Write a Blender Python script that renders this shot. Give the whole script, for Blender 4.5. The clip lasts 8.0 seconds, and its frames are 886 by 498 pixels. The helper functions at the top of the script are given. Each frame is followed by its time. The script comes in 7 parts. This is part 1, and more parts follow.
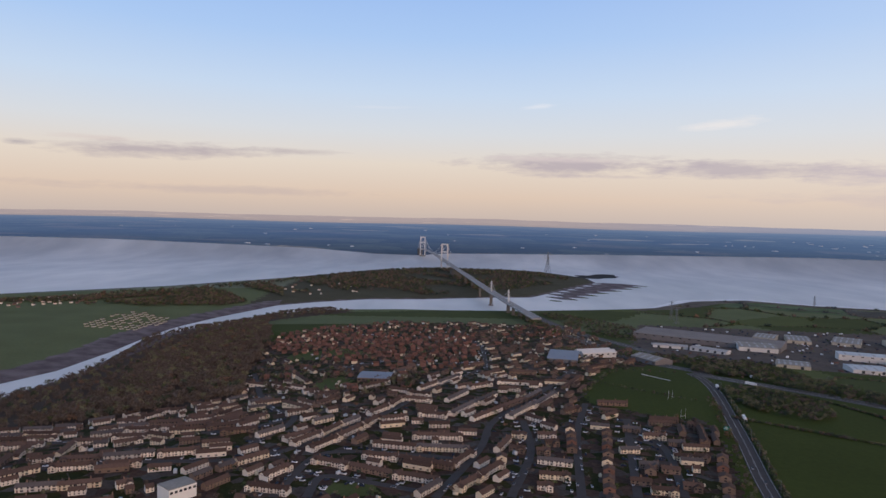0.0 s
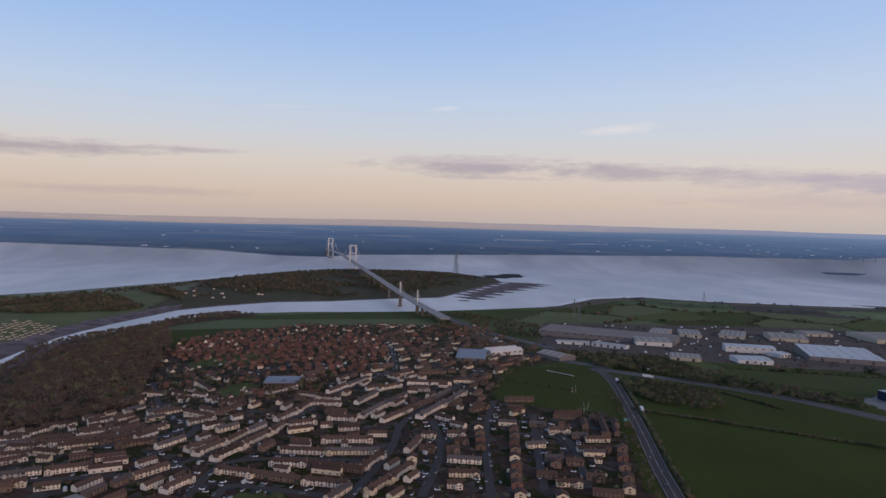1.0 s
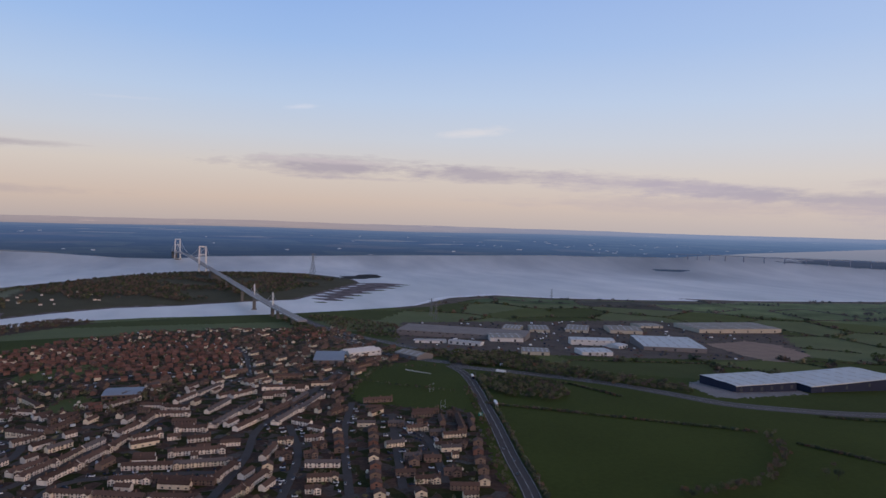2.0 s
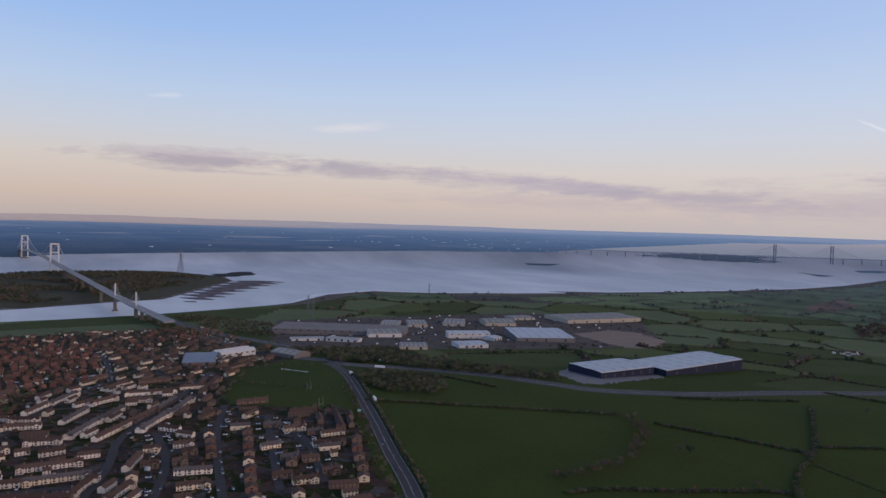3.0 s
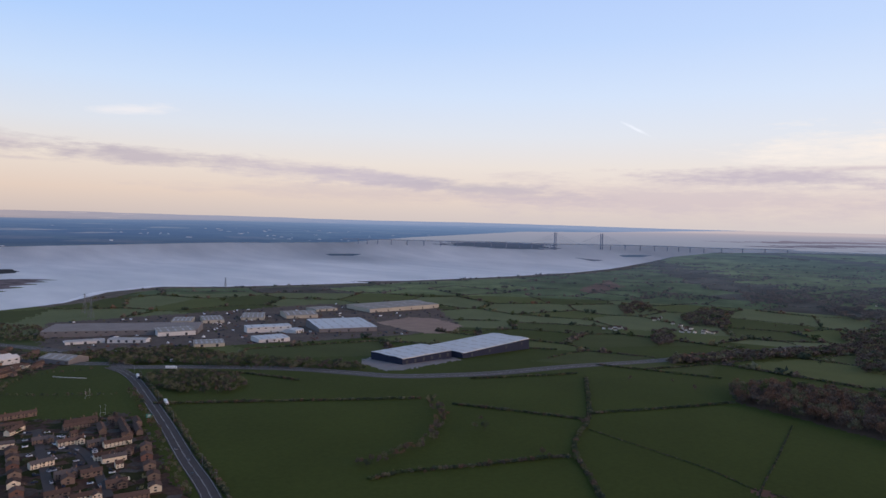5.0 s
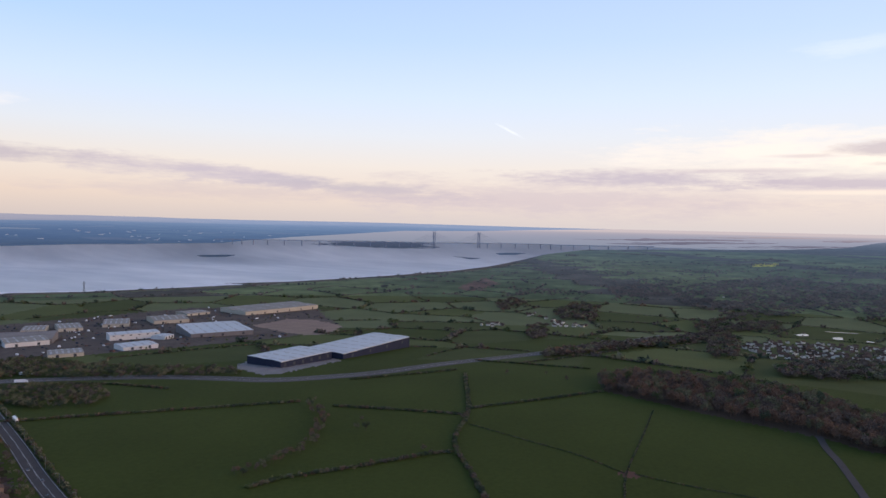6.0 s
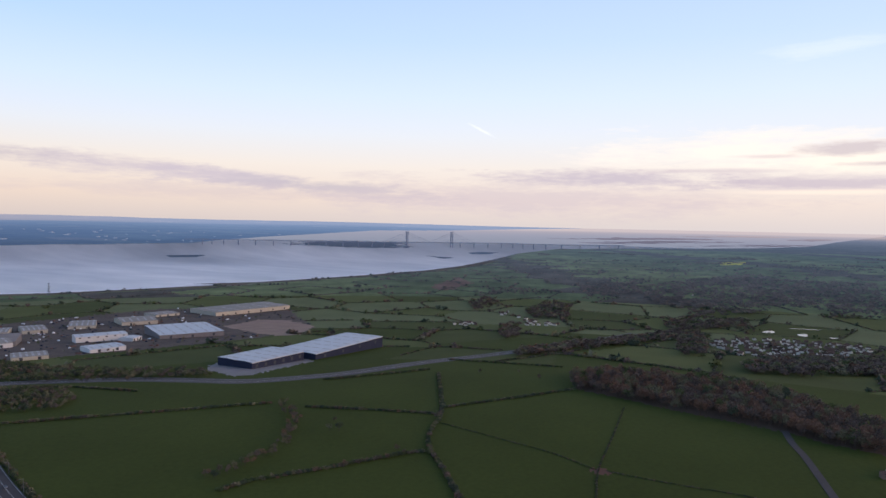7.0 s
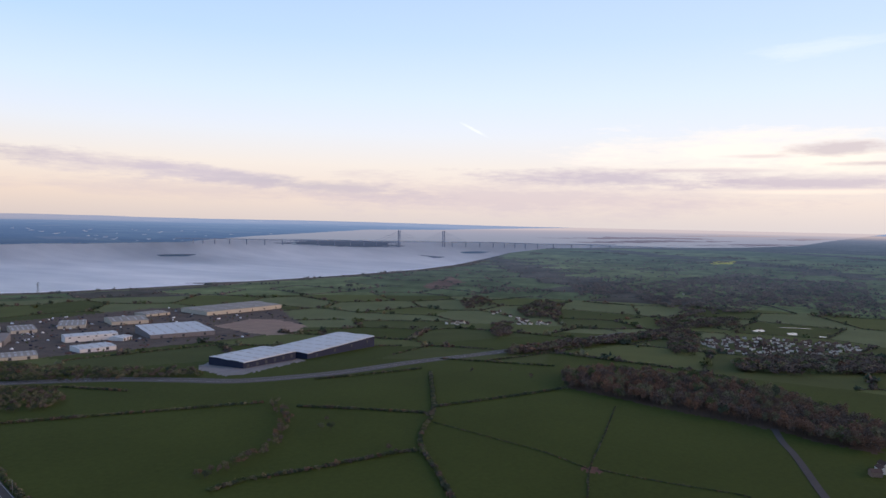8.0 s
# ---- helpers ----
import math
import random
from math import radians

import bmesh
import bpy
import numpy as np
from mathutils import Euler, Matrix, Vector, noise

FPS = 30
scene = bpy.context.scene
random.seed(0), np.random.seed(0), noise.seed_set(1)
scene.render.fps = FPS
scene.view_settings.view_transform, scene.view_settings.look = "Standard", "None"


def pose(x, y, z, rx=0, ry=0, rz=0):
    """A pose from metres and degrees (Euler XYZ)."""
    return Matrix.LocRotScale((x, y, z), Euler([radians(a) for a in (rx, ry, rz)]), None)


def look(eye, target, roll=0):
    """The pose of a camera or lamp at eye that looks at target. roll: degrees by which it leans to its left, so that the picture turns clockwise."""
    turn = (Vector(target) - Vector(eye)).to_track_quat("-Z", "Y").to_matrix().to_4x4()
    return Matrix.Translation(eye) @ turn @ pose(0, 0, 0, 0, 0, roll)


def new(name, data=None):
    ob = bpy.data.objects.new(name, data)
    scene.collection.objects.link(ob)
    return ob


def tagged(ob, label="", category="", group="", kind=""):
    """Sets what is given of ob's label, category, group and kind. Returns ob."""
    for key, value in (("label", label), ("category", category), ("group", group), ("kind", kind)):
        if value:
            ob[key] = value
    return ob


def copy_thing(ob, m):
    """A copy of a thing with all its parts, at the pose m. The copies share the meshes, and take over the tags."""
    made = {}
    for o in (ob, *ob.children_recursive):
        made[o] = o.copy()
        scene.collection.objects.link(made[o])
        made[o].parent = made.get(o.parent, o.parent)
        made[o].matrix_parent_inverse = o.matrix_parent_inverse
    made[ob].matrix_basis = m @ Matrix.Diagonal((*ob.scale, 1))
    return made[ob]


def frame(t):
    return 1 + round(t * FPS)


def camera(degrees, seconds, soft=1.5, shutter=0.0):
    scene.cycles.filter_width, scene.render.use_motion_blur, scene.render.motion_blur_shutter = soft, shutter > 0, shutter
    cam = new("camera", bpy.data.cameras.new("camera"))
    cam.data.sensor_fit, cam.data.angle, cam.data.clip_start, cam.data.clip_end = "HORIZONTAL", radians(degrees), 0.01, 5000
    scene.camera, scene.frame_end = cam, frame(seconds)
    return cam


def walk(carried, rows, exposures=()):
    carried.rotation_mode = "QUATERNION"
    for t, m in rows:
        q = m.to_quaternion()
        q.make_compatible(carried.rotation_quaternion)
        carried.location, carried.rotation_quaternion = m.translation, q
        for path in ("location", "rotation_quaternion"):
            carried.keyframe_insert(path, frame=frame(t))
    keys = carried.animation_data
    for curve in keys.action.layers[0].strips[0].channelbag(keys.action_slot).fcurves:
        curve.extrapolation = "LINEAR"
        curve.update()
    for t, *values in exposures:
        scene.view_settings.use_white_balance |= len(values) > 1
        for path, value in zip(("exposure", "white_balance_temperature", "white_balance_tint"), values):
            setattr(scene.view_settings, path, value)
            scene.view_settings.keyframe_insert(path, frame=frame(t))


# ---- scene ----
cam = camera(66.32, 8.0)

# ---- camera: a drone that hovers 260 m over the estuary and pans to its right ----
EYE_Z = 260.0
PATH = [  # seconds, yaw, pitch, roll
    (0, 0.00, -2.42, 1.48),
    (0.5, -2.44, -2.36, 1.41),
    (1, -7.70, -2.15, 1.39),
    (1.5, -13.76, -2.01, 1.44),
    (3, -29.97, -1.90, 1.51),
    (3.5, -34.16, -2.41, 1.46),
    (4, -38.54, -2.34, 1.43),
    (5.5, -51.61, -2.29, 1.25),
    (6, -56.81, -2.15, 1.17),
    (6.5, -58.42, -2.11, 1.16),
    (7, -59.10, -2.15, 1.11),
    (7.5, -59.52, -2.18, 1.14),
    (8, -59.78, -2.20, 1.15),
]
walk(cam, [(t, pose(0, 0, EYE_Z, 90 + p, 0, y) @ pose(0, 0, 0, 0, 0, r)) for t, y, p, r in PATH],
     [(0.0, -0.05, 6350, 10), (1.5, -0.27, 6080, 12), (4.0, -0.16, 5980, 12), (5.5, 0.14, 6200, 11), (8.0, 0.24, 6180, 11)])

# ---- light: clear dusk sky with low cloud, the sun just over the horizon to the west ----
SUN_AZ, SUN_EL = 152.0, 13.0     # degrees clockwise from +y, and above the horizon


def make_world():
    w = bpy.data.worlds.new("dusk_sky")
    scene.world = w
    w.use_nodes = True
    nt = w.node_tree
    nt.nodes.clear()
    N, K = nt.nodes.new, nt.links.new

    def m(op, a, b=None, c=None, clamp=False):
        n = N("ShaderNodeMath")
        n.operation, n.use_clamp = op, clamp
        for i, v in enumerate((a, b, c)):
            if v is None:
                continue
            if isinstance(v, (int, float)):
                n.inputs[i].default_value = v
            else:
                K(v, n.inputs[i])
        return n.outputs[0]

    def mixc(f, a, b):
        n = N("ShaderNodeMix")
        n.data_type = "RGBA"
        for s, v in ((n.inputs[0], f), (n.inputs[6], a), (n.inputs[7], b)):
            if isinstance(v, (int, float)):
                s.default_value = v
            elif isinstance(v, tuple):
                s.default_value = (*v, 1)
            else:
                K(v, s)
        return n.outputs[2]

    tc = N("ShaderNodeTexCoord")
    sep = N("ShaderNodeSeparateXYZ")
    K(tc.outputs["Generated"], sep.inputs[0])
    X, Y, Z = sep.outputs
    el = m("MULTIPLY", m("ARCSINE", Z), 57.29578)
    az = m("MULTIPLY", m("ARCTAN2", X, Y), 57.29578)
    # clear sky by height: peach haze below, pale band, blue above
    ramp = N("ShaderNodeValToRGB")
    K(m("MULTIPLY_ADD", el, 1 / 40.0, 0.05, True), ramp.inputs[0])
    stops = [(0.0, (0.50, 0.46, 0.45)), (0.052, (0.60, 0.49, 0.43)), (0.10, (0.76, 0.59, 0.465)), (0.165, (0.81, 0.70, 0.59)),
             (0.23, (0.72, 0.735, 0.755)), (0.31, (0.60, 0.715, 0.87)), (0.42, (0.435, 0.61, 0.90)), (0.56, (0.32, 0.50, 0.87)), (1.0, (0.22, 0.36, 0.70))]
    while len(ramp.color_ramp.elements) < len(stops):
        ramp.color_ramp.elements.new(0.5)
    for e, (p, c) in zip(ramp.color_ramp.elements, stops):
        e.position, e.color = p, (*c, 1)
    col = ramp.outputs[0]
    # paler sky towards the sunset
    warm = m("MULTIPLY", m("ADD", m("COSINE", m("MULTIPLY", m("SUBTRACT", az, 105), 0.0174533)), 0.15), 0.65, None, True)
    col = mixc(m("MULTIPLY", warm, 0.62), col, mixc(0.55, col, (0.93, 0.90, 0.90)))
    # high sky goes over to the physical model
    sky = N("ShaderNodeTexSky")
    sky.sky_type, sky.sun_disc = "NISHITA", False
    sky.sun_elevation, sky.sun_rotation = radians(SUN_EL), radians(SUN_AZ)
    sc = N("ShaderNodeVectorMath")
    sc.operation = "SCALE"
    K(sky.outputs[0], sc.inputs[0])
    sc.inputs["Scale"].default_value = 0.12
    col = mixc(m("MULTIPLY_ADD", el, 1 / 40.0, -0.6, True), col, sc.outputs[0])
    # clouds: long ragged streaks, each an ellipse broken up by noise
    pos = N("ShaderNodeCombineXYZ")
    K(az, pos.inputs[0]), K(m("MULTIPLY", el, 5.0), pos.inputs[1])

    def noise_tex(scale, detail, rough):
        n = N("ShaderNodeTexNoise")
        n.inputs["Scale"].default_value, n.inputs["Detail"].default_value, n.inputs["Roughness"].default_value = scale, detail, rough
        K(pos.outputs[0], n.inputs["Vector"])
        return n.outputs["Fac"]

    big, fine = noise_tex(0.16, 6, 0.62), noise_tex(0.55, 7, 0.68)
    CLOUDS = [  # azimuth, height, half length, half thickness, rise per degree, colour, strength
        (-22.0, 4.95, 9.5, 0.44, 0.02, (0.46, 0.39, 0.42), 0.95), (-13.0, 5.35, 6.0, 0.18, 0.0, (0.50, 0.43, 0.44), 0.6),
        (-32.2, 4.84, 1.4, 0.16, 0.0, (0.42, 0.37, 0.40), 0.8), (-27.0, 5.5, 4.0, 0.16, 0.0, (0.70, 0.58, 0.54), 0.6),
        (-19.0, 2.0, 17.0, 0.24, 0.0, (0.55, 0.45, 0.43), 0.6),
        (10.5, 4.80, 10.5, 0.60, -0.015, (0.48, 0.41, 0.45), 1.0), (10.0, 5.25, 8.0, 0.16, -0.02, (0.78, 0.66, 0.63), 0.6),
        (22.5, 4.50, 11.5, 0.44, -0.02, (0.50, 0.43, 0.47), 0.95), (14.0, 3.9, 5.0, 0.12, -0.02, (0.58, 0.49, 0.49), 0.7),
        (34.5, 4.0, 9.0, 0.58, -0.05, (0.56, 0.48, 0.52), 0.95), (41.5, 3.5, 9.0, 0.55, -0.07, (0.57, 0.49, 0.53), 0.95), (50.0, 2.85, 10.0, 0.46, -0.05, (0.50, 0.44, 0.48), 0.9),
        (42.0, 2.2, 20.0, 0.5, -0.01, (0.60, 0.50, 0.50), 0.6), (66.0, 2.3, 22.0, 1.2, 0.0, (0.60, 0.50, 0.52), 0.75),
        (22.4, 8.02, 3.7, 0.30, 0.10, (0.88, 0.83, 0.80), 0.95), (7.8, 9.55, 1.9, 0.16, 0.09, (0.84, 0.84, 0.88), 0.75), (-6.0, 9.2, 4.0, 0.10, 0.03, (0.80, 0.80, 0.84), 0.4),
        (82.5, 6.05, 13.5, 1.15, 0.012, (1.0, 0.87, 0.74), 1.0), (90.0, 5.1, 7.0, 0.9, 0.0, (1.0, 0.88, 0.72), 0.9),
        (72.5, 3.85, 10.5, 0.55, -0.02, (0.54, 0.46, 0.51), 1.0), (87.0, 3.55, 10.0, 0.50, -0.01, (0.56, 0.47, 0.51), 1.0), (80.0, 4.5, 9.0, 0.16, -0.01, (0.60, 0.50, 0.52), 0.8),
        (89.8, 6.05, 4.8, 0.36, 0.0, (0.58, 0.49, 0.50), 1.0), (84.5, 5.55, 3.5, 0.12, -0.02, (0.70, 0.58, 0.56), 0.8), (92.0, 4.85, 3.5, 0.14, 0.0, (0.60, 0.49, 0.49), 0.9),
        (88.5, 2.85, 9.0, 0.15, 0.0, (1.0, 0.83, 0.66), 0.85), (62.2, 7.8, 1.25, 0.10, -0.50, (0.95, 0.95, 0.97), 0.75),
        (89.0, 13.2, 5.5, 0.45, 0.06, (0.92, 0.92, 0.95), 0.32)]
    for caz, cel, hl, ht, tilt, rgb, k in CLOUDS:
        da = m("SUBTRACT", az, caz)
        u = m("DIVIDE", da, hl)
        v = m("DIVIDE", m("SUBTRACT", m("SUBTRACT", el, cel), m("MULTIPLY", da, tilt)), ht * 1.7)
        r2 = m("ADD", m("MULTIPLY", u, u), m("MULTIPLY", v, v))
        body = m("SUBTRACT", 1.0, m("SQRT", r2))
        rag = m("ADD", m("MULTIPLY", m("SUBTRACT", big, 0.5), 2.4), m("MULTIPLY", m("SUBTRACT", fine, 0.5), 1.5))
        a = m("MULTIPLY", m("ADD", body, m("MULTIPLY", rag, 0.8)), 1.25, None, True)
        inside = m("MULTIPLY", m("SUBTRACT", 1.9, m("SQRT", r2)), 1.2, None, True)
        col = mixc(m("MULTIPLY", m("MULTIPLY", a, inside), k * 0.8), col, rgb)
    bg, out = N("ShaderNodeBackground"), N("ShaderNodeOutputWorld")
    K(col, bg.inputs[0]), K(bg.outputs[0], out.inputs[0])
    bg.inputs[1].default_value = 1.0


make_world()
sun = new("sun", bpy.data.lights.new("sun", "SUN"))
sun.data.energy, sun.data.angle, sun.data.color = 1.7, radians(35), (1.0, 0.60, 0.34)
_sd = Vector((math.sin(radians(SUN_AZ)) * math.cos(radians(SUN_EL)), math.cos(radians(SUN_AZ)) * math.cos(radians(SUN_EL)), math.sin(radians(SUN_EL))))
sun.matrix_world = look(_sd * 400, (0, 0, 0))


# ---- materials ----
def mat(name, rgb, rough=0.8, var=0.25, scale=1.0, metal=0.0, obj=0.0, bump=0.0, spread=0.0, fleck=8.0, shore=False, sheen=0.06, soft=0.0):
    """A weathered surface: two scales of noise on the colour (scale: cells a metre), a shift from object to object
    (obj) and from island to island (spread), and a fine relief."""
    mt = bpy.data.materials.new(name)
    mt.use_nodes = True
    nt = mt.node_tree
    bs = nt.nodes["Principled BSDF"]
    N, K = nt.nodes.new, nt.links.new
    geo = N("ShaderNodeNewGeometry")
    n1, n2 = N("ShaderNodeTexNoise"), N("ShaderNodeTexNoise")
    for n, s in ((n1, scale), (n2, scale * fleck)):
        n.inputs["Scale"].default_value, n.inputs["Detail"].default_value = s, 4
        K(geo.outputs["Position"], n.inputs["Vector"])
    val = N("ShaderNodeMath")
    val.operation = "ADD"
    K(n1.outputs["Fac"], val.inputs[0]), K(n2.outputs["Fac"], val.inputs[1])
    last = N("ShaderNodeMath")
    last.operation = "MULTIPLY_ADD"
    K(val.outputs[0], last.inputs[0])
    last.inputs[1].default_value, last.inputs[2].default_value = var * 1.6, 1 - var * 1.6
    out = last.outputs[0]
    for amount, src in ((obj, "object"), (spread, "island")):
        if amount:
            r = N("ShaderNodeObjectInfo").outputs["Random"] if src == "object" else geo.outputs["Random Per Island"]
            a = N("ShaderNodeMath")
            a.operation = "MULTIPLY_ADD"
            K(r, a.inputs[0])
            a.inputs[1].default_value, a.inputs[2].default_value = amount * 2, 1 - amount
            b = N("ShaderNodeMath")
            b.operation = "MULTIPLY"
            K(out, b.inputs[0]), K(a.outputs[0], b.inputs[1])
            out = b.outputs[0]
    sc = N("ShaderNodeVectorMath")
    sc.operation = "SCALE"
    sc.inputs[0].default_value = rgb
    K(out, sc.inputs["Scale"])
    tint = sc.outputs[0]
    if shore:   # tidal mud and wet sand take over below the tide line; the sand's wet shine is painted near-white
        for key, low, high, wob in (("marsh", (0.105, 0.085, 0.066), (0.175, 0.142, 0.112), 16.0), ("mud", (0.11, 0.086, 0.086), (0.205, 0.168, 0.168), 26.0), ("sand", (0.74, 0.72, 0.71), (0.92, 0.90, 0.88), 10.0)):
            at, nz, mx, ad, cl = N("ShaderNodeAttribute"), N("ShaderNodeTexNoise"), N("ShaderNodeMix"), N("ShaderNodeMath"), N("ShaderNodeMix")
            at.attribute_name = key
            nz.inputs["Scale"].default_value, nz.inputs["Detail"].default_value = 0.03, 7
            K(geo.outputs["Position"], nz.inputs["Vector"])
            ad.operation = "MULTIPLY_ADD"
            K(nz.outputs["Fac"], ad.inputs[0])
            ad.inputs[1].default_value = wob * 2
            K(at.outputs["Fac"], ad.inputs[2])
            st = N("ShaderNodeMapRange")
            st.inputs[1].default_value, st.inputs[2].default_value = wob - 1.5, wob + 1.5
            K(ad.outputs[0], st.inputs[0])
            cl.data_type = mx.data_type = "RGBA"
            gr = N("ShaderNodeMapRange")
            gr.inputs[1].default_value, gr.inputs[2].default_value = 0.35, 0.65
            K(nz.outputs["Fac"], gr.inputs[0]), K(gr.outputs[0], cl.inputs[0])
            cl.inputs[6].default_value, cl.inputs[7].default_value = (*low, 1), (*high, 1)
            K(st.outputs[0], mx.inputs[0]), K(tint, mx.inputs[6]), K(cl.outputs[2], mx.inputs[7])
            tint = mx.outputs[2]
    K(tint, bs.inputs["Base Color"])
    bs.inputs["Roughness"].default_value, bs.inputs["Metallic"].default_value = rough, metal
    bs.inputs["Specular IOR Level"].default_value = max(sheen, 0.5 - rough * 0.5 if rough < 0.7 else sheen)
    if soft:    # feathery twigs shade as one rounded mass rather than as single facets
        lean, unit = N("ShaderNodeVectorMath"), N("ShaderNodeVectorMath")
        lean.operation, unit.operation = "MULTIPLY_ADD", "NORMALIZE"
        lean.inputs[1].default_value, lean.inputs[2].default_value = (1 - soft,) * 3, (0, 0, soft)
        K(geo.outputs["Normal"], lean.inputs[0]), K(lean.outputs[0], unit.inputs[0]), K(unit.outputs[0], bs.inputs["Normal"])
    if bump:
        bp = N("ShaderNodeBump")
        bp.inputs["Strength"].default_value, bp.inputs["Distance"].default_value = bump, 0.5 / scale
        K(n2.outputs["Fac"], bp.inputs["Height"]), K(bp.outputs[0], bs.inputs["Normal"])
    return mt


M_GRASS = mat("pasture_grass", (0.055, 0.069, 0.015), 0.95, 0.30, 0.010, fleck=25, shore=True)
M_GRASS_PALE = mat("grazed_grass", (0.098, 0.111, 0.037), 0.95, 0.25, 0.012, fleck=25, shore=True)
# far pastures: the paling of haze is put into the base colour
M_GRASS_FAR = mat("haze_tinted_pasture", (0.132, 0.148, 0.068), 0.95, 0.25, 0.010, fleck=25, shore=True)
M_GRASS_HAZE = mat("haze_paled_pasture", (0.185, 0.195, 0.125), 0.95, 0.25, 0.010, fleck=25, shore=True)
M_GRASS_DARK = mat("long_grass", (0.070, 0.082, 0.026), 0.95, 0.30, 0.012, fleck=25, shore=True)
M_BARE = mat("bare_stony_soil", (0.30, 0.215, 0.165), 0.95, 0.3, 0.03)
M_FLOOR = mat("woodland_floor", (0.085, 0.062, 0.046), 0.95, 0.4, 0.05, shore=True)
M_PLOUGH = mat("ploughed_soil", (0.14, 0.075, 0.055), 0.95, 0.2, 0.02)
M_SCRUB = mat("rough_scrub_grass", (0.085, 0.078, 0.048), 0.95, 0.4, 0.012, fleck=20, shore=True)
M_ROCK = mat("weedy_tidal_rock", (0.045, 0.042, 0.040), 0.9, 0.4, 0.03)
M_RAPE = mat("rape_blossom", (0.42, 0.38, 0.04), 0.9, 0.15, 0.03)
M_YARD = mat("worn_yard_concrete", (0.115, 0.090, 0.075), 0.9, 0.5, 0.02)
M_APRON = mat("pale_concrete_apron", (0.24, 0.22, 0.215), 0.85, 0.3, 0.06)
M_ASPHALT = mat("worn_asphalt", (0.118, 0.109, 0.105), 0.9, 0.2, 0.15)
M_STREET = mat("street_asphalt", (0.086, 0.076, 0.072), 0.9, 0.25, 0.12)
M_LINE = mat("road_paint", (0.40, 0.40, 0.38), 0.7, 0.2, 0.8)
M_RENDER = mat("pebbledash_render", (0.72, 0.65, 0.56), 0.9, 0.18, 0.35, obj=0.22)
M_CREAM = mat("cream_render", (0.73, 0.63, 0.47), 0.9, 0.18, 0.35, obj=0.15)
M_BRICK = mat("brown_brick", (0.195, 0.143, 0.113), 0.9, 0.25, 0.6, obj=0.25)
M_REDBRICK = mat("red_brick", (0.20, 0.112, 0.088), 0.9, 0.25, 0.6, obj=0.25)
M_TILE = mat("brown_concrete_tiles", (0.108, 0.071, 0.057), 0.85, 0.30, 0.6, obj=0.30)
M_REDTILE = mat("red_clay_tiles", (0.165, 0.084, 0.064), 0.85, 0.30, 0.6, obj=0.32)
M_SLATE = mat("grey_slate", (0.115, 0.098, 0.094), 0.7, 0.25, 0.6, obj=0.2)
M_GLASS = mat("dark_window_glass", (0.03, 0.035, 0.045), 0.15, 0.1, 1.0)
M_DOOR = mat("painted_door", (0.16, 0.10, 0.09), 0.5, 0.2, 1.0, obj=0.5)
M_POT = mat("chimney_brick", (0.20, 0.125, 0.09), 0.9, 0.25, 1.0, obj=0.2)
M_ROOFMETAL = mat("weathered_sheet_roof", (0.50, 0.52, 0.53), 0.5, 0.12, 0.05)
M_ROOFWARM = mat("fibre_cement_roof", (0.31, 0.285, 0.25), 0.8, 0.25, 0.06)
M_ROOFSLATE = mat("blue_grey_membrane_roof", (0.24, 0.26, 0.30), 0.6, 0.15, 0.08)
M_ROOFDULL = mat("old_asbestos_roof", (0.25, 0.23, 0.215), 0.85, 0.25, 0.05)
M_CLADBLUE = mat("navy_cladding", (0.030, 0.036, 0.062), 0.78, 0.2, 0.1)
M_CLADWHITE = mat("white_cladding", (0.62, 0.61, 0.59), 0.6, 0.12, 0.08)
M_CLADBEIGE = mat("beige_cladding", (0.46, 0.42, 0.34), 0.7, 0.15, 0.08)
M_CLADGREY = mat("grey_brick_wall", (0.19, 0.18, 0.18), 0.85, 0.25, 0.1)
M_ROOFLIGHT = mat("translucent_rooflight", (0.40, 0.39, 0.37), 0.6, 0.1, 0.2)
M_SHUTTER = mat("dark_shutter", (0.05, 0.055, 0.065), 0.6, 0.2, 0.3)
M_STEEL = mat("pale_painted_steel", (0.60, 0.60, 0.60), 0.5, 0.1, 0.05)
M_GALV = mat("galvanised_steel", (0.20, 0.21, 0.22), 0.5, 0.15, 0.2, metal=0.4)
M_CONC = mat("bridge_concrete", (0.14, 0.135, 0.13), 0.85, 0.2, 0.05)
M_DECK = mat("bridge_deck_paint", (0.33, 0.31, 0.295), 0.7, 0.15, 0.05)
# blue of the distant haze is put into the base colour
M_HAZESTEEL = mat("haze_blue_concrete", (0.20, 0.23, 0.30), 0.9, 0.1, 0.02)

M_BARK = mat("bark", (0.085, 0.068, 0.055), 0.95, 0.3, 0.5)
M_TWIG = mat("bare_twigs", (0.126, 0.098, 0.079), 0.95, 0.35, 0.03, spread=0.40, soft=0.25)
M_OLIVE = mat("budding_leaves", (0.160, 0.150, 0.088), 0.95, 0.35, 0.03, spread=0.25, soft=0.25)
M_LEAF = mat("spring_leaves", (0.088, 0.108, 0.046), 0.95, 0.35, 0.03, spread=0.25, soft=0.25)
M_EVER = mat("evergreen_leaves", (0.060, 0.074, 0.048), 0.95, 0.35, 0.03, spread=0.25, soft=0.25)
M_RUST = mat("copper_leaves", (0.175, 0.108, 0.074), 0.95, 0.30, 0.03, spread=0.2, soft=0.25)
M_PAINT = mat("car_paint", (0.34, 0.34, 0.36), 0.3, 0.05, 0.5, obj=0.85)
M_WHITEPAINT = mat("white_vehicle_paint", (0.75, 0.75, 0.75), 0.35, 0.06, 0.5)
M_TYRE = mat("tyre_rubber", (0.03, 0.03, 0.03), 0.9, 0.1, 1.0)
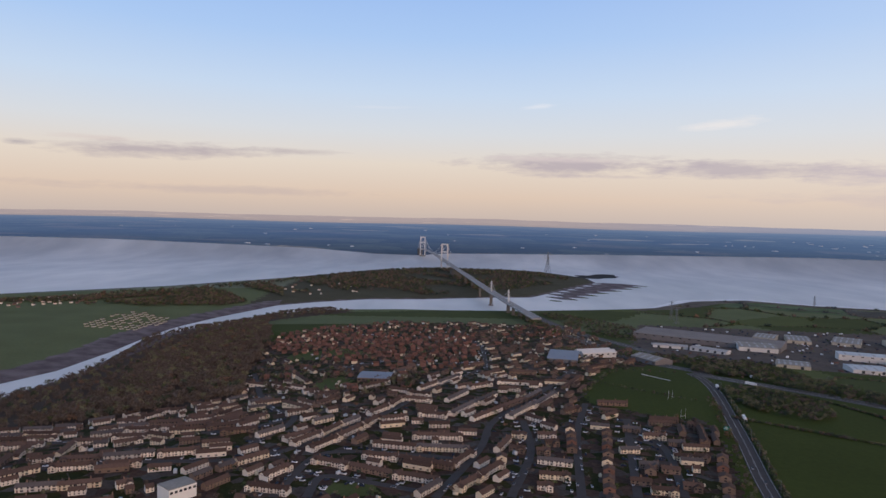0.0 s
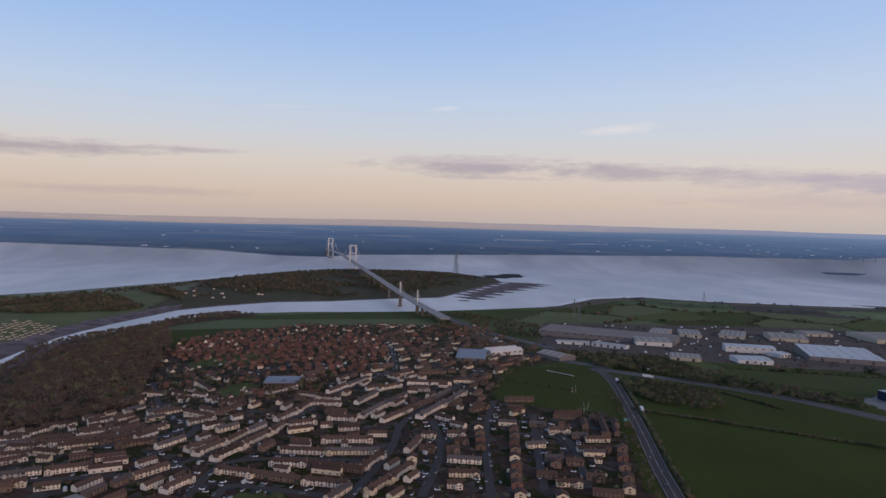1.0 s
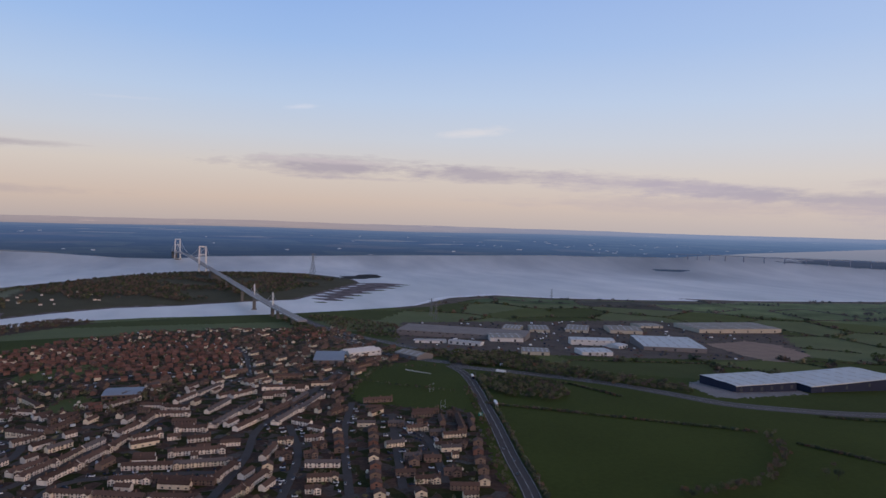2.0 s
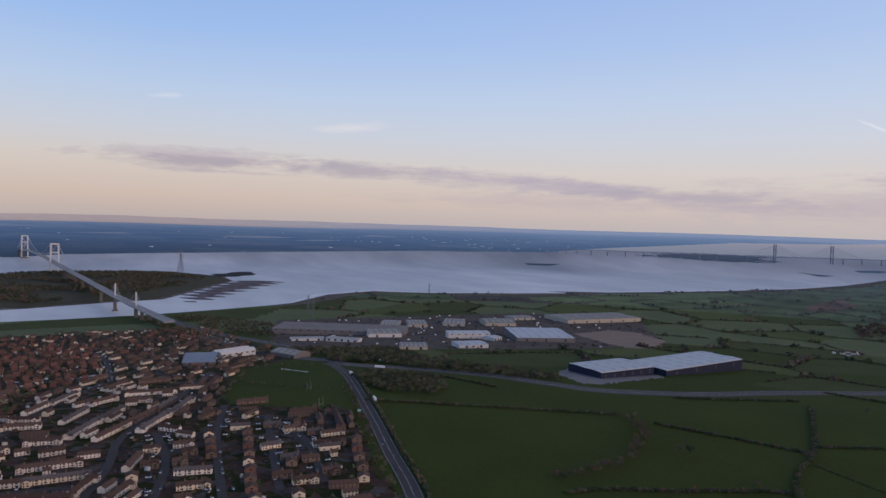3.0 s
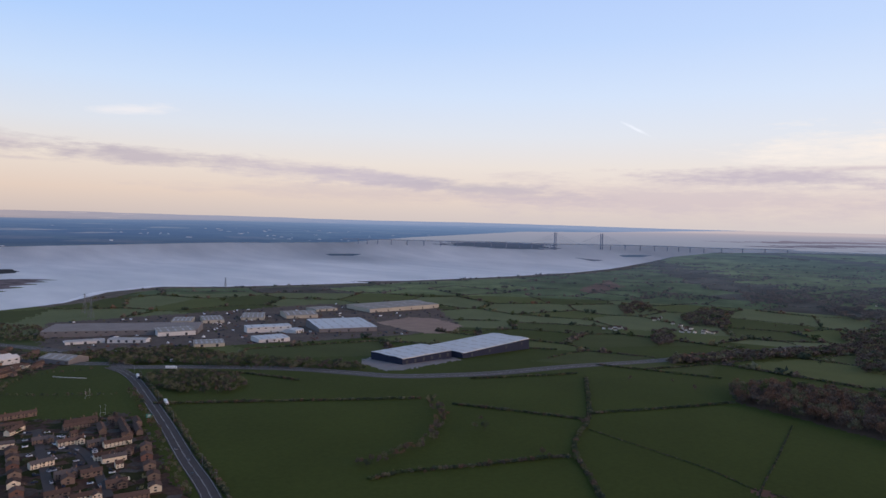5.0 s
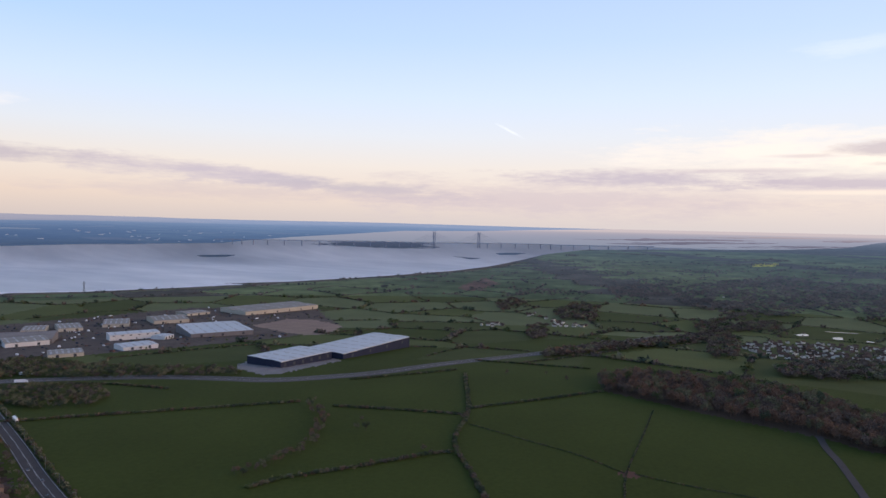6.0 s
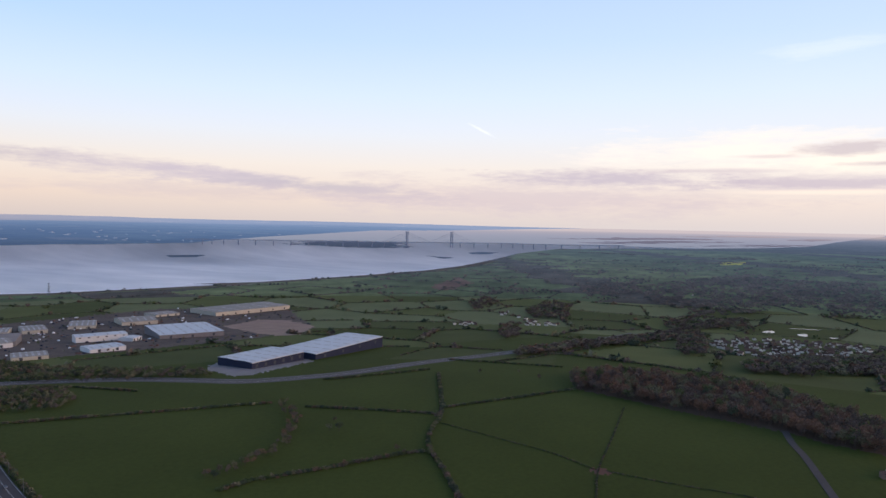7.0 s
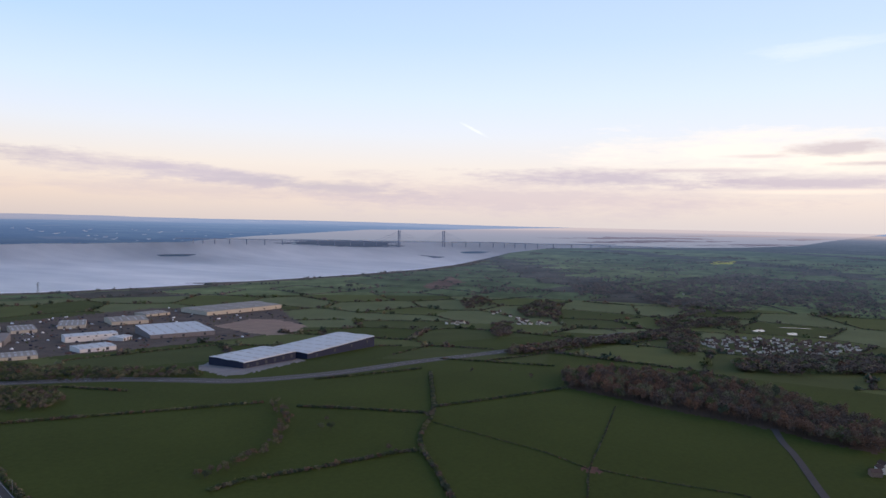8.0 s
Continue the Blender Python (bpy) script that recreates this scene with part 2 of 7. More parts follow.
M_SIGN = mat("green_sign_face", (0.02, 0.20, 0.16), 0.4, 0.05, 1.0)
M_WHITE = mat("white_paint", (0.78, 0.77, 0.74), 0.6, 0.08, 0.5)


def garden_material():
    """Back gardens and yards: plots of lawn, soil, paving and rough grass, each a few metres across."""
    mt = bpy.data.materials.new("gardens_and_yards")
    mt.use_nodes = True
    nt = mt.node_tree
    bs = nt.nodes["Principled BSDF"]
    N, K = nt.nodes.new, nt.links.new
    geo, vo, no, sp = N("ShaderNodeNewGeometry"), N("ShaderNodeTexVoronoi"), N("ShaderNodeTexNoise"), N("ShaderNodeSeparateColor")
    vo.inputs["Scale"].default_value = 0.11
    no.inputs["Scale"].default_value, no.inputs["Detail"].default_value = 0.35, 5
    K(geo.outputs["Position"], vo.inputs["Vector"]), K(geo.outputs["Position"], no.inputs["Vector"])
    K(vo.outputs["Color"], sp.inputs[0])
    ramp = N("ShaderNodeValToRGB")
    ramp.color_ramp.interpolation = "CONSTANT"
    K(sp.outputs[0], ramp.inputs[0])
    for p, c in ((0.18, (0.068, 0.064, 0.024)), (0.42, (0.140, 0.085, 0.062)), (0.62, (0.108, 0.070, 0.054)), (0.80, (0.130, 0.102, 0.088))):
        ramp.color_ramp.elements.new(p).color = (*c, 1)
    ramp.color_ramp.elements[0].color = (0.045, 0.052, 0.018, 1)
    ramp.color_ramp.elements[-1].color = (0.15, 0.132, 0.118, 1)
    ramp.color_ramp.elements[-1].position = 0.93
    mx = N("ShaderNodeMix")
    mx.data_type, mx.blend_type = "RGBA", "MULTIPLY"
    mx.inputs[0].default_value = 0.75
    K(ramp.outputs[0], mx.inputs[6]), K(no.outputs["Fac"], mx.inputs[7])
    sc = N("ShaderNodeVectorMath")
    sc.operation = "SCALE"
    sc.inputs["Scale"].default_value = 1.0
    K(mx.outputs[2], sc.inputs[0]), K(sc.outputs[0], bs.inputs["Base Color"])
    bs.inputs["Roughness"].default_value, bs.inputs["Specular IOR Level"].default_value = 0.95, 0.05
    return mt


M_TOWN = garden_material()


def water_material(name, low, high, gloss, smooth_to, rough_to):
    mt = bpy.data.materials.new(name)
    mt.use_nodes = True
    nt = mt.node_tree
    bs = nt.nodes["Principled BSDF"]
    N, K = nt.nodes.new, nt.links.new
    geo, mp = N("ShaderNodeNewGeometry"), N("ShaderNodeMapping")
    mp.inputs["Scale"].default_value = (1.0, 0.35, 1.0)
    mp.inputs["Rotation"].default_value = (0, 0, radians(-30))
    K(geo.outputs["Position"], mp.inputs[0])
    slick, chop = N("ShaderNodeTexNoise"), N("ShaderNodeTexNoise")
    for n, s, d in ((slick, 0.0016, 5), (chop, 0.009, 4)):
        n.inputs["Scale"].default_value, n.inputs["Detail"].default_value = s, d
        K(mp.outputs[0], n.inputs["Vector"])
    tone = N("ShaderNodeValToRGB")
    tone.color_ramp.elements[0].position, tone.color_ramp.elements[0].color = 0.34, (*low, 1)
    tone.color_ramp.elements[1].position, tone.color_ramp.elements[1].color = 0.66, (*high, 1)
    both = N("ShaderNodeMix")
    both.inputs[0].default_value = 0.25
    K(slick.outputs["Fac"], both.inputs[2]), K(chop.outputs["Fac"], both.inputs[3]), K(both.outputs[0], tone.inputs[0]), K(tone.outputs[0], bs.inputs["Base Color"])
    bs.inputs["IOR"].default_value, bs.inputs["Specular IOR Level"].default_value = 1.33, gloss
    rr = N("ShaderNodeMapRange")
    rr.inputs[1].default_value, rr.inputs[2].default_value, rr.inputs[3].default_value, rr.inputs[4].default_value = 0.36, 0.62, smooth_to, rough_to
    K(slick.outputs["Fac"], rr.inputs[0]), K(rr.outputs[0], bs.inputs["Roughness"])
    up = N("ShaderNodeCombineXYZ")      # shading normal held level, though the drawn-in sheet rises far off
    up.inputs[2].default_value = 1.0
    K(up.outputs[0], bs.inputs["Normal"])
    return mt


def far_material(name, rgb, air, reach, start=3.6, here=False, fields=0.0, west=(), end=(0.40, 0.325, 0.325)):
    """Backdrop of far country: skylight scattered in the air is painted on as emission."""
    mt = bpy.data.materials.new(name)
    mt.use_nodes = True
    nt = mt.node_tree
    bs = nt.nodes["Principled BSDF"]
    N, K = nt.nodes.new, nt.links.new
    if here:
        at = N("ShaderNodeNewGeometry")
        where = N("ShaderNodeVectorMath")
        where.operation = "SCALE"
        where.inputs["Scale"].default_value = 0.001
        K(at.outputs["Position"], where.inputs[0])
        place = where.outputs[0]
    else:
        at = N("ShaderNodeAttribute")
        at.attribute_name = "plan"
        place = at.outputs["Vector"]
    n1, n2 = N("ShaderNodeTexNoise"), N("ShaderNodeTexNoise")
    mp = N("ShaderNodeMapping")
    mp.inputs["Scale"].default_value = (1, 1, 0)
    K(place, mp.inputs[0])
    for n, s in ((n1, 2.2), (n2, 9.0)):
        n.inputs["Scale"].default_value, n.inputs["Detail"].default_value, n.inputs["Roughness"].default_value = s, 6, 0.7
        K(mp.outputs[0], n.inputs["Vector"])
    mx = N("ShaderNodeMath")
    mx.operation = "MULTIPLY"
    K(n1.outputs["Fac"], mx.inputs[0]), K(n2.outputs["Fac"], mx.inputs[1])
    ramp = N("ShaderNodeValToRGB")
    K(mx.outputs[0], ramp.inputs[0])
    e = ramp.color_ramp.elements
    e[0].position, e[0].color = 0.12, (*[c * 0.55 for c in rgb], 1)
    e[1].position, e[1].color = 0.42, (*[c * 1.7 for c in rgb], 1)
    tint = ramp.outputs[0]
    if fields:      # a patchwork of pale stubble, pasture and dark wood
        vo, sp, fr, mxf = N("ShaderNodeTexVoronoi"), N("ShaderNodeSeparateColor"), N("ShaderNodeValToRGB"), N("ShaderNodeMix")
        vo.inputs["Scale"].default_value = fields
        K(mp.outputs[0], vo.inputs["Vector"]), K(vo.outputs["Color"], sp.inputs[0]), K(sp.outputs[0], fr.inputs[0])
        fr.color_ramp.interpolation = "CONSTANT"
        q = fr.color_ramp.elements
        q[0].color, q[1].position, q[1].color = (0.55, 0.55, 0.58, 1), 0.985, (4.0, 3.5, 2.6, 1)
        for p, c in ((0.35, (0.8, 0.85, 0.75)), (0.60, (1.1, 1.2, 0.95)), (0.82, (1.5, 1.3, 1.1)), (0.90, (0.7, 0.7, 0.7))):
            q.new(p).color = (*c, 1)
        mxf.data_type, mxf.blend_type = "RGBA", "MULTIPLY"
        mxf.inputs[0].default_value = 1.0
        K(tint, mxf.inputs[6]), K(fr.outputs[0], mxf.inputs[7])
        tint = mxf.outputs[2]
    K(tint, bs.inputs["Base Color"])
    bs.inputs["Roughness"].default_value = 1.0
    bs.inputs["Specular IOR Level"].default_value = 0.0
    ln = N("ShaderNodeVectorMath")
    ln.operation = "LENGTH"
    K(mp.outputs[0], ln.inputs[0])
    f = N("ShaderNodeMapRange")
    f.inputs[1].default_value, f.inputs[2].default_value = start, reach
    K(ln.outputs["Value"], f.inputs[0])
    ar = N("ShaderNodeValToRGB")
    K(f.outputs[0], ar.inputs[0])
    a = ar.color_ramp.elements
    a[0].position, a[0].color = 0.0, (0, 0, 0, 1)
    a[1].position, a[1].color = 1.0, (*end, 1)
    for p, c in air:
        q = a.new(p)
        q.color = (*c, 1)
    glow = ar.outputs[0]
    if west:        # the ridge's painted glow is warm in the east and turns blue towards the south
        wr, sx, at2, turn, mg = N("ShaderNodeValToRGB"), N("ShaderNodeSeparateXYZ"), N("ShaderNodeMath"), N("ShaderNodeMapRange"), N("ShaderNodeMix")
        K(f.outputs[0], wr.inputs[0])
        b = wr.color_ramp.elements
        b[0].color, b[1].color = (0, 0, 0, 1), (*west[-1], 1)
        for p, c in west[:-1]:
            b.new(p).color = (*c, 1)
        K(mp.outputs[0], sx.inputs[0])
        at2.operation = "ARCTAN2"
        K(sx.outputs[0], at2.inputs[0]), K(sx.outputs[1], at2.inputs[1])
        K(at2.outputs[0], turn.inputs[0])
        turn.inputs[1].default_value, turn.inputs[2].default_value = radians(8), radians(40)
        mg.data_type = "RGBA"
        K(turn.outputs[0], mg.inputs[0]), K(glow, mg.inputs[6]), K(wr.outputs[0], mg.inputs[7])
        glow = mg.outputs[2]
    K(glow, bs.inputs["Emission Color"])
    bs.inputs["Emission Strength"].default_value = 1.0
    return mt


# reflected sky is painted into the estuary water's pale base colour and streaks
M_WATER = water_material("sky_paled_estuary_water", (0.465, 0.47, 0.475), (0.87, 0.845, 0.81), 0.15, 0.30, 0.50)
M_POND = water_material("still_pond_water", (0.05, 0.05, 0.05), (0.07, 0.07, 0.07), 0.5, 0.05, 0.12)
# far sea mirrors nothing: sky tone and haze are painted as its glow
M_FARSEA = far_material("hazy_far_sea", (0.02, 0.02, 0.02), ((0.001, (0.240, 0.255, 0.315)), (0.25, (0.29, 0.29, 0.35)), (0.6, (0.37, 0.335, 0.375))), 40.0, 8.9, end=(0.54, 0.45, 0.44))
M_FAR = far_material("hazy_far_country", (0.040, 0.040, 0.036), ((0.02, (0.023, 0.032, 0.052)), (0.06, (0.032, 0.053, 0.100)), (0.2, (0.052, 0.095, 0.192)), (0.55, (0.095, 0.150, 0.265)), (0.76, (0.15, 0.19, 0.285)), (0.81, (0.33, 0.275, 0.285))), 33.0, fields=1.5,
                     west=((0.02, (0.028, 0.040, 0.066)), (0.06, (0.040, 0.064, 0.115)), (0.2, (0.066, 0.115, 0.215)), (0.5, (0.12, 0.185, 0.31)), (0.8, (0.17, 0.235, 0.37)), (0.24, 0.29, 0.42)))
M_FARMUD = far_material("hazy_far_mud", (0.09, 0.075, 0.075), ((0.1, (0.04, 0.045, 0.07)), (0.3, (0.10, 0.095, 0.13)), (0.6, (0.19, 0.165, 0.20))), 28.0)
M_FARROOF = far_material("hazy_pale_roofs", (0.30, 0.30, 0.31), ((0.05, (0.05, 0.065, 0.10)), (0.10, (0.10, 0.125, 0.18))), 30.0, 1.9, here=True)
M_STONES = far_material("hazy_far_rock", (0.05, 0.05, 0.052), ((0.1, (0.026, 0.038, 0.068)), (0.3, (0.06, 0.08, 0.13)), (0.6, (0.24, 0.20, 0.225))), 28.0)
# haze painted as glow on home fields and trees past 2.3 km
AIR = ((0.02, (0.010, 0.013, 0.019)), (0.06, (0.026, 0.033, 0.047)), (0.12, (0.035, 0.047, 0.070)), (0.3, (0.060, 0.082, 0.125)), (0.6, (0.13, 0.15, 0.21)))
M_HAZEFIELD = [far_material("hazy_distant_pasture", (0.095, 0.120, 0.056), AIR, 30.0, 1.9), far_material("hazy_distant_grazing", (0.125, 0.150, 0.065), AIR, 30.0, 1.9),
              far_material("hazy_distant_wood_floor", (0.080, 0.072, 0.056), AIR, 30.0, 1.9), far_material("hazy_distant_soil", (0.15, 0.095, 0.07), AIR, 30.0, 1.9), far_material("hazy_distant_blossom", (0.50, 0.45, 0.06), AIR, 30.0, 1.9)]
M_HAZELEAF = [far_material("hazy_distant_" + n, c, AIR, 30.0, 1.9, here=True) for n, c in (("brown_trees", (0.140, 0.110, 0.088)), ("green_trees", (0.088, 0.094, 0.062)), ("dark_trees", (0.064, 0.068, 0.054)))]

# ---- plan helpers ----
REACH, EDGE = 3950.0, 4880.0   # beyond REACH the distance is drawn in, so that the horizon lies inside the lens's 5 km


def fold(x, y, z):
    """Distant country drawn in along the line of sight towards EDGE; nearer than REACH nothing changes. Works on arrays."""
    d = np.maximum(np.hypot(x, y), 1e-6)
    r = np.where(d < REACH, d, REACH + (EDGE - REACH) * (1 - 1 / (1 + (np.maximum(d, REACH) - REACH) / (EDGE - REACH))))
    s = r / d
    return x * s, y * s, EYE_Z - (EYE_Z - z) * s


def smooth(a, b, x):
    t = np.clip((x - a) / (b - a), 0, 1)
    return t * t * (3 - 2 * t)


def bend(points, n=8):
    """A smooth line through the points (Catmull-Rom)."""
    p = [np.array(q, float) for q in points]
    p = [2 * p[0] - p[1]] + p + [2 * p[-1] - p[-2]]
    out = []
    for i in range(1, len(p) - 2):
        for k in range(n):
            t = k / n
            out.append(0.5 * (2 * p[i] + (p[i + 1] - p[i - 1]) * t + (2 * p[i - 1] - 5 * p[i] + 4 * p[i + 1] - p[i + 2]) * t * t + (3 * p[i] - p[i - 1] - 3 * p[i + 1] + p[i + 2]) * t ** 3))
    out.append(p[-2])
    return np.array(out)


def inside(poly, x, y):
    p = np.asarray(poly, float)
    x, y = np.asarray(x, float), np.asarray(y, float)
    c = np.zeros(x.shape, bool)
    for (ax, ay), (bx, by) in zip(p, np.roll(p, -1, 0)):
        cross = (ay > y) != (by > y)
        if ay != by:
            c ^= cross & (x < (bx - ax) * (y - ay) / (by - ay) + ax)
    return c


def signed(poly, x, y):
    """Distance to the outline, positive inside."""
    p = np.asarray(poly, float)
    x, y = np.asarray(x, float), np.asarray(y, float)
    best = np.full(x.shape, 1e9)
    for (ax, ay), (bx, by) in zip(p, np.roll(p, -1, 0)):
        l2 = (bx - ax) ** 2 + (by - ay) ** 2
        if l2 < 1e-9:
            continue
        t = np.clip(((x - ax) * (bx - ax) + (y - ay) * (by - ay)) / l2, 0, 1)
        np.minimum(best, np.hypot(x - ax - t * (bx - ax), y - ay - t * (by - ay)), out=best)
    return np.where(inside(poly, x, y), best, -best)


def away(line_pts, x, y):
    """Distance from an open line."""
    p = np.asarray(line_pts, float)
    best = np.full(np.shape(x), 1e9)
    for (ax, ay), (bx, by) in zip(p[:-1], p[1:]):
        l2 = (bx - ax) ** 2 + (by - ay) ** 2 + 1e-9
        t = np.clip(((x - ax) * (bx - ax) + (y - ay) * (by - ay)) / l2, 0, 1)
        np.minimum(best, np.hypot(x - ax - t * (bx - ax), y - ay - t * (by - ay)), out=best)
    return best


def mesh_of(name, co, faces, mats, index=None):
    """One mesh from numpy arrays: vertices, faces of equal corner count, material numbers a face."""
    me = bpy.data.meshes.new(name)
    co, faces = np.asarray(co, np.float32), np.asarray(faces, np.int32)
    n, k = faces.shape
    me.vertices.add(len(co))
    me.vertices.foreach_set("co", co.ravel())
    me.loops.add(n * k)
    me.loops.foreach_set("vertex_index", faces.ravel())
    me.polygons.add(n)
    me.polygons.foreach_set("loop_start", np.arange(0, n * k, k, dtype=np.int32))
    for m in mats:
        me.materials.append(m)
    if index is not None:
        me.polygons.foreach_set("material_index", np.asarray(index, np.int32))
    me.update(calc_edges=True)
    me.validate()
    return me


# ---- the lie of the land ----
WYE_NEAR = [(-604, 922), (-578, 1061), (-587, 1206), (-611, 1402), (-573, 1518), (-496, 1642), (-451, 1790), (-350, 1889), (-132, 1944), (31, 1951), (196, 1971), (369, 2017), (555, 2080)]
SEVERN_NEAR = [(674, 2136), (866, 2336), (1078, 2413), (1253, 2294), (1545, 2196), (1846, 2118), (1767, 2236), (2023, 2105), (2395, 2042), (2665, 2011), (3140, 1984), (3632, 2049), (4539, 2271), (5609, 2578), (6874, 2760), (7873, 2311), (8580, 1683), (9426, 1149), (11384, 606)]
HOME = [(-12000, -12000), (-12000, 390), (-1950, 585), (-1170, 676), (-806, 780)] + WYE_NEAR + SEVERN_NEAR + [(18000, 260), (80000, -4000), (80000, -80000), (-12000, -80000)]
BEACHLEY_WEST = [(-653, 998), (-621, 1088), (-611, 1256), (-614, 1355), (-609, 1512), (-597, 1580), (-569, 1696), (-532, 1808), (-479, 1964), (-383, 2066), (-239, 2172), (-59, 2212), (171, 2313), (310, 2345), (440, 2570), (560, 2780), (680, 2990)]
BEACHLEY_EAST = [(690, 3200), (620, 3400), (528, 3575), (359, 3679), (-71, 3695), (-398, 3334), (-674, 2855), (-978, 2427), (-1356, 2073)]
BEACHLEY = [(-12000, 650), (-1950, 780), (-1300, 806), (-910, 897)] + BEACHLEY_WEST + BEACHLEY_EAST + [(-2860, 2275), (-12000, 3900)]
SPIT = [(396, 2455), (496, 2661), (664, 2971), (798, 3008), (866, 2896), (753, 2748), (590, 2539), (464, 2329), (385, 2262)]
ISLET = [(640, 3380), (782, 3508), (884, 3504), (862, 3357), (747, 3226), (640, 3231)]
FAR_SHORE = [(-4251, 6498), (-3178, 6522), (-1935, 6039), (-1050, 5619), (-520, 5036), (-201, 4951), (72, 5350), (1020, 5658), (1537, 5826), (3405, 6264), (4460, 6087), (3046, 6085), (4083, 6187), (4815, 6027), (5551, 6545), (7588, 7802), (11142, 9623)]
FAR = [(-15600, 6800)] + FAR_SHORE + [(17000, 12700), (22000, 12900), (32000, 15600), (48000, 19500), (80000, 27500), (80000, 120000), (-80000, 120000), (-80000, 8000)]
STONES = [(5438, 5351), (5405, 4820), (5350, 4182), (5859, 3880), (7438, 5062), (7271, 5878), (6463, 5952)]
BAR_A = [(3060, 4094), (3242, 4058), (3344, 3984), (3081, 3798), (2955, 3895)]
BAR_B = [(4610, 2943), (4509, 2696), (4526, 2579), (4292, 2566), (4492, 2814)]
BAR_C = [(5407, 2982), (5654, 2949), (5698, 2781), (5272, 2693), (5139, 2789)]
FLATS = ([(12797, 5265), (16972, 4991), (18237, 3586), (17963, 2197), (14501, 3076), (12973, 4037)], [(9898, 3977), (13647, 3220), (16113, 1628), (12831, 2034), (10447, 2892)], [(19157, 4991), (29777, 3648), (29988, 830), (22078, 2702)],
         [(9993, 2117), (13035, 1316), (14238, 389), (11524, 768), (10090, 1598)], [(18772, 1899), (24552, 996), (24596, -249), (18218, 736)])
TOWN = [(-407, 622), (-361, 663), (-304, 698), (-224, 745), (-257, 902), (-299, 1150), (-252, 1367), (-105, 1558), (104, 1560), (291, 1582), (304, 1296), (319, 1083), (329, 978), (214, 903), (166, 766), (156, 705), (208, 660), (258, 646), (241, 553), (212, 458)] + [(195, 260), (-520, 195), (-650, 520)]
WORKS = [(407, 1459), (492, 1667), (856, 1652), (1199, 1622), (1428, 1361), (1123, 994), (899, 941), (677, 962), (528, 1015), (366, 1082), (339, 1179)]
RIVER_WOOD = [(-423, 647), (-420, 695), (-418, 767), (-436, 896), (-484, 1111), (-475, 1259), (-426, 1411), (-386, 1507), (-294, 1168), (-257, 902), (-223, 751), (-304, 698), (-361, 663)]
WEST_WOOD = [(813, 295), (872, 289), (894, 228), (901, 152), (896, 106), (857, 49), (817, 5), (766, -42), (667, -37), (677, 11), (694, 43), (704, 97), (716, 153), (738, 218), (753, 269)]
PLOUGH = [(2250, 1407), (2783, 1569), (2528, 1364), (2161, 1277)]
BARE = [(1040, 1190), (1200, 1241), (1226, 1162), (1156, 1026), (1010, 919), (953, 940), (982, 1047)]
RAPE = [(4800, 713), (5190, 772), (5322, 656), (4921, 603)]
GREEN_A = [(-77, 449), (-74, 466), (-44, 465), (-40, 451), (-50, 443)]
GREEN_B = [(-144, 752), (-149, 810), (-124, 828), (-101, 788), (-112, 749)]
GREEN_C = [(-231, 986), (-228, 1045), (-139, 1041), (-98, 983), (-143, 954)]
BANK = WYE_NEAR[:8] + [(-230, 1780), (-330, 1650), (-400, 1500), (-430, 1380), (-430, 1200), (-440, 1060), (-470, 900)]
GAP = [(-603, 921), (-470, 900), (-430, 1060), (-380, 820), (-420, 650), (-560, 640), (-720, 780)]
APRON = [(591, 710), (647, 751), (635, 677), (743, 670), (721, 642), (604, 629), (578, 640)]
PITCH = [(153, 722), (240, 908), (314, 884), (287, 736), (254, 613), (154, 671)]


def land_height(x, y):
    """The plateau of the town, falling to the low fields and the shore; hills far off. Works on arrays."""
    x, y = np.asarray(x, float), np.asarray(y, float)
    d = np.hypot(x, y)
    az = np.degrees(np.arctan2(x, y))
    return 75 - 65 * smooth(585, 1950, d) + 18 * smooth(70, 88, az) * smooth(2900, 5500, d)


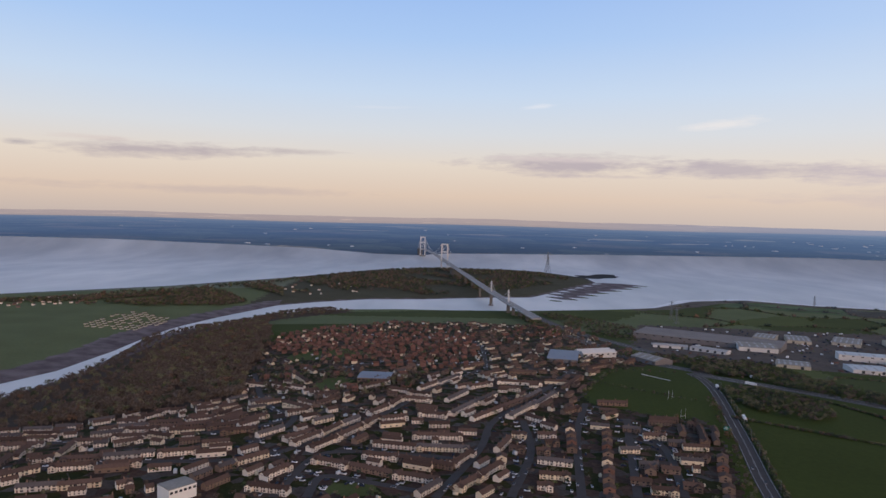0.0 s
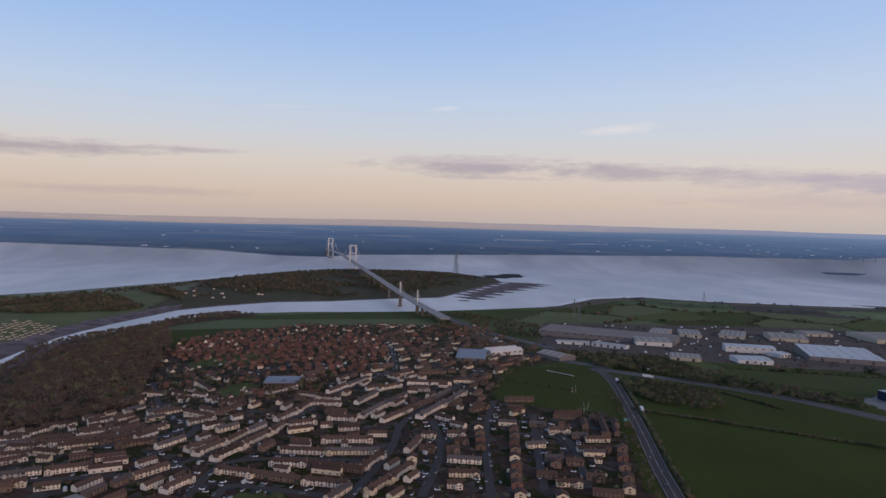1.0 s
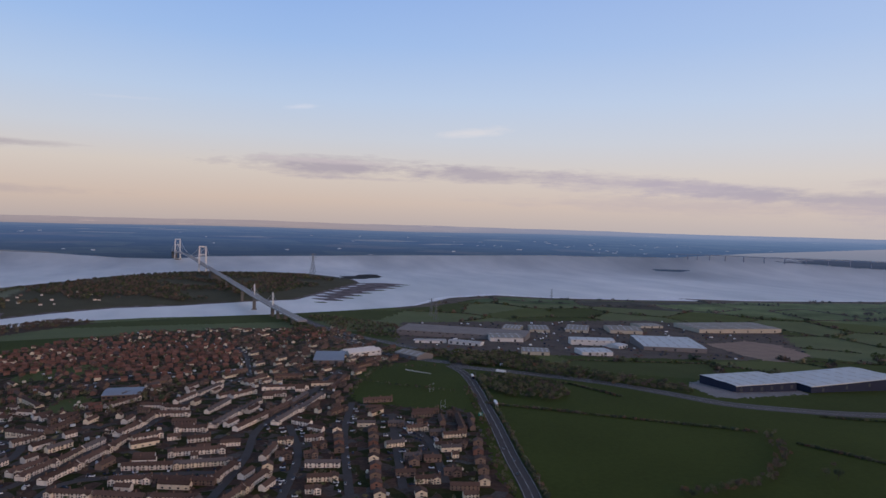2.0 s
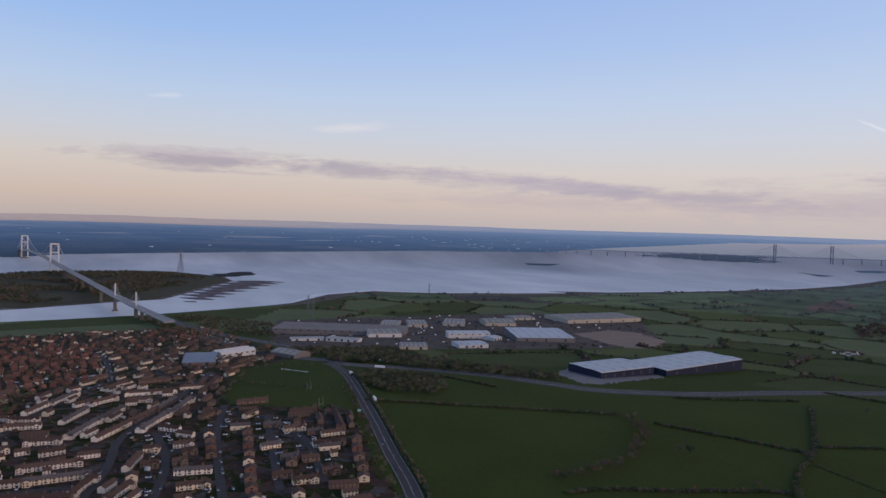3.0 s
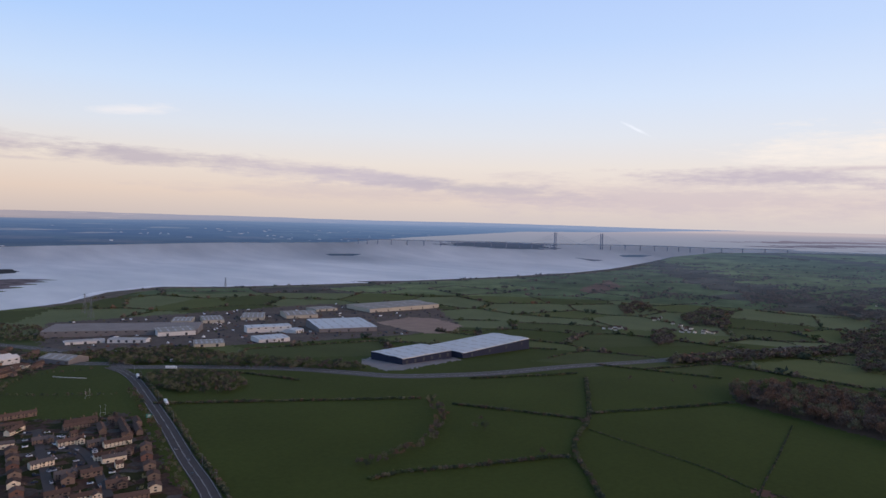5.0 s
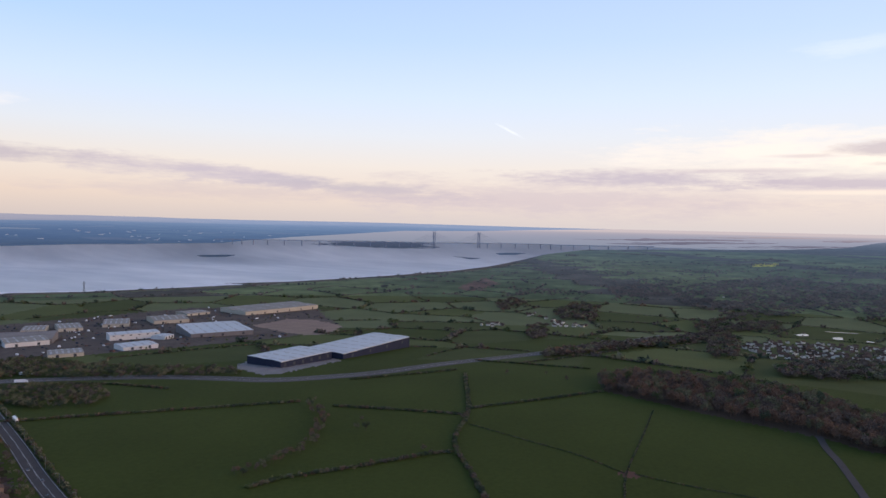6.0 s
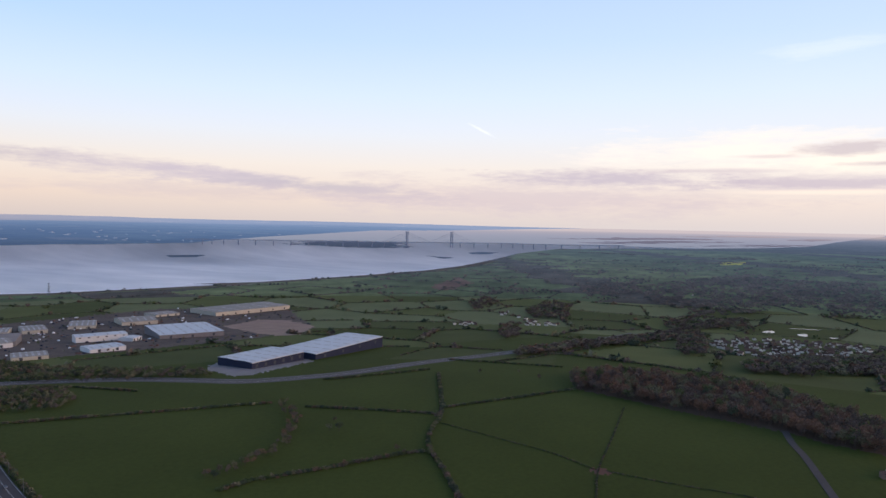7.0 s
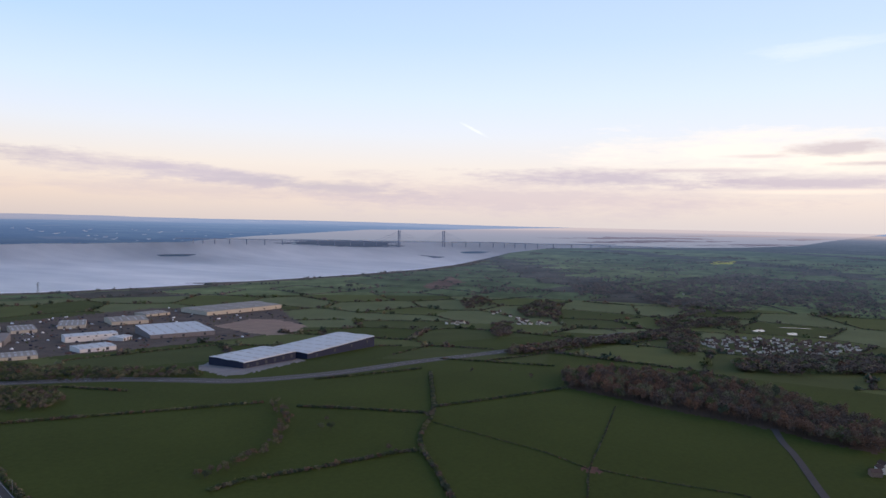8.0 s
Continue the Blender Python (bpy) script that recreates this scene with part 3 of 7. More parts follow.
def terrain(x, y):
    x, y = np.asarray(x, float), np.asarray(y, float)
    d = np.hypot(x, y)
    az = np.degrees(np.arctan2(x, y))
    home, beach, far = signed(HOME, x, y), signed(BEACHLEY, x, y), signed(FAR, x, y)
    shore = home + 55 * smooth(560, 900, x) * (1 - smooth(3000, 4200, x))
    z = np.clip(shore * 0.04, -5, 3) + np.clip((home - 10) * (0.13 - 0.088 * smooth(560, 900, x) * (1 - smooth(4200, 5200, x))), 0, land_height(x, y) - 3)
    z = np.maximum(z, np.clip(beach * 0.10, -5, 5) + smooth(40, 220, beach) * 7)
    hills = 40 * smooth(400, 5200, far) + 40 * smooth(12000, 26000, d) * (1 + 0.5 * np.sin(az * 0.23 + 1)) + smooth(28000, 40000, d) * (225 + 60 * np.sin(az * 0.05 + 1.2) + 14 * np.sin(az * 0.43) + 8 * np.sin(az * 1.3 + 2)) * (1 - 0.32 * smooth(15, 40, az))
    hills *= 1 - 0.97 * smooth(48, 69, az)
    z = np.maximum(z, np.clip(far * 0.03, -5, 6) + smooth(60, 900, far) * hills)
    west = smooth(78, 92, az) * smooth(7200, 10400, d) * (1 - smooth(11700, 14300, d)) * 7
    z = z + west * smooth(50, 600, home)
    if d.size and d.max() > 2200:
        uneven = np.sin(x / 61 + 2.1 * np.sin(y / 97)) * np.sin(y / 83 + 1.7 * np.sin(x / 141)) + 0.6 * np.sin(x / 29 + y / 41 + 2 * np.sin(y / 53))
        streak = np.sin(d / 260 + 2.4 * np.sin(az * 0.5 + d / 900)) + 0.6 * np.sin(d / 110 + 3 * np.sin(az * 0.9))
        ripple = np.sin((x * 0.5 + y * 0.87) / 16 + 1.5 * np.sin(x / 70))
        for bar, rough_by in [(STONES, 150 * uneven - 60), (BAR_A, 0), (BAR_B, 0), (BAR_C, 0), (SPIT, 34 * ripple - 6), (ISLET, 26 * uneven)] + [(b, 330 * streak - 40) for b in FLATS]:
            near_bar = signed(bar, x, y)
            z = np.maximum(z, np.where(near_bar > -250, np.clip((near_bar + np.minimum(rough_by, np.maximum(near_bar, 0) + 40)) * 0.02, -5, 1.2), -5))
    return np.where(z < -1, z - 0.012 * np.maximum(d - 3900, 0), z)


def ground_at(x, y):
    return float(terrain(np.array([x]), np.array([y]))[0])


def sheet(azs, rs):
    a, r = np.meshgrid(np.radians(azs), rs)
    return r * np.sin(a), r * np.cos(a)


def quads(rows, cols):
    i = np.arange((rows - 1) * cols).reshape(rows - 1, cols)
    j = (np.arange(cols) + 1) % cols
    base = np.arange(rows - 1)[:, None] * cols
    return np.stack([i, i + cols, base + cols + j[None, :], base + j[None, :]], -1).reshape(-1, 4)


FIELD_SEEDS = np.random.default_rng(5)
_gx, _gy = np.meshgrid(np.arange(390, 8060, 245), np.arange(-2860, 3900, 195))
_gx = _gx + FIELD_SEEDS.uniform(-90, 90, _gx.shape)
_gy = _gy + FIELD_SEEDS.uniform(-75, 75, _gy.shape)
FIELDS = np.stack([_gx.ravel(), _gy.ravel()], 1)


def field_of(x, y):
    """Nearest and second nearest field centre: the number of the field, and how far its hedge is."""
    rows, cols = _gx.shape
    ci = np.round((x - 390) / 245).astype(int)
    ri = np.round((y + 2860) / 195).astype(int)
    best, second, num = np.full(x.shape, 1e9), np.full(x.shape, 1e9), np.zeros(x.shape, int)
    for di in (-2, -1, 0, 1, 2):
        for dj in (-2, -1, 0, 1, 2):
            k = np.clip(ri + di, 0, rows - 1) * cols + np.clip(ci + dj, 0, cols - 1)
            d = np.hypot(x - FIELDS[k, 0], y - FIELDS[k, 1])
            d = np.where((d == best) & (k == num), 1e9, d)
            closer = d < best
            second = np.where(closer, best, np.minimum(second, d))
            num = np.where(closer, k, num)
            best = np.where(closer, d, best)
    return num, second - best


def make_ground():
    azs = np.concatenate([np.arange(-38, 98, 0.2), np.arange(98, 322, 4.0)])
    rs = np.concatenate([[0, 15, 60, 120, 180, 240, 300], np.geomspace(350, 5400, 400), np.geomspace(5440, 14000, 100), np.geomspace(14400, 80000, 45)])
    x, y = sheet(azs, rs)
    z = terrain(x.ravel(), y.ravel()).reshape(x.shape)
    X, Y, Z = fold(x, y, z)
    co = np.stack([X, Y, Z], -1).reshape(-1, 3)
    fc = quads(len(rs), len(azs))
    cx, cy = x.ravel()[fc[:, 0]] * 0.5 + x.ravel()[fc[:, 2]] * 0.5, y.ravel()[fc[:, 0]] * 0.5 + y.ravel()[fc[:, 2]] * 0.5
    jit = np.random.default_rng(3)
    d = np.hypot(cx, cy)
    cx, cy = cx + jit.uniform(-0.5, 0.5, len(cx)) * d * 0.008, cy + jit.uniform(-0.5, 0.5, len(cx)) * d * 0.008
    home, beach = signed(HOME, cx, cy), signed(BEACHLEY, cx, cy)
    num, _ = field_of(cx, cy)
    kind = np.where(num % 5 == 0, 1, np.where(num % 3 == 0, 2, 0))
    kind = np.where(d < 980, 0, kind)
    az = np.degrees(np.arctan2(cx, cy))
    kind[(d > 3000) & (num % 4 == 1)] = 6
    kind[inside(TOWN, cx, cy)] = 3
    kind[inside(RIVER_WOOD, cx, cy) | inside(WEST_WOOD, cx, cy)] = 6
    kind[inside(BANK, cx, cy) | inside(GAP, cx, cy)] = 6
    kind[inside(WORKS, cx, cy)] = 9
    kind[inside(GREEN_A, cx, cy) | inside(GREEN_B, cx, cy) | inside(GREEN_C, cx, cy)] = 1
    kind[inside(PLOUGH, cx, cy)] = 7
    kind[inside(RAPE, cx, cy)] = 8
    kind[inside(APRON, cx, cy)] = 11
    kind[(beach > 0) & (cx > -560) & (cy > 1560)] = 13
    kind[(beach > 0) & (cx <= -560)] = 4
    kind[np.hypot(cx - 497, cy - 155) < 7] = 7
    kind[signed(ISLET, cx, cy) > -30] = 12
    # grass turns paler past 1.5 and 2.4 km to stand in for haze
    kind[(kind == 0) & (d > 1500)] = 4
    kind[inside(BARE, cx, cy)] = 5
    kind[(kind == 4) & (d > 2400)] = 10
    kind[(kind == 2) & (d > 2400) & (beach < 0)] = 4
    near = (d < 4700) & ~((home > 130) & (d > 2300))
    mats = [M_GRASS, M_GRASS_PALE, M_GRASS_DARK, M_TOWN, M_GRASS_FAR, M_BARE, M_FLOOR, M_PLOUGH, M_RAPE, M_YARD, M_GRASS_HAZE, M_APRON, M_ROCK, M_SCRUB]
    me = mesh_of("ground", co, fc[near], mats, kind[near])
    xr, yr = x.ravel(), y.ravel()
    vh, vb = signed(HOME, xr, yr), signed(BEACHLEY, xr, yr)
    mud = np.where(vb > -60, np.where(xr < -480, 62, 14) - vb, -99)
    mud = np.where((vh > -60) & (xr < 620), np.maximum(mud, 6 - vh), mud)
    mud = np.maximum(mud, np.where(inside(SPIT, xr, yr), 40, -99))
    for key, val in (("mud", mud), ("marsh", np.where((xr > 560) & (vh > -100) & (xr < 4200), 105 - vh, -99)), ("sand", np.where((xr > 560) & (vh > -100), 4 - vh, -99))):
        at = me.attributes.new(key, "FLOAT", "POINT")
        at.data.foreach_set("value", np.clip(val, -99, 60).astype(np.float32))
    tagged(new("ground", me), "rolling green farmland with hedged fields, town ground and tidal mud", "ground", kind="structure")
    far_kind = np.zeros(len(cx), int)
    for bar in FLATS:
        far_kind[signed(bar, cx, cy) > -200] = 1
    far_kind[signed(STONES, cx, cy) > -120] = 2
    # home fields past 2.3 km join the backdrop, haze painted as glow
    home_far = (home > 30) & (d < 40000)
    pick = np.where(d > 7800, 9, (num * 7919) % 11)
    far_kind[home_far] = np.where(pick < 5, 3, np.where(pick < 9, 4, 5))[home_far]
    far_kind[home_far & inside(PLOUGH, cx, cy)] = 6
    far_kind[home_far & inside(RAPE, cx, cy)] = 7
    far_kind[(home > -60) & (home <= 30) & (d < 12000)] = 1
    me = mesh_of("backdrop", co, fc[~near], [M_FAR, M_FARMUD, M_STONES] + M_HAZEFIELD, far_kind[~near])
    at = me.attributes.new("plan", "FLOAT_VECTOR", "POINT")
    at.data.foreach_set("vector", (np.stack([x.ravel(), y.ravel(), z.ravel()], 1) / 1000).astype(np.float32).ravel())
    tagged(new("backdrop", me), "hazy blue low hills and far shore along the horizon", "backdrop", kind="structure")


make_ground()


def make_water():
    azs = np.concatenate([np.arange(-38, 98, 0.4), np.arange(98, 322, 4.0)])
    rs = np.concatenate([[0, 300], np.geomspace(600, 3900, 16), np.geomspace(3980, 5000, 14), np.geomspace(5100, 80000, 50)])
    x, y = sheet(azs, rs)
    X, Y, Z = fold(x, y, np.zeros_like(x))
    co = np.stack([X, Y, Z], -1).reshape(-1, 3)
    fc = quads(len(rs), len(azs))
    near = np.hypot(x.ravel()[fc[:, 0]], y.ravel()[fc[:, 0]]) < 9000
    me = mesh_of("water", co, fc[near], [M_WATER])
    tagged(new("water", me), "calm grey-blue tidal estuary water, the reflected sky painted into its colour", "water", kind="structure")
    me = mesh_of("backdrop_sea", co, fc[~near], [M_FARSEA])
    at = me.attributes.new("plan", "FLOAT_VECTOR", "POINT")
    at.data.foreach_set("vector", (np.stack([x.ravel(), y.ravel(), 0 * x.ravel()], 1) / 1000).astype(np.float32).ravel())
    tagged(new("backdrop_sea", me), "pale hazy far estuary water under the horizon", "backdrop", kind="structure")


make_water()


# ---- building blocks ----
def part(name, data, material=None, parent=None, label="", at=None):
    """Links a bmesh or mesh as ONE mesh object under a thing or part."""
    if isinstance(data, bmesh.types.BMesh):
        me = bpy.data.meshes.new(name)
        data.to_mesh(me)
        data.free()
    else:
        me = data
    if material and not me.materials:
        me.materials.append(material)
    ob = new(name, me)
    ob.parent = parent
    if at is not None:
        ob.matrix_basis = at
    return tagged(ob, label)


def thing(name, label, category, m=None, group="", kind=""):
    ob = new(name)
    ob.empty_display_size = 2
    if m is not None:
        ob.matrix_basis = m
    return tagged(ob, label, category, group, kind)


def box(bm, cx, cy, cz, sx, sy, sz, turn=0.0):
    """A box by its centre and full sizes, turned about the vertical."""
    c, s = math.cos(turn), math.sin(turn)
    v = []
    for k in (-0.5, 0.5):
        for a, b in ((-0.5, -0.5), (0.5, -0.5), (0.5, 0.5), (-0.5, 0.5)):
            x, y = a * sx, b * sy
            v.append(bm.verts.new((cx + c * x - s * y, cy + s * x + c * y, cz + k * sz)))
    for f in ((3, 2, 1, 0), (4, 5, 6, 7), (0, 1, 5, 4), (1, 2, 6, 5), (2, 3, 7, 6), (3, 0, 4, 7)):
        bm.faces.new([v[i] for i in f])
    return v


def one_box(*a):
    bm = bmesh.new()
    box(bm, *a)
    return bm


def beam(bm, a, b, w, sides=4):
    """A straight bar from a to b of width w."""
    a, b = Vector(a), Vector(b)
    q = (b - a).to_track_quat("Z", "Y")
    rings = []
    for p in (a, b):
        rings.append([bm.verts.new(p + q @ Vector((w / 2 * math.cos(math.pi * 2 * i / sides + 0.785), w / 2 * math.sin(math.pi * 2 * i / sides + 0.785), 0))) for i in range(sides)])
    for i in range(sides):
        j = (i + 1) % sides
        bm.faces.new((rings[0][i], rings[0][j], rings[1][j], rings[1][i]))
    bm.faces.new(rings[0][::-1]), bm.faces.new(rings[1])


def pole(bm, points, w, sides=4):
    """One bar of width w that bends through the points."""
    pts = [Vector(p) for p in points]
    rings = []
    for k, p in enumerate(pts):
        q = (pts[min(k + 1, len(pts) - 1)] - pts[max(k - 1, 0)]).to_track_quat("Z", "Y")
        rings.append([bm.verts.new(p + q @ Vector((w / 2 * math.cos(math.pi * 2 * i / sides + 0.785), w / 2 * math.sin(math.pi * 2 * i / sides + 0.785), 0))) for i in range(sides)])
    for r0, r1 in zip(rings[:-1], rings[1:]):
        for i in range(sides):
            j = (i + 1) % sides
            bm.faces.new((r0[i], r0[j], r1[j], r1[i]))
    bm.faces.new(rings[0][::-1]), bm.faces.new(rings[-1])


def gable(bm, cx, cy, lx, ly, base, eaves, ridge):
    """Walls of a gabled block, ridge along x."""
    x0, x1, y0, y1 = cx - lx / 2, cx + lx / 2, cy - ly / 2, cy + ly / 2
    p = [bm.verts.new(c) for c in ((x0, y0, base), (x0, y1, base), (x0, y1, eaves), (x0, cy, ridge), (x0, y0, eaves),
                                   (x1, y0, base), (x1, y1, base), (x1, y1, eaves), (x1, cy, ridge), (x1, y0, eaves))]
    bm.faces.new(p[0:5]), bm.faces.new(p[5:10][::-1])
    for i in range(5):
        j = (i + 1) % 5
        bm.faces.new((p[j], p[i], p[i + 5], p[j + 5]))


def slab_roof(bm, cx, cy, lx, ly, eaves, ridge, over=0.35, thick=0.2, along="x"):
    """Two roof slopes with thickness and overhang."""
    rise = (ridge - eaves) / (ly / 2)
    for side in (-1, 1):
        prof = [(0, ridge + 0.02), (side * (ly / 2 + over), eaves - over * rise + 0.02), (side * (ly / 2 + over), eaves - over * rise + thick), (0, ridge + thick)]
        ends = []
        for ex in (-lx / 2 - over, lx / 2 + over):
            ends.append([bm.verts.new((cx + ex, cy + py, pz) if along == "x" else (cx - py, cy + ex, pz)) for py, pz in prof])
        for i in range(4):
            j = (i + 1) % 4
            bm.faces.new((ends[0][i], ends[0][j], ends[1][j], ends[1][i]))
        bm.faces.new(ends[0][::-1]), bm.faces.new(ends[1])
    bmesh.ops.recalc_face_normals(bm, faces=bm.faces[:])


def hand(x, y, z, yaw_rad, sx=1.0):
    return Matrix.Translation((x, y, z)) @ Matrix.Rotation(yaw_rad, 4, "Z") @ Matrix.Diagonal((sx, 1, 1, 1))


# ---- roads ----
def road(name, label, pts, width, material, lift=0.35, marks=()):
    """A draped strip of carriageway with thickness; marks: (offset, width, dash, gap) of painted lines."""
    line_pts = bend(pts, 10)
    d = np.gradient(line_pts, axis=0)
    nrm = np.stack([-d[:, 1], d[:, 0]], 1) / np.hypot(d[:, 0], d[:, 1])[:, None]
    mid_z = terrain(line_pts[:, 0], line_pts[:, 1])

    def strip(off, w, z_up, i0, i1, bm):
        rows = []
        for i in range(i0, i1 + 1):
            p, n = line_pts[i], nrm[i]
            rows.append([bm.verts.new((*(p + n * (off + s * w / 2)), mid_z[i] + zz)) for s, zz in ((-1, z_up - 0.5), (-1, z_up), (1, z_up), (1, z_up - 0.5))])
        for a, b in zip(rows[:-1], rows[1:]):
            for k in range(3):
                bm.faces.new((a[k], b[k], b[k + 1], a[k + 1]))
        bmesh.ops.recalc_face_normals(bm, faces=bm.faces[:])

    bm = bmesh.new()
    strip(0, width, lift, 0, len(line_pts) - 1, bm)
    me = bpy.data.meshes.new(name)
    bm.to_mesh(me), bm.free()
    me.materials.append(material)
    ob = tagged(new(name, me), label, "road", kind="structure")
    for off, w, dash, gap in marks:
        bm = bmesh.new()
        i = 0
        while i < len(line_pts) - 1:
            j = min(i + dash, len(line_pts) - 1)
            strip(off, w, lift + 0.02, i, j, bm)
            i = j + gap
        part("road_marking", bm, M_LINE, ob)
    return line_pts


LINK = road("road_link", "grey trunk road with white edge and centre lines", [(337, 904), (336, 854), (321, 780), (290, 669), (264, 576), (240, 493), (221, 421)] + [(195, 345), (162, 247)], 13, M_STREET, marks=((0.2, 0.22, 400, 0), (-0.3, 0.22, 2, 1), (5.6, 0.3, 200, 0), (-5.6, 0.3, 200, 0)))
MOTORWAY = road("road_motorway", "pale grey dual carriageway curving between hedged fields", [(262, 1364), (280, 1100), (311, 978), (352, 919), (354, 881), (422, 811), (493, 725), (531, 654), (560, 600), (618, 560), (678, 533), (792, 507), (963, 462), (1239, 426), (1509, 401)], 28, M_ASPHALT, marks=((1.6, 0.25, 400, 0), (-1.6, 0.25, 400, 0), (11.0, 0.25, 400, 0), (-11.0, 0.25, 400, 0)))
LANE = road("road_lane", "narrow grey country lane beside the wood", [(699, 45), (659, 36), (625, 25), (580, 13), (532, 0)] + [(481, -20)], 6, M_STREET)
APPROACH = road("road_approach", "motorway approach running to the bridge end", [(251, 1792), (270, 1575), (298, 1367), (334, 1204), (355, 1082)], 26, M_ASPHALT, marks=((1.6, 0.25, 400, 0), (-1.6, 0.25, 400, 0)))
STREETS = []
for pts in ([(-1, 444), (34, 544), (52, 624), (106, 729), (178, 896)], [(50, 448), (75, 540), (79, 627)], [(98, 450), (122, 588), (152, 697)],
            [(137, 453), (161, 561), (179, 637)], [(-122, 526), (-86, 583), (-47, 648), (-11, 742), (52, 872)], [(-154, 530), (-133, 617), (-181, 699), (-249, 902)],
            [(-375, 573), (-307, 582), (-248, 592), (-184, 581), (-141, 607)], [(-317, 484), (-271, 490), (-216, 497), (-160, 504), (-122, 526)], [(-86, 439), (-82, 476), (-53, 470), (-13, 455)],
            [(-108, 438), (-94, 517), (-60, 530), (-15, 526), (24, 517)], [(60, 873), (65, 1102), (21, 1222), (-190, 1260)], [(-130, 868), (-61, 923), (16, 911), (72, 946)],
            [(170, 455), (188, 549), (182, 610)]):
    STREETS.append(road("road_street", "narrow grey residential street", pts, 6.5, M_STREET))

# ---- old suspension bridge and its cable-stayed neighbour ----
def drawn(x, y, z):
    a, b, c = fold(np.array([float(x)]), np.array([float(y)]), np.array([float(z)]))
    return Vector((a[0], b[0], c[0]))


def deck_line():
    """The road over both bridges, from the near bank to the far shore."""
    return [drawn(*p) for p in ((224, 1580, 35), (183, 1852, 39), (153, 2092, 42), (78, 2834, 47), (9, 3510, 52), (-146, 4870, 52), (-176, 5120, 43))]


def suspension_bridge():
    root = thing("suspension_bridge", "long white suspension bridge with two portal towers over the estuary", "bridge")
    pts = deck_line()

    def girder(name, a, b, w, h, material, parent):
        u = (b - a).normalized()
        m, ln = (a + b) / 2, (b - a).length
        bm = bmesh.new()
        for i, q in enumerate(box(bm, m.x, m.y, m.z, ln, w, h, math.atan2(u.y, u.x))):
            q.co.z += (-1 if i % 4 in (0, 3) else 1) * (b.z - a.z) / 2
        return part(name, bm, material, parent)

    n = 6
    mid = [pts[4].lerp(pts[5], i / n) + Vector((0, 0, 7 * 4 * (i / n) * (1 - i / n))) for i in range(n + 1)]
    run = [pts[3]] + mid + [pts[6]]
    for a, b in zip(run[:-1], run[1:]):
        girder("deck_section", a, b, 25, 3.2, M_DECK, root)
    ax = (pts[5] - pts[4]).normalized()
    side = Vector((ax.y, -ax.x, 0)).normalized()
    tops = []
    for k, (tx, ty) in enumerate(((9, 3510), (-146, 4870))):
        def P(s, z):
            q = Vector((tx, ty, z)) + side * s
            return drawn(*q)
        foot = P(0, 0)
        s_ = 1.0 if k == 0 else 0.9
        tower = part("tower", one_box(foot.x, foot.y, P(0, 1).z, 44 * s_, 18, 8 * s_, math.atan2(side.y, side.x)), M_CONC, root, "concrete pier below a white steel tower")
        for s in (-1, 1):
            bm = bmesh.new()
            beam(bm, P(17 * s, 5), P(15 * s, 139), 9.5 * s_)
            part("tower_leg", bm, M_STEEL, tower)
            tops.append(P(15 * s, 139))
        for zc, h in ((136, 9), (97, 8), (47, 7)):
            bm = bmesh.new()
            beam(bm, P(-15, zc), P(15, zc), h * s_)
            part("portal_beam", bm, M_STEEL, tower)
    for i, s in enumerate((-1, 1)):
        ends = (drawn(*(Vector((52, 3080, 46)) + side * s * 15)), tops[i], tops[i + 2], drawn(*(Vector((-178, 5130, 42)) + side * s * 15)))
        for a, b, sag, n in ((ends[0], ends[1], 5, 10), (ends[1], ends[2], 74, 36), (ends[2], ends[3], 5, 8)):
            line_p = []
            for k in range(n + 1):
                t = k / n
                p = a.lerp(b, t)
                p.z -= 4 * sag * t * (1 - t)
                line_p.append(p)
            bm = bmesh.new()
            pole(bm, line_p, 1.5)
            cable = part("main_cable", bm, M_STEEL, root)
            for p in line_p[1:-1:2]:
                low = min(run, key=lambda q: (q - p).length).z
                if p.z > low + 3:
                    bm = bmesh.new()
                    beam(bm, p, (p.x, p.y, low), 0.5, 3)
                    part("hanger", bm, M_STEEL, cable)
    for q in ((52, 3080), (-174, 5120)):
        f = drawn(*q, 20)
        part("anchorage", one_box(f.x, f.y, f.z, 36, 30, 40, math.atan2(ax.y, ax.x)), M_CONC, root, "massive concrete cable anchorage")
    for t in (0.15, 0.4, 0.65, 0.9):
        q = pts[3].lerp(drawn(52, 3080, 47), t)
        part("pier", one_box(q.x, q.y, q.z / 2 - 3, 3, 10, q.z + 4, math.atan2(ax.y, ax.x)), M_CONC, root)


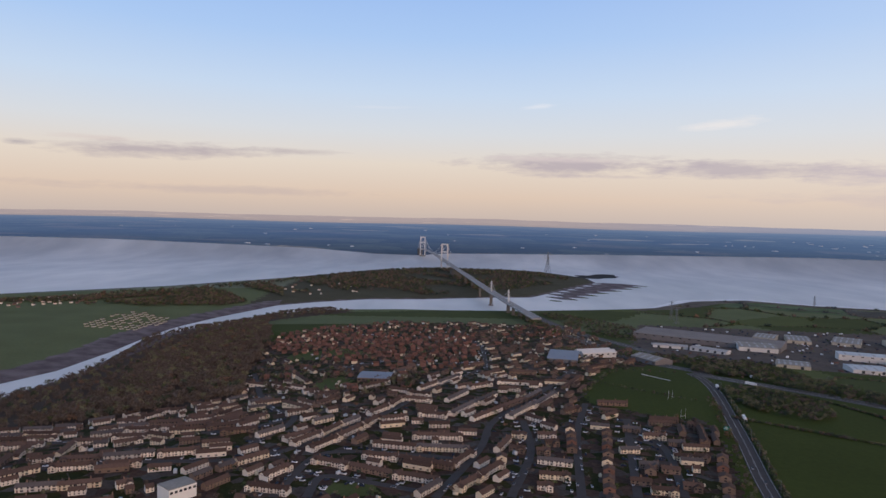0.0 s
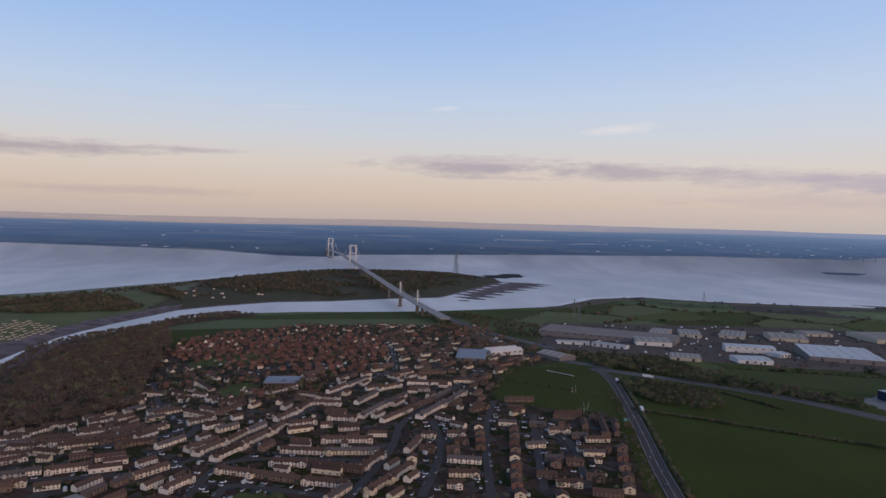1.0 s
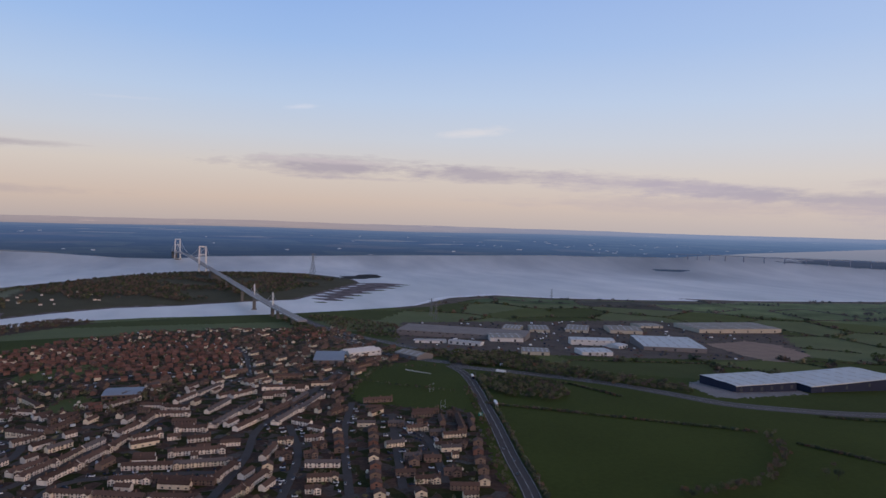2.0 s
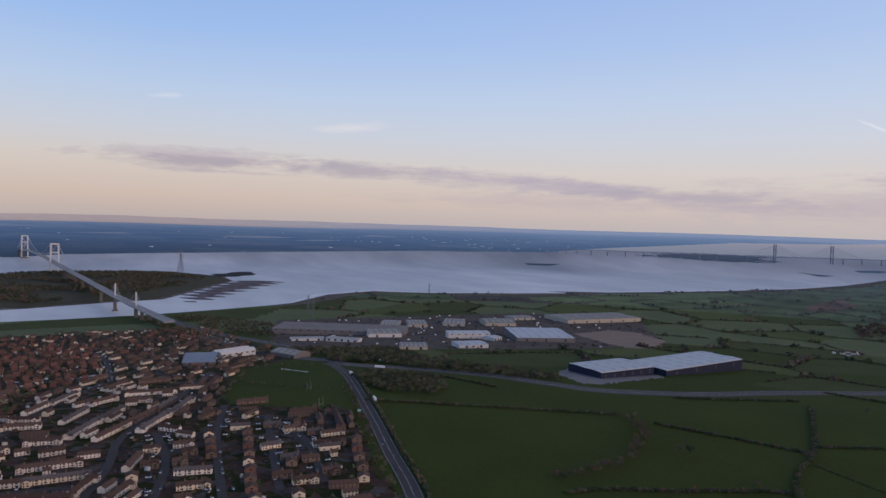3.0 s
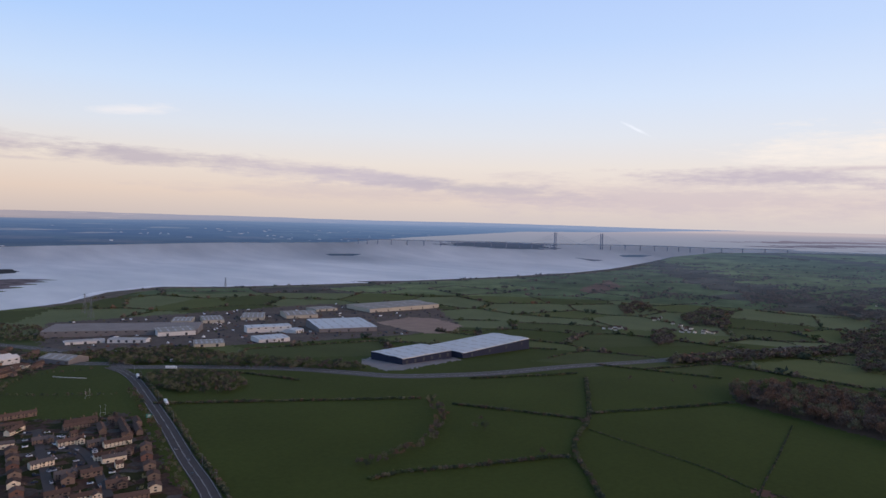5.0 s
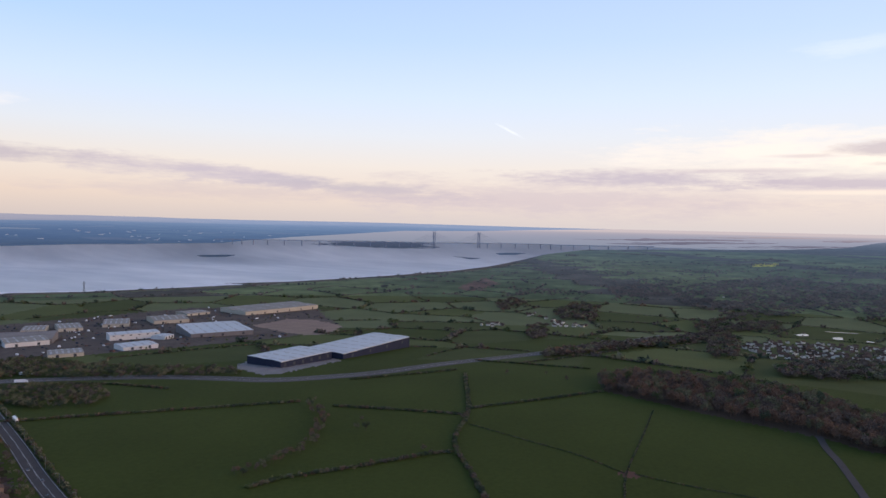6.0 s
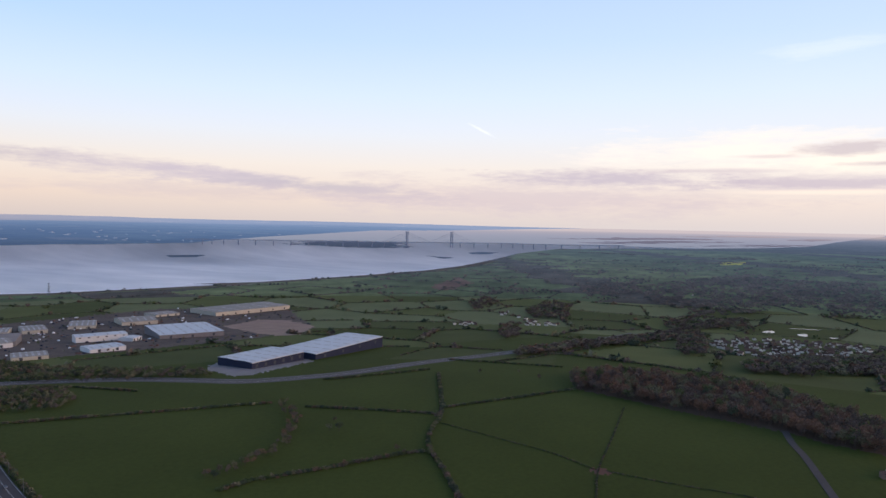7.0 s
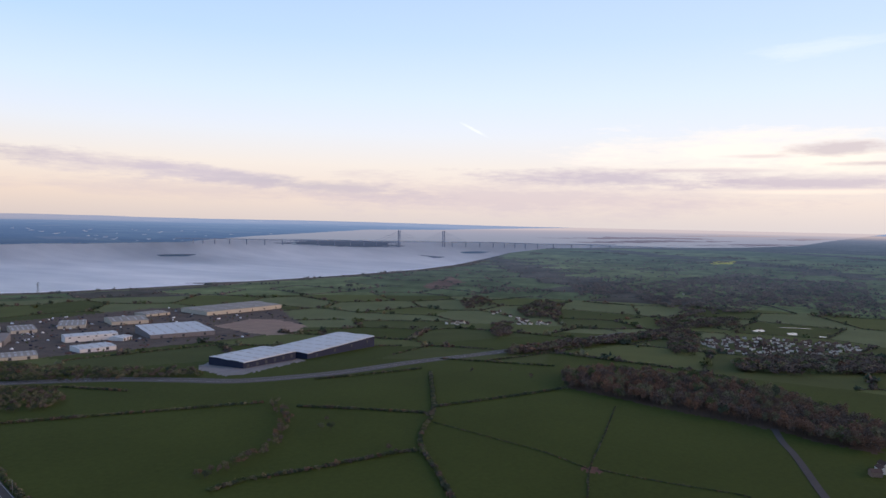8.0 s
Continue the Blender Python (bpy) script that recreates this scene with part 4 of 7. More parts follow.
def cable_stayed_bridge():
    base = Vector((168, 1972, 0))
    root = thing("cable_stayed_bridge", "grey cable-stayed road bridge with two slim masts crossing the river mouth", "bridge", hand(168, 1972, 0, 0))
    pts = deck_line()
    bm = bmesh.new()
    for a, b in zip(pts[:3], pts[1:4]):
        u = (b - a).normalized()
        m, ln = (a + b) / 2 - base, (b - a).length
        v = box(bm, m.x, m.y, m.z, ln, 22, 3.0, math.atan2(u.y, u.x))
        for i, w in enumerate(v):
            e = -1 if i % 4 in (0, 3) else 1
            w.co.z += e * (b.z - a.z) / 2
    deck = part("deck", bm, M_DECK, root, "grey steel box-girder deck")
    for s in (-10.8, 10.8):
        bm = bmesh.new()
        for a, b in zip(pts[:3], pts[1:4]):
            u = (b - a).normalized()
            o = Vector((u.y, -u.x, 0)) * s + Vector((0, 0, 2.4)) - base
            beam(bm, a + o, b + o, 0.7)
        part("parapet", bm, M_STEEL, deck)
    ax = (pts[2] - pts[1]).normalized()
    side = Vector((ax.y, -ax.x, 0))
    for i, top in ((1, 75), (2, 77)):
        p = pts[i] - base
        bm = bmesh.new()
        beam(bm, (p.x, p.y, pts[i].z - 1), (p.x, p.y, top), 5.0)
        mast = part("mast", bm, M_STEEL, root, "slim white steel mast")
        for s in (-1, 1):
            for frac, hz in ((82, top - 2), (46, top - 10)):
                bm = bmesh.new()
                beam(bm, (p.x, p.y, hz), p + ax * s * frac + Vector((0, 0, 1.5)), 0.7)
                part("stay_cable", bm, M_STEEL, mast)
        part("pier", one_box(p.x, p.y, pts[i].z / 2 - 3, 3, 9, pts[i].z + 2, math.atan2(ax.y, ax.x)), M_CONC, root)
        part("pier_base", one_box(p.x, p.y, 1, 6, 15, 4, math.atan2(ax.y, ax.x)), M_CONC, root)
    for t in (0.3, 0.55, 0.8):
        for a, b in ((pts[0], pts[1]), (pts[2], pts[3])):
            q = a.lerp(b, t) - base
            part("pier", one_box(q.x, q.y, q.z / 2 - 3, 2.2, 8, q.z + 4, math.atan2(ax.y, ax.x)), M_CONC, root)


suspension_bridge()
cable_stayed_bridge()


def far_crossing():
    """The second crossing downstream: low viaduct and two pairs of pylons, far off in the haze."""
    root = thing("distant_crossing", "hazy blue cable-stayed bridge with tall pylons on a low viaduct", "bridge")

    def F(x, y, z):
        a, b, c = fold(np.array([float(x)]), np.array([float(y)]), np.array([float(z)]))
        return Vector((a[0], b[0], c[0]))

    A, B = Vector((5942.2, 3999.7)), Vector((6411.5, 3728.0))
    line_p = [Vector((4553.6, 5785.1)), Vector((4850.7, 5549.4)), Vector((5190.9, 4934.2)), Vector((5591.9, 4370.5)), A, B, Vector((6853.9, 3290.8)), Vector((6956.2, 2792.6)), Vector((7558.5, 2154.3))]
    fine = [Vector(p) for p in bend([(p.x, p.y) for p in line_p], 12)]
    zs = 52.0
    bm = bmesh.new()
    pole(bm, [F(a.x, a.y, zs) for a in fine], 5.0)
    part("deck", bm, M_HAZESTEEL, root)
    for k in list(range(6, 48, 3)) + list(range(62, 97, 3)):
        if k < len(fine):
            p = fine[k]
            bm = bmesh.new()
            beam(bm, F(p.x, p.y, -4), F(p.x, p.y, zs), 6)
            part("pier", bm, M_HAZESTEEL, root)
    ax = (B - A).normalized()
    side = Vector((ax.y, -ax.x))
    for P in (A, B):
        for s in (-1, 1):
            q = P + side * s * 20
            bm = bmesh.new()
            beam(bm, F(q.x, q.y, -4), F(q.x, q.y, 172), 6.5)
            part("pylon_leg", bm, M_HAZESTEEL, root)
        a, b = P - side * 20, P + side * 20
        for zc in (120, 50):
            bm = bmesh.new()
            beam(bm, F(a.x, a.y, zc), F(b.x, b.y, zc), 5)
            part("pylon_beam", bm, M_HAZESTEEL, root)
        for s in (-1, 1):
            for reach, top in ((290, 166), (215, 150), (140, 130), (70, 110)):
                q = P + ax * s * reach
                bm = bmesh.new()
                beam(bm, F(P.x, P.y, top), F(q.x, q.y, zs), 1.6, 3)
                part("stay_cable", bm, M_HAZESTEEL, root)


far_crossing()


# ---- electricity pylons ----
def lattice_tower(name, label, x, y, height, base_w):
    root = thing(name, label, "pylon", hand(x, y, ground_at(x, y) - 0.5, 0.4))
    def half(z):
        return base_w / 2 * max(0.09, (1 - z / height) ** 1.25)
    levels = [height * f for f in (0, 0.2, 0.38, 0.53, 0.66, 0.78, 0.89, 1.0)]
    corner = lambda i, z: Vector(((-1, 1, 1, -1)[i] * half(z), (-1, -1, 1, 1)[i] * half(z), z))
    for i in range(4):
        bm = bmesh.new()
        pole(bm, [corner(i, z) for z in levels], height * 0.014)
        part("leg", bm, M_GALV, root)
    bm = bmesh.new()
    for a, b in zip(levels[:-1], levels[1:]):
        for i in range(4):
            j = (i + 1) % 4
            beam(bm, corner(i, a), corner(j, b), height * 0.008, 3)
            beam(bm, corner(j, a), corner(i, b), height * 0.008, 3)
    part("bracing", bm, M_GALV, root)
    for f, w in ((0.70, 0.17), (0.81, 0.21), (0.92, 0.15)):
        for s in (-1, 1):
            bm = bmesh.new()
            z = height * f
            beam(bm, (0, -half(z), z), (s * height * w, 0, z + height * 0.02), height * 0.010)
            beam(bm, (0, half(z), z), (s * height * w, 0, z + height * 0.02), height * 0.010)
            beam(bm, (0, 0, z + height * 0.05), (s * height * w, 0, z + height * 0.02), height * 0.008)
            part("cross_arm", bm, M_GALV, root)
    return root


lattice_tower("crossing_pylon", "very tall grey lattice pylon on the wooded point", 525, 3380, 110, 26)
lattice_tower("electricity_pylon", "grey lattice electricity pylon on the sea bank", 1186.0, 2149.3, 42, 9)
lattice_tower("electricity_pylon", "grey lattice electricity pylon in flat fields by the shore", 596.6, 1711.7, 52, 10)
lattice_tower("electricity_pylon", "thin grey lattice pylon in flat shore pasture", 615.8, 1808.1, 50, 10)


# ---- trading estate ----
SHEDS = []


def shed(name, label, corner_a, corner_b, depth, eaves, wall, roof, ridge=2.0, bays=1, lights=0, doors=0, along=True, windows=0):
    """A metal-clad shed: its front wall runs from corner_a to corner_b, and it goes back by depth away from the town."""
    a, b = Vector(corner_a), Vector(corner_b)
    u = (b - a).normalized()
    n = Vector((-u.y, u.x))
    if n.dot((a + b) / 2) < 0:
        n = -n
    mid = (a + b) / 2 + n * depth / 2
    lx = (b - a).length
    yaw_rad = math.atan2(u.y, u.x)
    flip = 1 if Vector((-u.y, u.x)).dot(n) > 0 else -1
    z0 = min(ground_at(p.x, p.y) for p in (a, b, a + n * depth, b + n * depth))
    top = max(ground_at(p.x, p.y) for p in (a, b))
    root = thing(name, label, "warehouse", hand(mid.x, mid.y, z0, yaw_rad), "sheds of the trading estate")
    ev = eaves + (top - z0)
    SHEDS.append((mid.x, mid.y, lx / 2, depth / 2, yaw_rad))
    bw = depth / bays
    for k in range(bays):
        bm = bmesh.new()
        gable(bm, 0, -depth / 2 + bw * (k + 0.5), lx, bw * 0.999, -1, ev, ev + ridge)
        part("wall", bm, wall, root)
    for k in range(bays):
        cy = -depth / 2 + bw * (k + 0.5)
        bm = bmesh.new()
        slab_roof(bm, 0, cy, lx, bw * 0.998, ev, ev + ridge, 0.25 if bays == 1 else 0.05, 0.25)
        r = part("roof", bm, roof, root)
        for i in range(lights):
            x = -lx / 2 + lx * (i + 0.5) / lights
            for s in (-1, 1):
                bm = bmesh.new()
                rise = ridge / (bw / 2)
                w = min(1.6, lx / lights * 0.3)
                y0, y1 = cy + s * bw * 0.08, cy + s * bw * 0.42
                v = [bm.verts.new((x + e, y, ev + ridge - abs(y - cy) * rise + 0.27 + h)) for h in (0, 0.08) for e, y in ((-w, y0), (w, y0), (w, y1), (-w, y1))]
                for f in ((0, 1, 5, 4), (1, 2, 6, 5), (2, 3, 7, 6), (3, 0, 4, 7), (4, 5, 6, 7)):
                    bm.faces.new([v[q] for q in f])
                part("rooflight", bm, M_ROOFLIGHT, r)
    front = -flip * depth / 2
    for i in range(doors):
        x = -lx / 2 + lx * (i + 0.5) / doors
        part("loading_door", one_box(x, front - flip * 0.08, top - z0 + 2.3, 4.2, 0.2, 4.6), M_SHUTTER, root)
    for i in range(windows):
        x = -lx / 2 + lx * (i + 0.5) / windows
        part("window", one_box(x, front - flip * 0.06, ev - 2.2, min(4.0, lx / windows * 0.6), 0.14, 1.6), M_GLASS, root)
    part("fascia", one_box(0, front - flip * 0.12, ev - 0.35, lx, 0.25, 0.7), M_CLADWHITE if wall is M_CLADBLUE else wall, root)
    return root


shed("warehouse", "huge navy-clad warehouse block with a pale ribbed roof", (626, 661), (724, 661), 65, 8, M_CLADBLUE, M_ROOFMETAL, 0.8, 2, 5, 6)
shed("warehouse", "long navy-clad warehouse wing with a pale ribbed roof", (734, 648), (914, 661), 74, 8, M_CLADBLUE, M_ROOFMETAL, 0.8, 2, 7, 4)
shed("warehouse", "wide beige warehouse with a pale roof by the fields", (1185, 1382), (1419, 1350), 121, 9, M_CLADBEIGE, M_ROOFWARM, 1.4, 2, 5, 6)
shed("warehouse", "white-roofed warehouse with a blank dark front", (797, 1080), (904, 1031), 137, 7, M_CLADGREY, M_ROOFMETAL, 1.0, 2, 6, 3)
shed("warehouse", "cream warehouse with a shallow vaulted roof", (930, 1392), (1001, 1362), 89, 7, M_CLADBEIGE, M_ROOFWARM, 4.5, 1, 5, 2)
shed("warehouse", "small cream shed with dark shutters", (1085, 1484), (1148, 1476), 59, 5, M_CLADBEIGE, M_ROOFWARM, 2.0, 1, 3, 3)
shed("factory_unit", "white factory with square dark openings along its front", (689, 1164), (769, 1133), 36, 10, M_CLADWHITE, M_ROOFMETAL, 1.2, 1, 4, 0, windows=6)
shed("factory_unit", "low white unit with a blue-white roof", (614, 999), (667, 987), 44, 5, M_CLADWHITE, M_ROOFMETAL, 1.2, 1, 4, 2)
shed("factory_unit", "narrow white workshop with dark doors", (752.7, 1094.4), (779.1, 1106.0), 28, 5, M_CLADWHITE, M_ROOFMETAL, 1.6, 1, 2, 3)
shed("factory", "very long old grey factory with dull rooflights", (390, 1367), (618, 1222), 96, 8, M_CLADGREY, M_ROOFDULL, 1.6, 5, 0, 0, windows=16)
shed("factory_unit", "low white-roofed workshop row with skylights", (381.5, 1209.9), (438.3, 1193.4), 21, 4.5, M_CLADWHITE, M_ROOFLIGHT, 1.5, 1, 6, 3)
shed("factory_unit", "white-roofed workshop row with many dark bays", (438.1, 1183.7), (484.3, 1140.8), 23, 4.5, M_CLADWHITE, M_ROOFLIGHT, 1.5, 1, 9, 5)
shed("factory_unit", "low buff shed with a mossy roof", (507, 1014), (549, 995), 43, 5, M_CLADBEIGE, M_ROOFWARM, 1.5, 1, 6, 2)
shed("factory_unit", "mossy buff-roofed older factory unit", (826, 1424), (870, 1395), 91, 6, M_CLADBEIGE, M_ROOFWARM, 2.0, 1, 5, 2)
shed("factory_unit", "mossy buff-roofed older factory unit", (730, 1419), (772, 1402), 80, 6, M_CLADBEIGE, M_ROOFWARM, 2.0, 1, 5, 2)
shed("factory_unit", "mossy buff-roofed older factory unit", (670, 1449), (706, 1426), 70, 6, M_CLADBEIGE, M_ROOFWARM, 2.0, 1, 5, 2)
shed("factory_unit", "white works building with a grey metal roof", (543, 1226), (606, 1207), 65, 7, M_CLADWHITE, M_ROOFWARM, 1.5, 1, 5, 2)
shed("sports_hall", "white zigzag-roofed hall with tall glazed bays", (215.5, 1015.0), (270.9, 1035.4), 26, 6, M_CLADWHITE, M_CLADWHITE, 3.5, 2, 0, 0, windows=6)
shed("retail_store", "low store with a broad blue-grey flat roof", (152.0, 958.8), (193.9, 949.3), 72, 5, M_CLADGREY, M_ROOFSLATE, 0.8, 1, 0, 2)
shed("barrel_hall", "grey vaulted hall beside the road", (286.3, 1011.2), (308.9, 966.0), 34, 5, M_CLADGREY, M_ROOFWARM, 4.0, 1, 4, 0)
shed("school_building", "low school with a blue-grey shallow roof", (-95.5, 778.3), (-57.4, 776.1), 34, 4, M_BRICK, M_ROOFSLATE, 1.2, 1, 0, 0, windows=8)
shed("flat_block", "white rendered three-storey block with a flat roof", (-169.9, 423.4), (-157.7, 438.1), 15, 9, M_WHITE, M_ROOFWARM, 0.3, 1, 0, 0, windows=6)


# ---- houses ----
def window_mesh(w, h):
    bm = one_box(0, 0, 0, w, 0.12, h)
    me = bpy.data.meshes.new("window")
    bm.to_mesh(me), bm.free()
    me.materials.append(M_GLASS)
    return me


WIN_BIG, WIN_SMALL = window_mesh(1.7, 1.0), window_mesh(1.0, 0.95)
_bm = one_box(0, 0, 0, 0.85, 0.12, 1.8)
DOOR_ME = bpy.data.meshes.new("front_door")
_bm.to_mesh(DOOR_ME), _bm.free()
DOOR_ME.materials.append(M_DOOR)
_bm = one_box(0, 0, 0, 0.8, 0.55, 1.6)
for px in (-0.22, 0.22):
    beam(_bm, (px, 0, 0.95), (px, 0, 1.4), 0.26, 6)
CHIM_ME = bpy.data.meshes.new("chimney")
_bm.to_mesh(CHIM_ME), _bm.free()
CHIM_ME.materials.append(M_POT)
UNIT = 5.6


def terrace(n, wall, roof, wing, plain, label):
    """A terrace of n houses, ridge along x, its front on -y; wing: a cross gable at one end."""
    root = thing("terrace", label, "terraced houses", group="terraces of the town")
    lx, dp, ev, rg = n * UNIT, 5.6, 3.7, 5.5
    bm = bmesh.new()
    gable(bm, 0, 0, lx, dp, -3, ev, rg)
    part("wall", bm, wall, root)
    bm = bmesh.new()
    slab_roof(bm, 0, 0, lx, dp, ev, rg)
    part("roof", bm, roof, root)
    if wing:
        for sx in ((-1, 1) if n > 4 else (1,)):
            bm = bmesh.new()
            gable(bm, 0, 0, dp + 2.6, UNIT * 0.95, -3, ev, rg - 0.4)
            bmesh.ops.rotate(bm, verts=bm.verts, cent=(0, 0, 0), matrix=Matrix.Rotation(math.pi / 2, 3, "Z"))
            bmesh.ops.translate(bm, verts=bm.verts, vec=(sx * (lx / 2 - UNIT / 2), -1.1, 0))
            w = part("gable_wing", bm, wall, root)
            bm = bmesh.new()
            slab_roof(bm, 0, 0, dp + 2.6, UNIT * 0.95, ev, rg - 0.4)
            bmesh.ops.rotate(bm, verts=bm.verts, cent=(0, 0, 0), matrix=Matrix.Rotation(math.pi / 2, 3, "Z"))
            bmesh.ops.translate(bm, verts=bm.verts, vec=(sx * (lx / 2 - UNIT / 2), -1.1, 0))
            part("wing_roof", bm, roof, w)
    for i in range(n):
        x = -lx / 2 + UNIT * (i + 0.5)
        f = -dp / 2 - 0.03
        if wing and (i == n - 1 or (i == 0 and n > 4)):
            f -= 2.4
        part("window", WIN_BIG, None, root, at=Matrix.Translation((x + 0.8, f, 1.15)))
        if plain:
            if i % 3 == 0:
                part("chimney", CHIM_ME, None, root, at=Matrix.Translation((x + UNIT / 2, 0.3, rg + 0.55)))
            continue
        part("window", WIN_BIG if i % 2 else WIN_SMALL, None, root, at=Matrix.Translation((x + 0.8, f, 2.95)))
        part("window", WIN_SMALL, None, root, at=Matrix.Translation((x - 1.5, f, 2.95)))
        part("front_door", DOOR_ME, None, root, at=Matrix.Translation((x - 1.5, f, 0.9)))
        if i % 2 == 0 and not plain:
            part("chimney", CHIM_ME, None, root, at=Matrix.Translation((x + UNIT / 2, 0.3, rg + 0.55)))
    return root


def house(lx, dp, wall, roof, label, group, windows=3, ev=3.8, rg=5.7, name="house"):
    """A detached or semi-detached house, ridge along x, windows in the gable and the front."""
    root = thing(name, label, "house", group=group)
    bm = bmesh.new()
    gable(bm, 0, 0, lx, dp, -3, ev, rg)
    part("wall", bm, wall, root)
    bm = bmesh.new()
    slab_roof(bm, 0, 0, lx, dp, ev, rg)
    part("roof", bm, roof, root)
    if windows or lx < 7:
        part("chimney", CHIM_ME, None, root, at=Matrix.Translation((lx * 0.3, 0.4, rg + 0.4)))
    spots = ((-lx / 4, -dp / 2 - 0.03, 1.3, 0), (lx / 4, -dp / 2 - 0.03, 3.2, 0), (-lx / 2 - 0.03, 0, 3.2, math.pi / 2), (-lx / 2 - 0.03, 0, 1.3, math.pi / 2))
    for x, y, z, a in spots[:windows]:
        part("window", WIN_BIG, None, root, at=Matrix.Translation((x, y, z)) @ Matrix.Rotation(a, 4, "Z"))
    return root


PROTOS = {}
rng = random.Random(11)
TAKEN = []      # plan places already built on
ROWS = []       # middles and bearings of the terraces


def place_row(ax, ay, bx, by, plain=False):
    L = math.hypot(bx - ax, by - ay)
    n = max(2, min(9, round(L / UNIT)))
    plain = plain or math.hypot(ax, ay) > 760
    style = rng.choice(("brick", "brick", "brick", "cream") if (ax > 120 and ay < 800) or ay > 840 else ("render", "render", "render", "cream", "render", "brick"))
    wing = rng.random() < 0.55
    if plain:
        wing = wing and math.hypot(ax, ay) > 760 and L > 25
    key = (n, style, wing, plain)
    wall = {"render": M_RENDER, "cream": M_CREAM, "brick": M_BRICK}[style]
    words = {"render": "pale rendered", "cream": "cream rendered", "brick": "brown brick"}[style]
    u = Vector((bx - ax, by - ay)).normalized()
    nrm = Vector((-u.y, u.x))
    mid = Vector(((ax + bx) / 2, (ay + by) / 2))
    if nrm.dot(mid) < 0:
        u, nrm = -u, -nrm
    c = mid + nrm * 2.8
    m = hand(c.x, c.y, ground_at(c.x, c.y), math.atan2(u.y, u.x), L / (n * UNIT))
    if key not in PROTOS:
        PROTOS[key] = terrace(n, wall, rng.choice((M_TILE, M_TILE, M_TILE, M_SLATE)), wing, plain, words + " terrace with brown tiled roof" + (" and gabled end wings" if wing else " and brick chimneys"))
        PROTOS[key].matrix_basis = m
    else:
        copy_thing(PROTOS[key], m)
    for i in range(n):
        f = (i + 0.5) / n - 0.5
        TAKEN.append((c.x + u.x * f * L, c.y + u.y * f * L, 5.0))
    ROWS.append((c.x, c.y, math.atan2(u.y, u.x)))


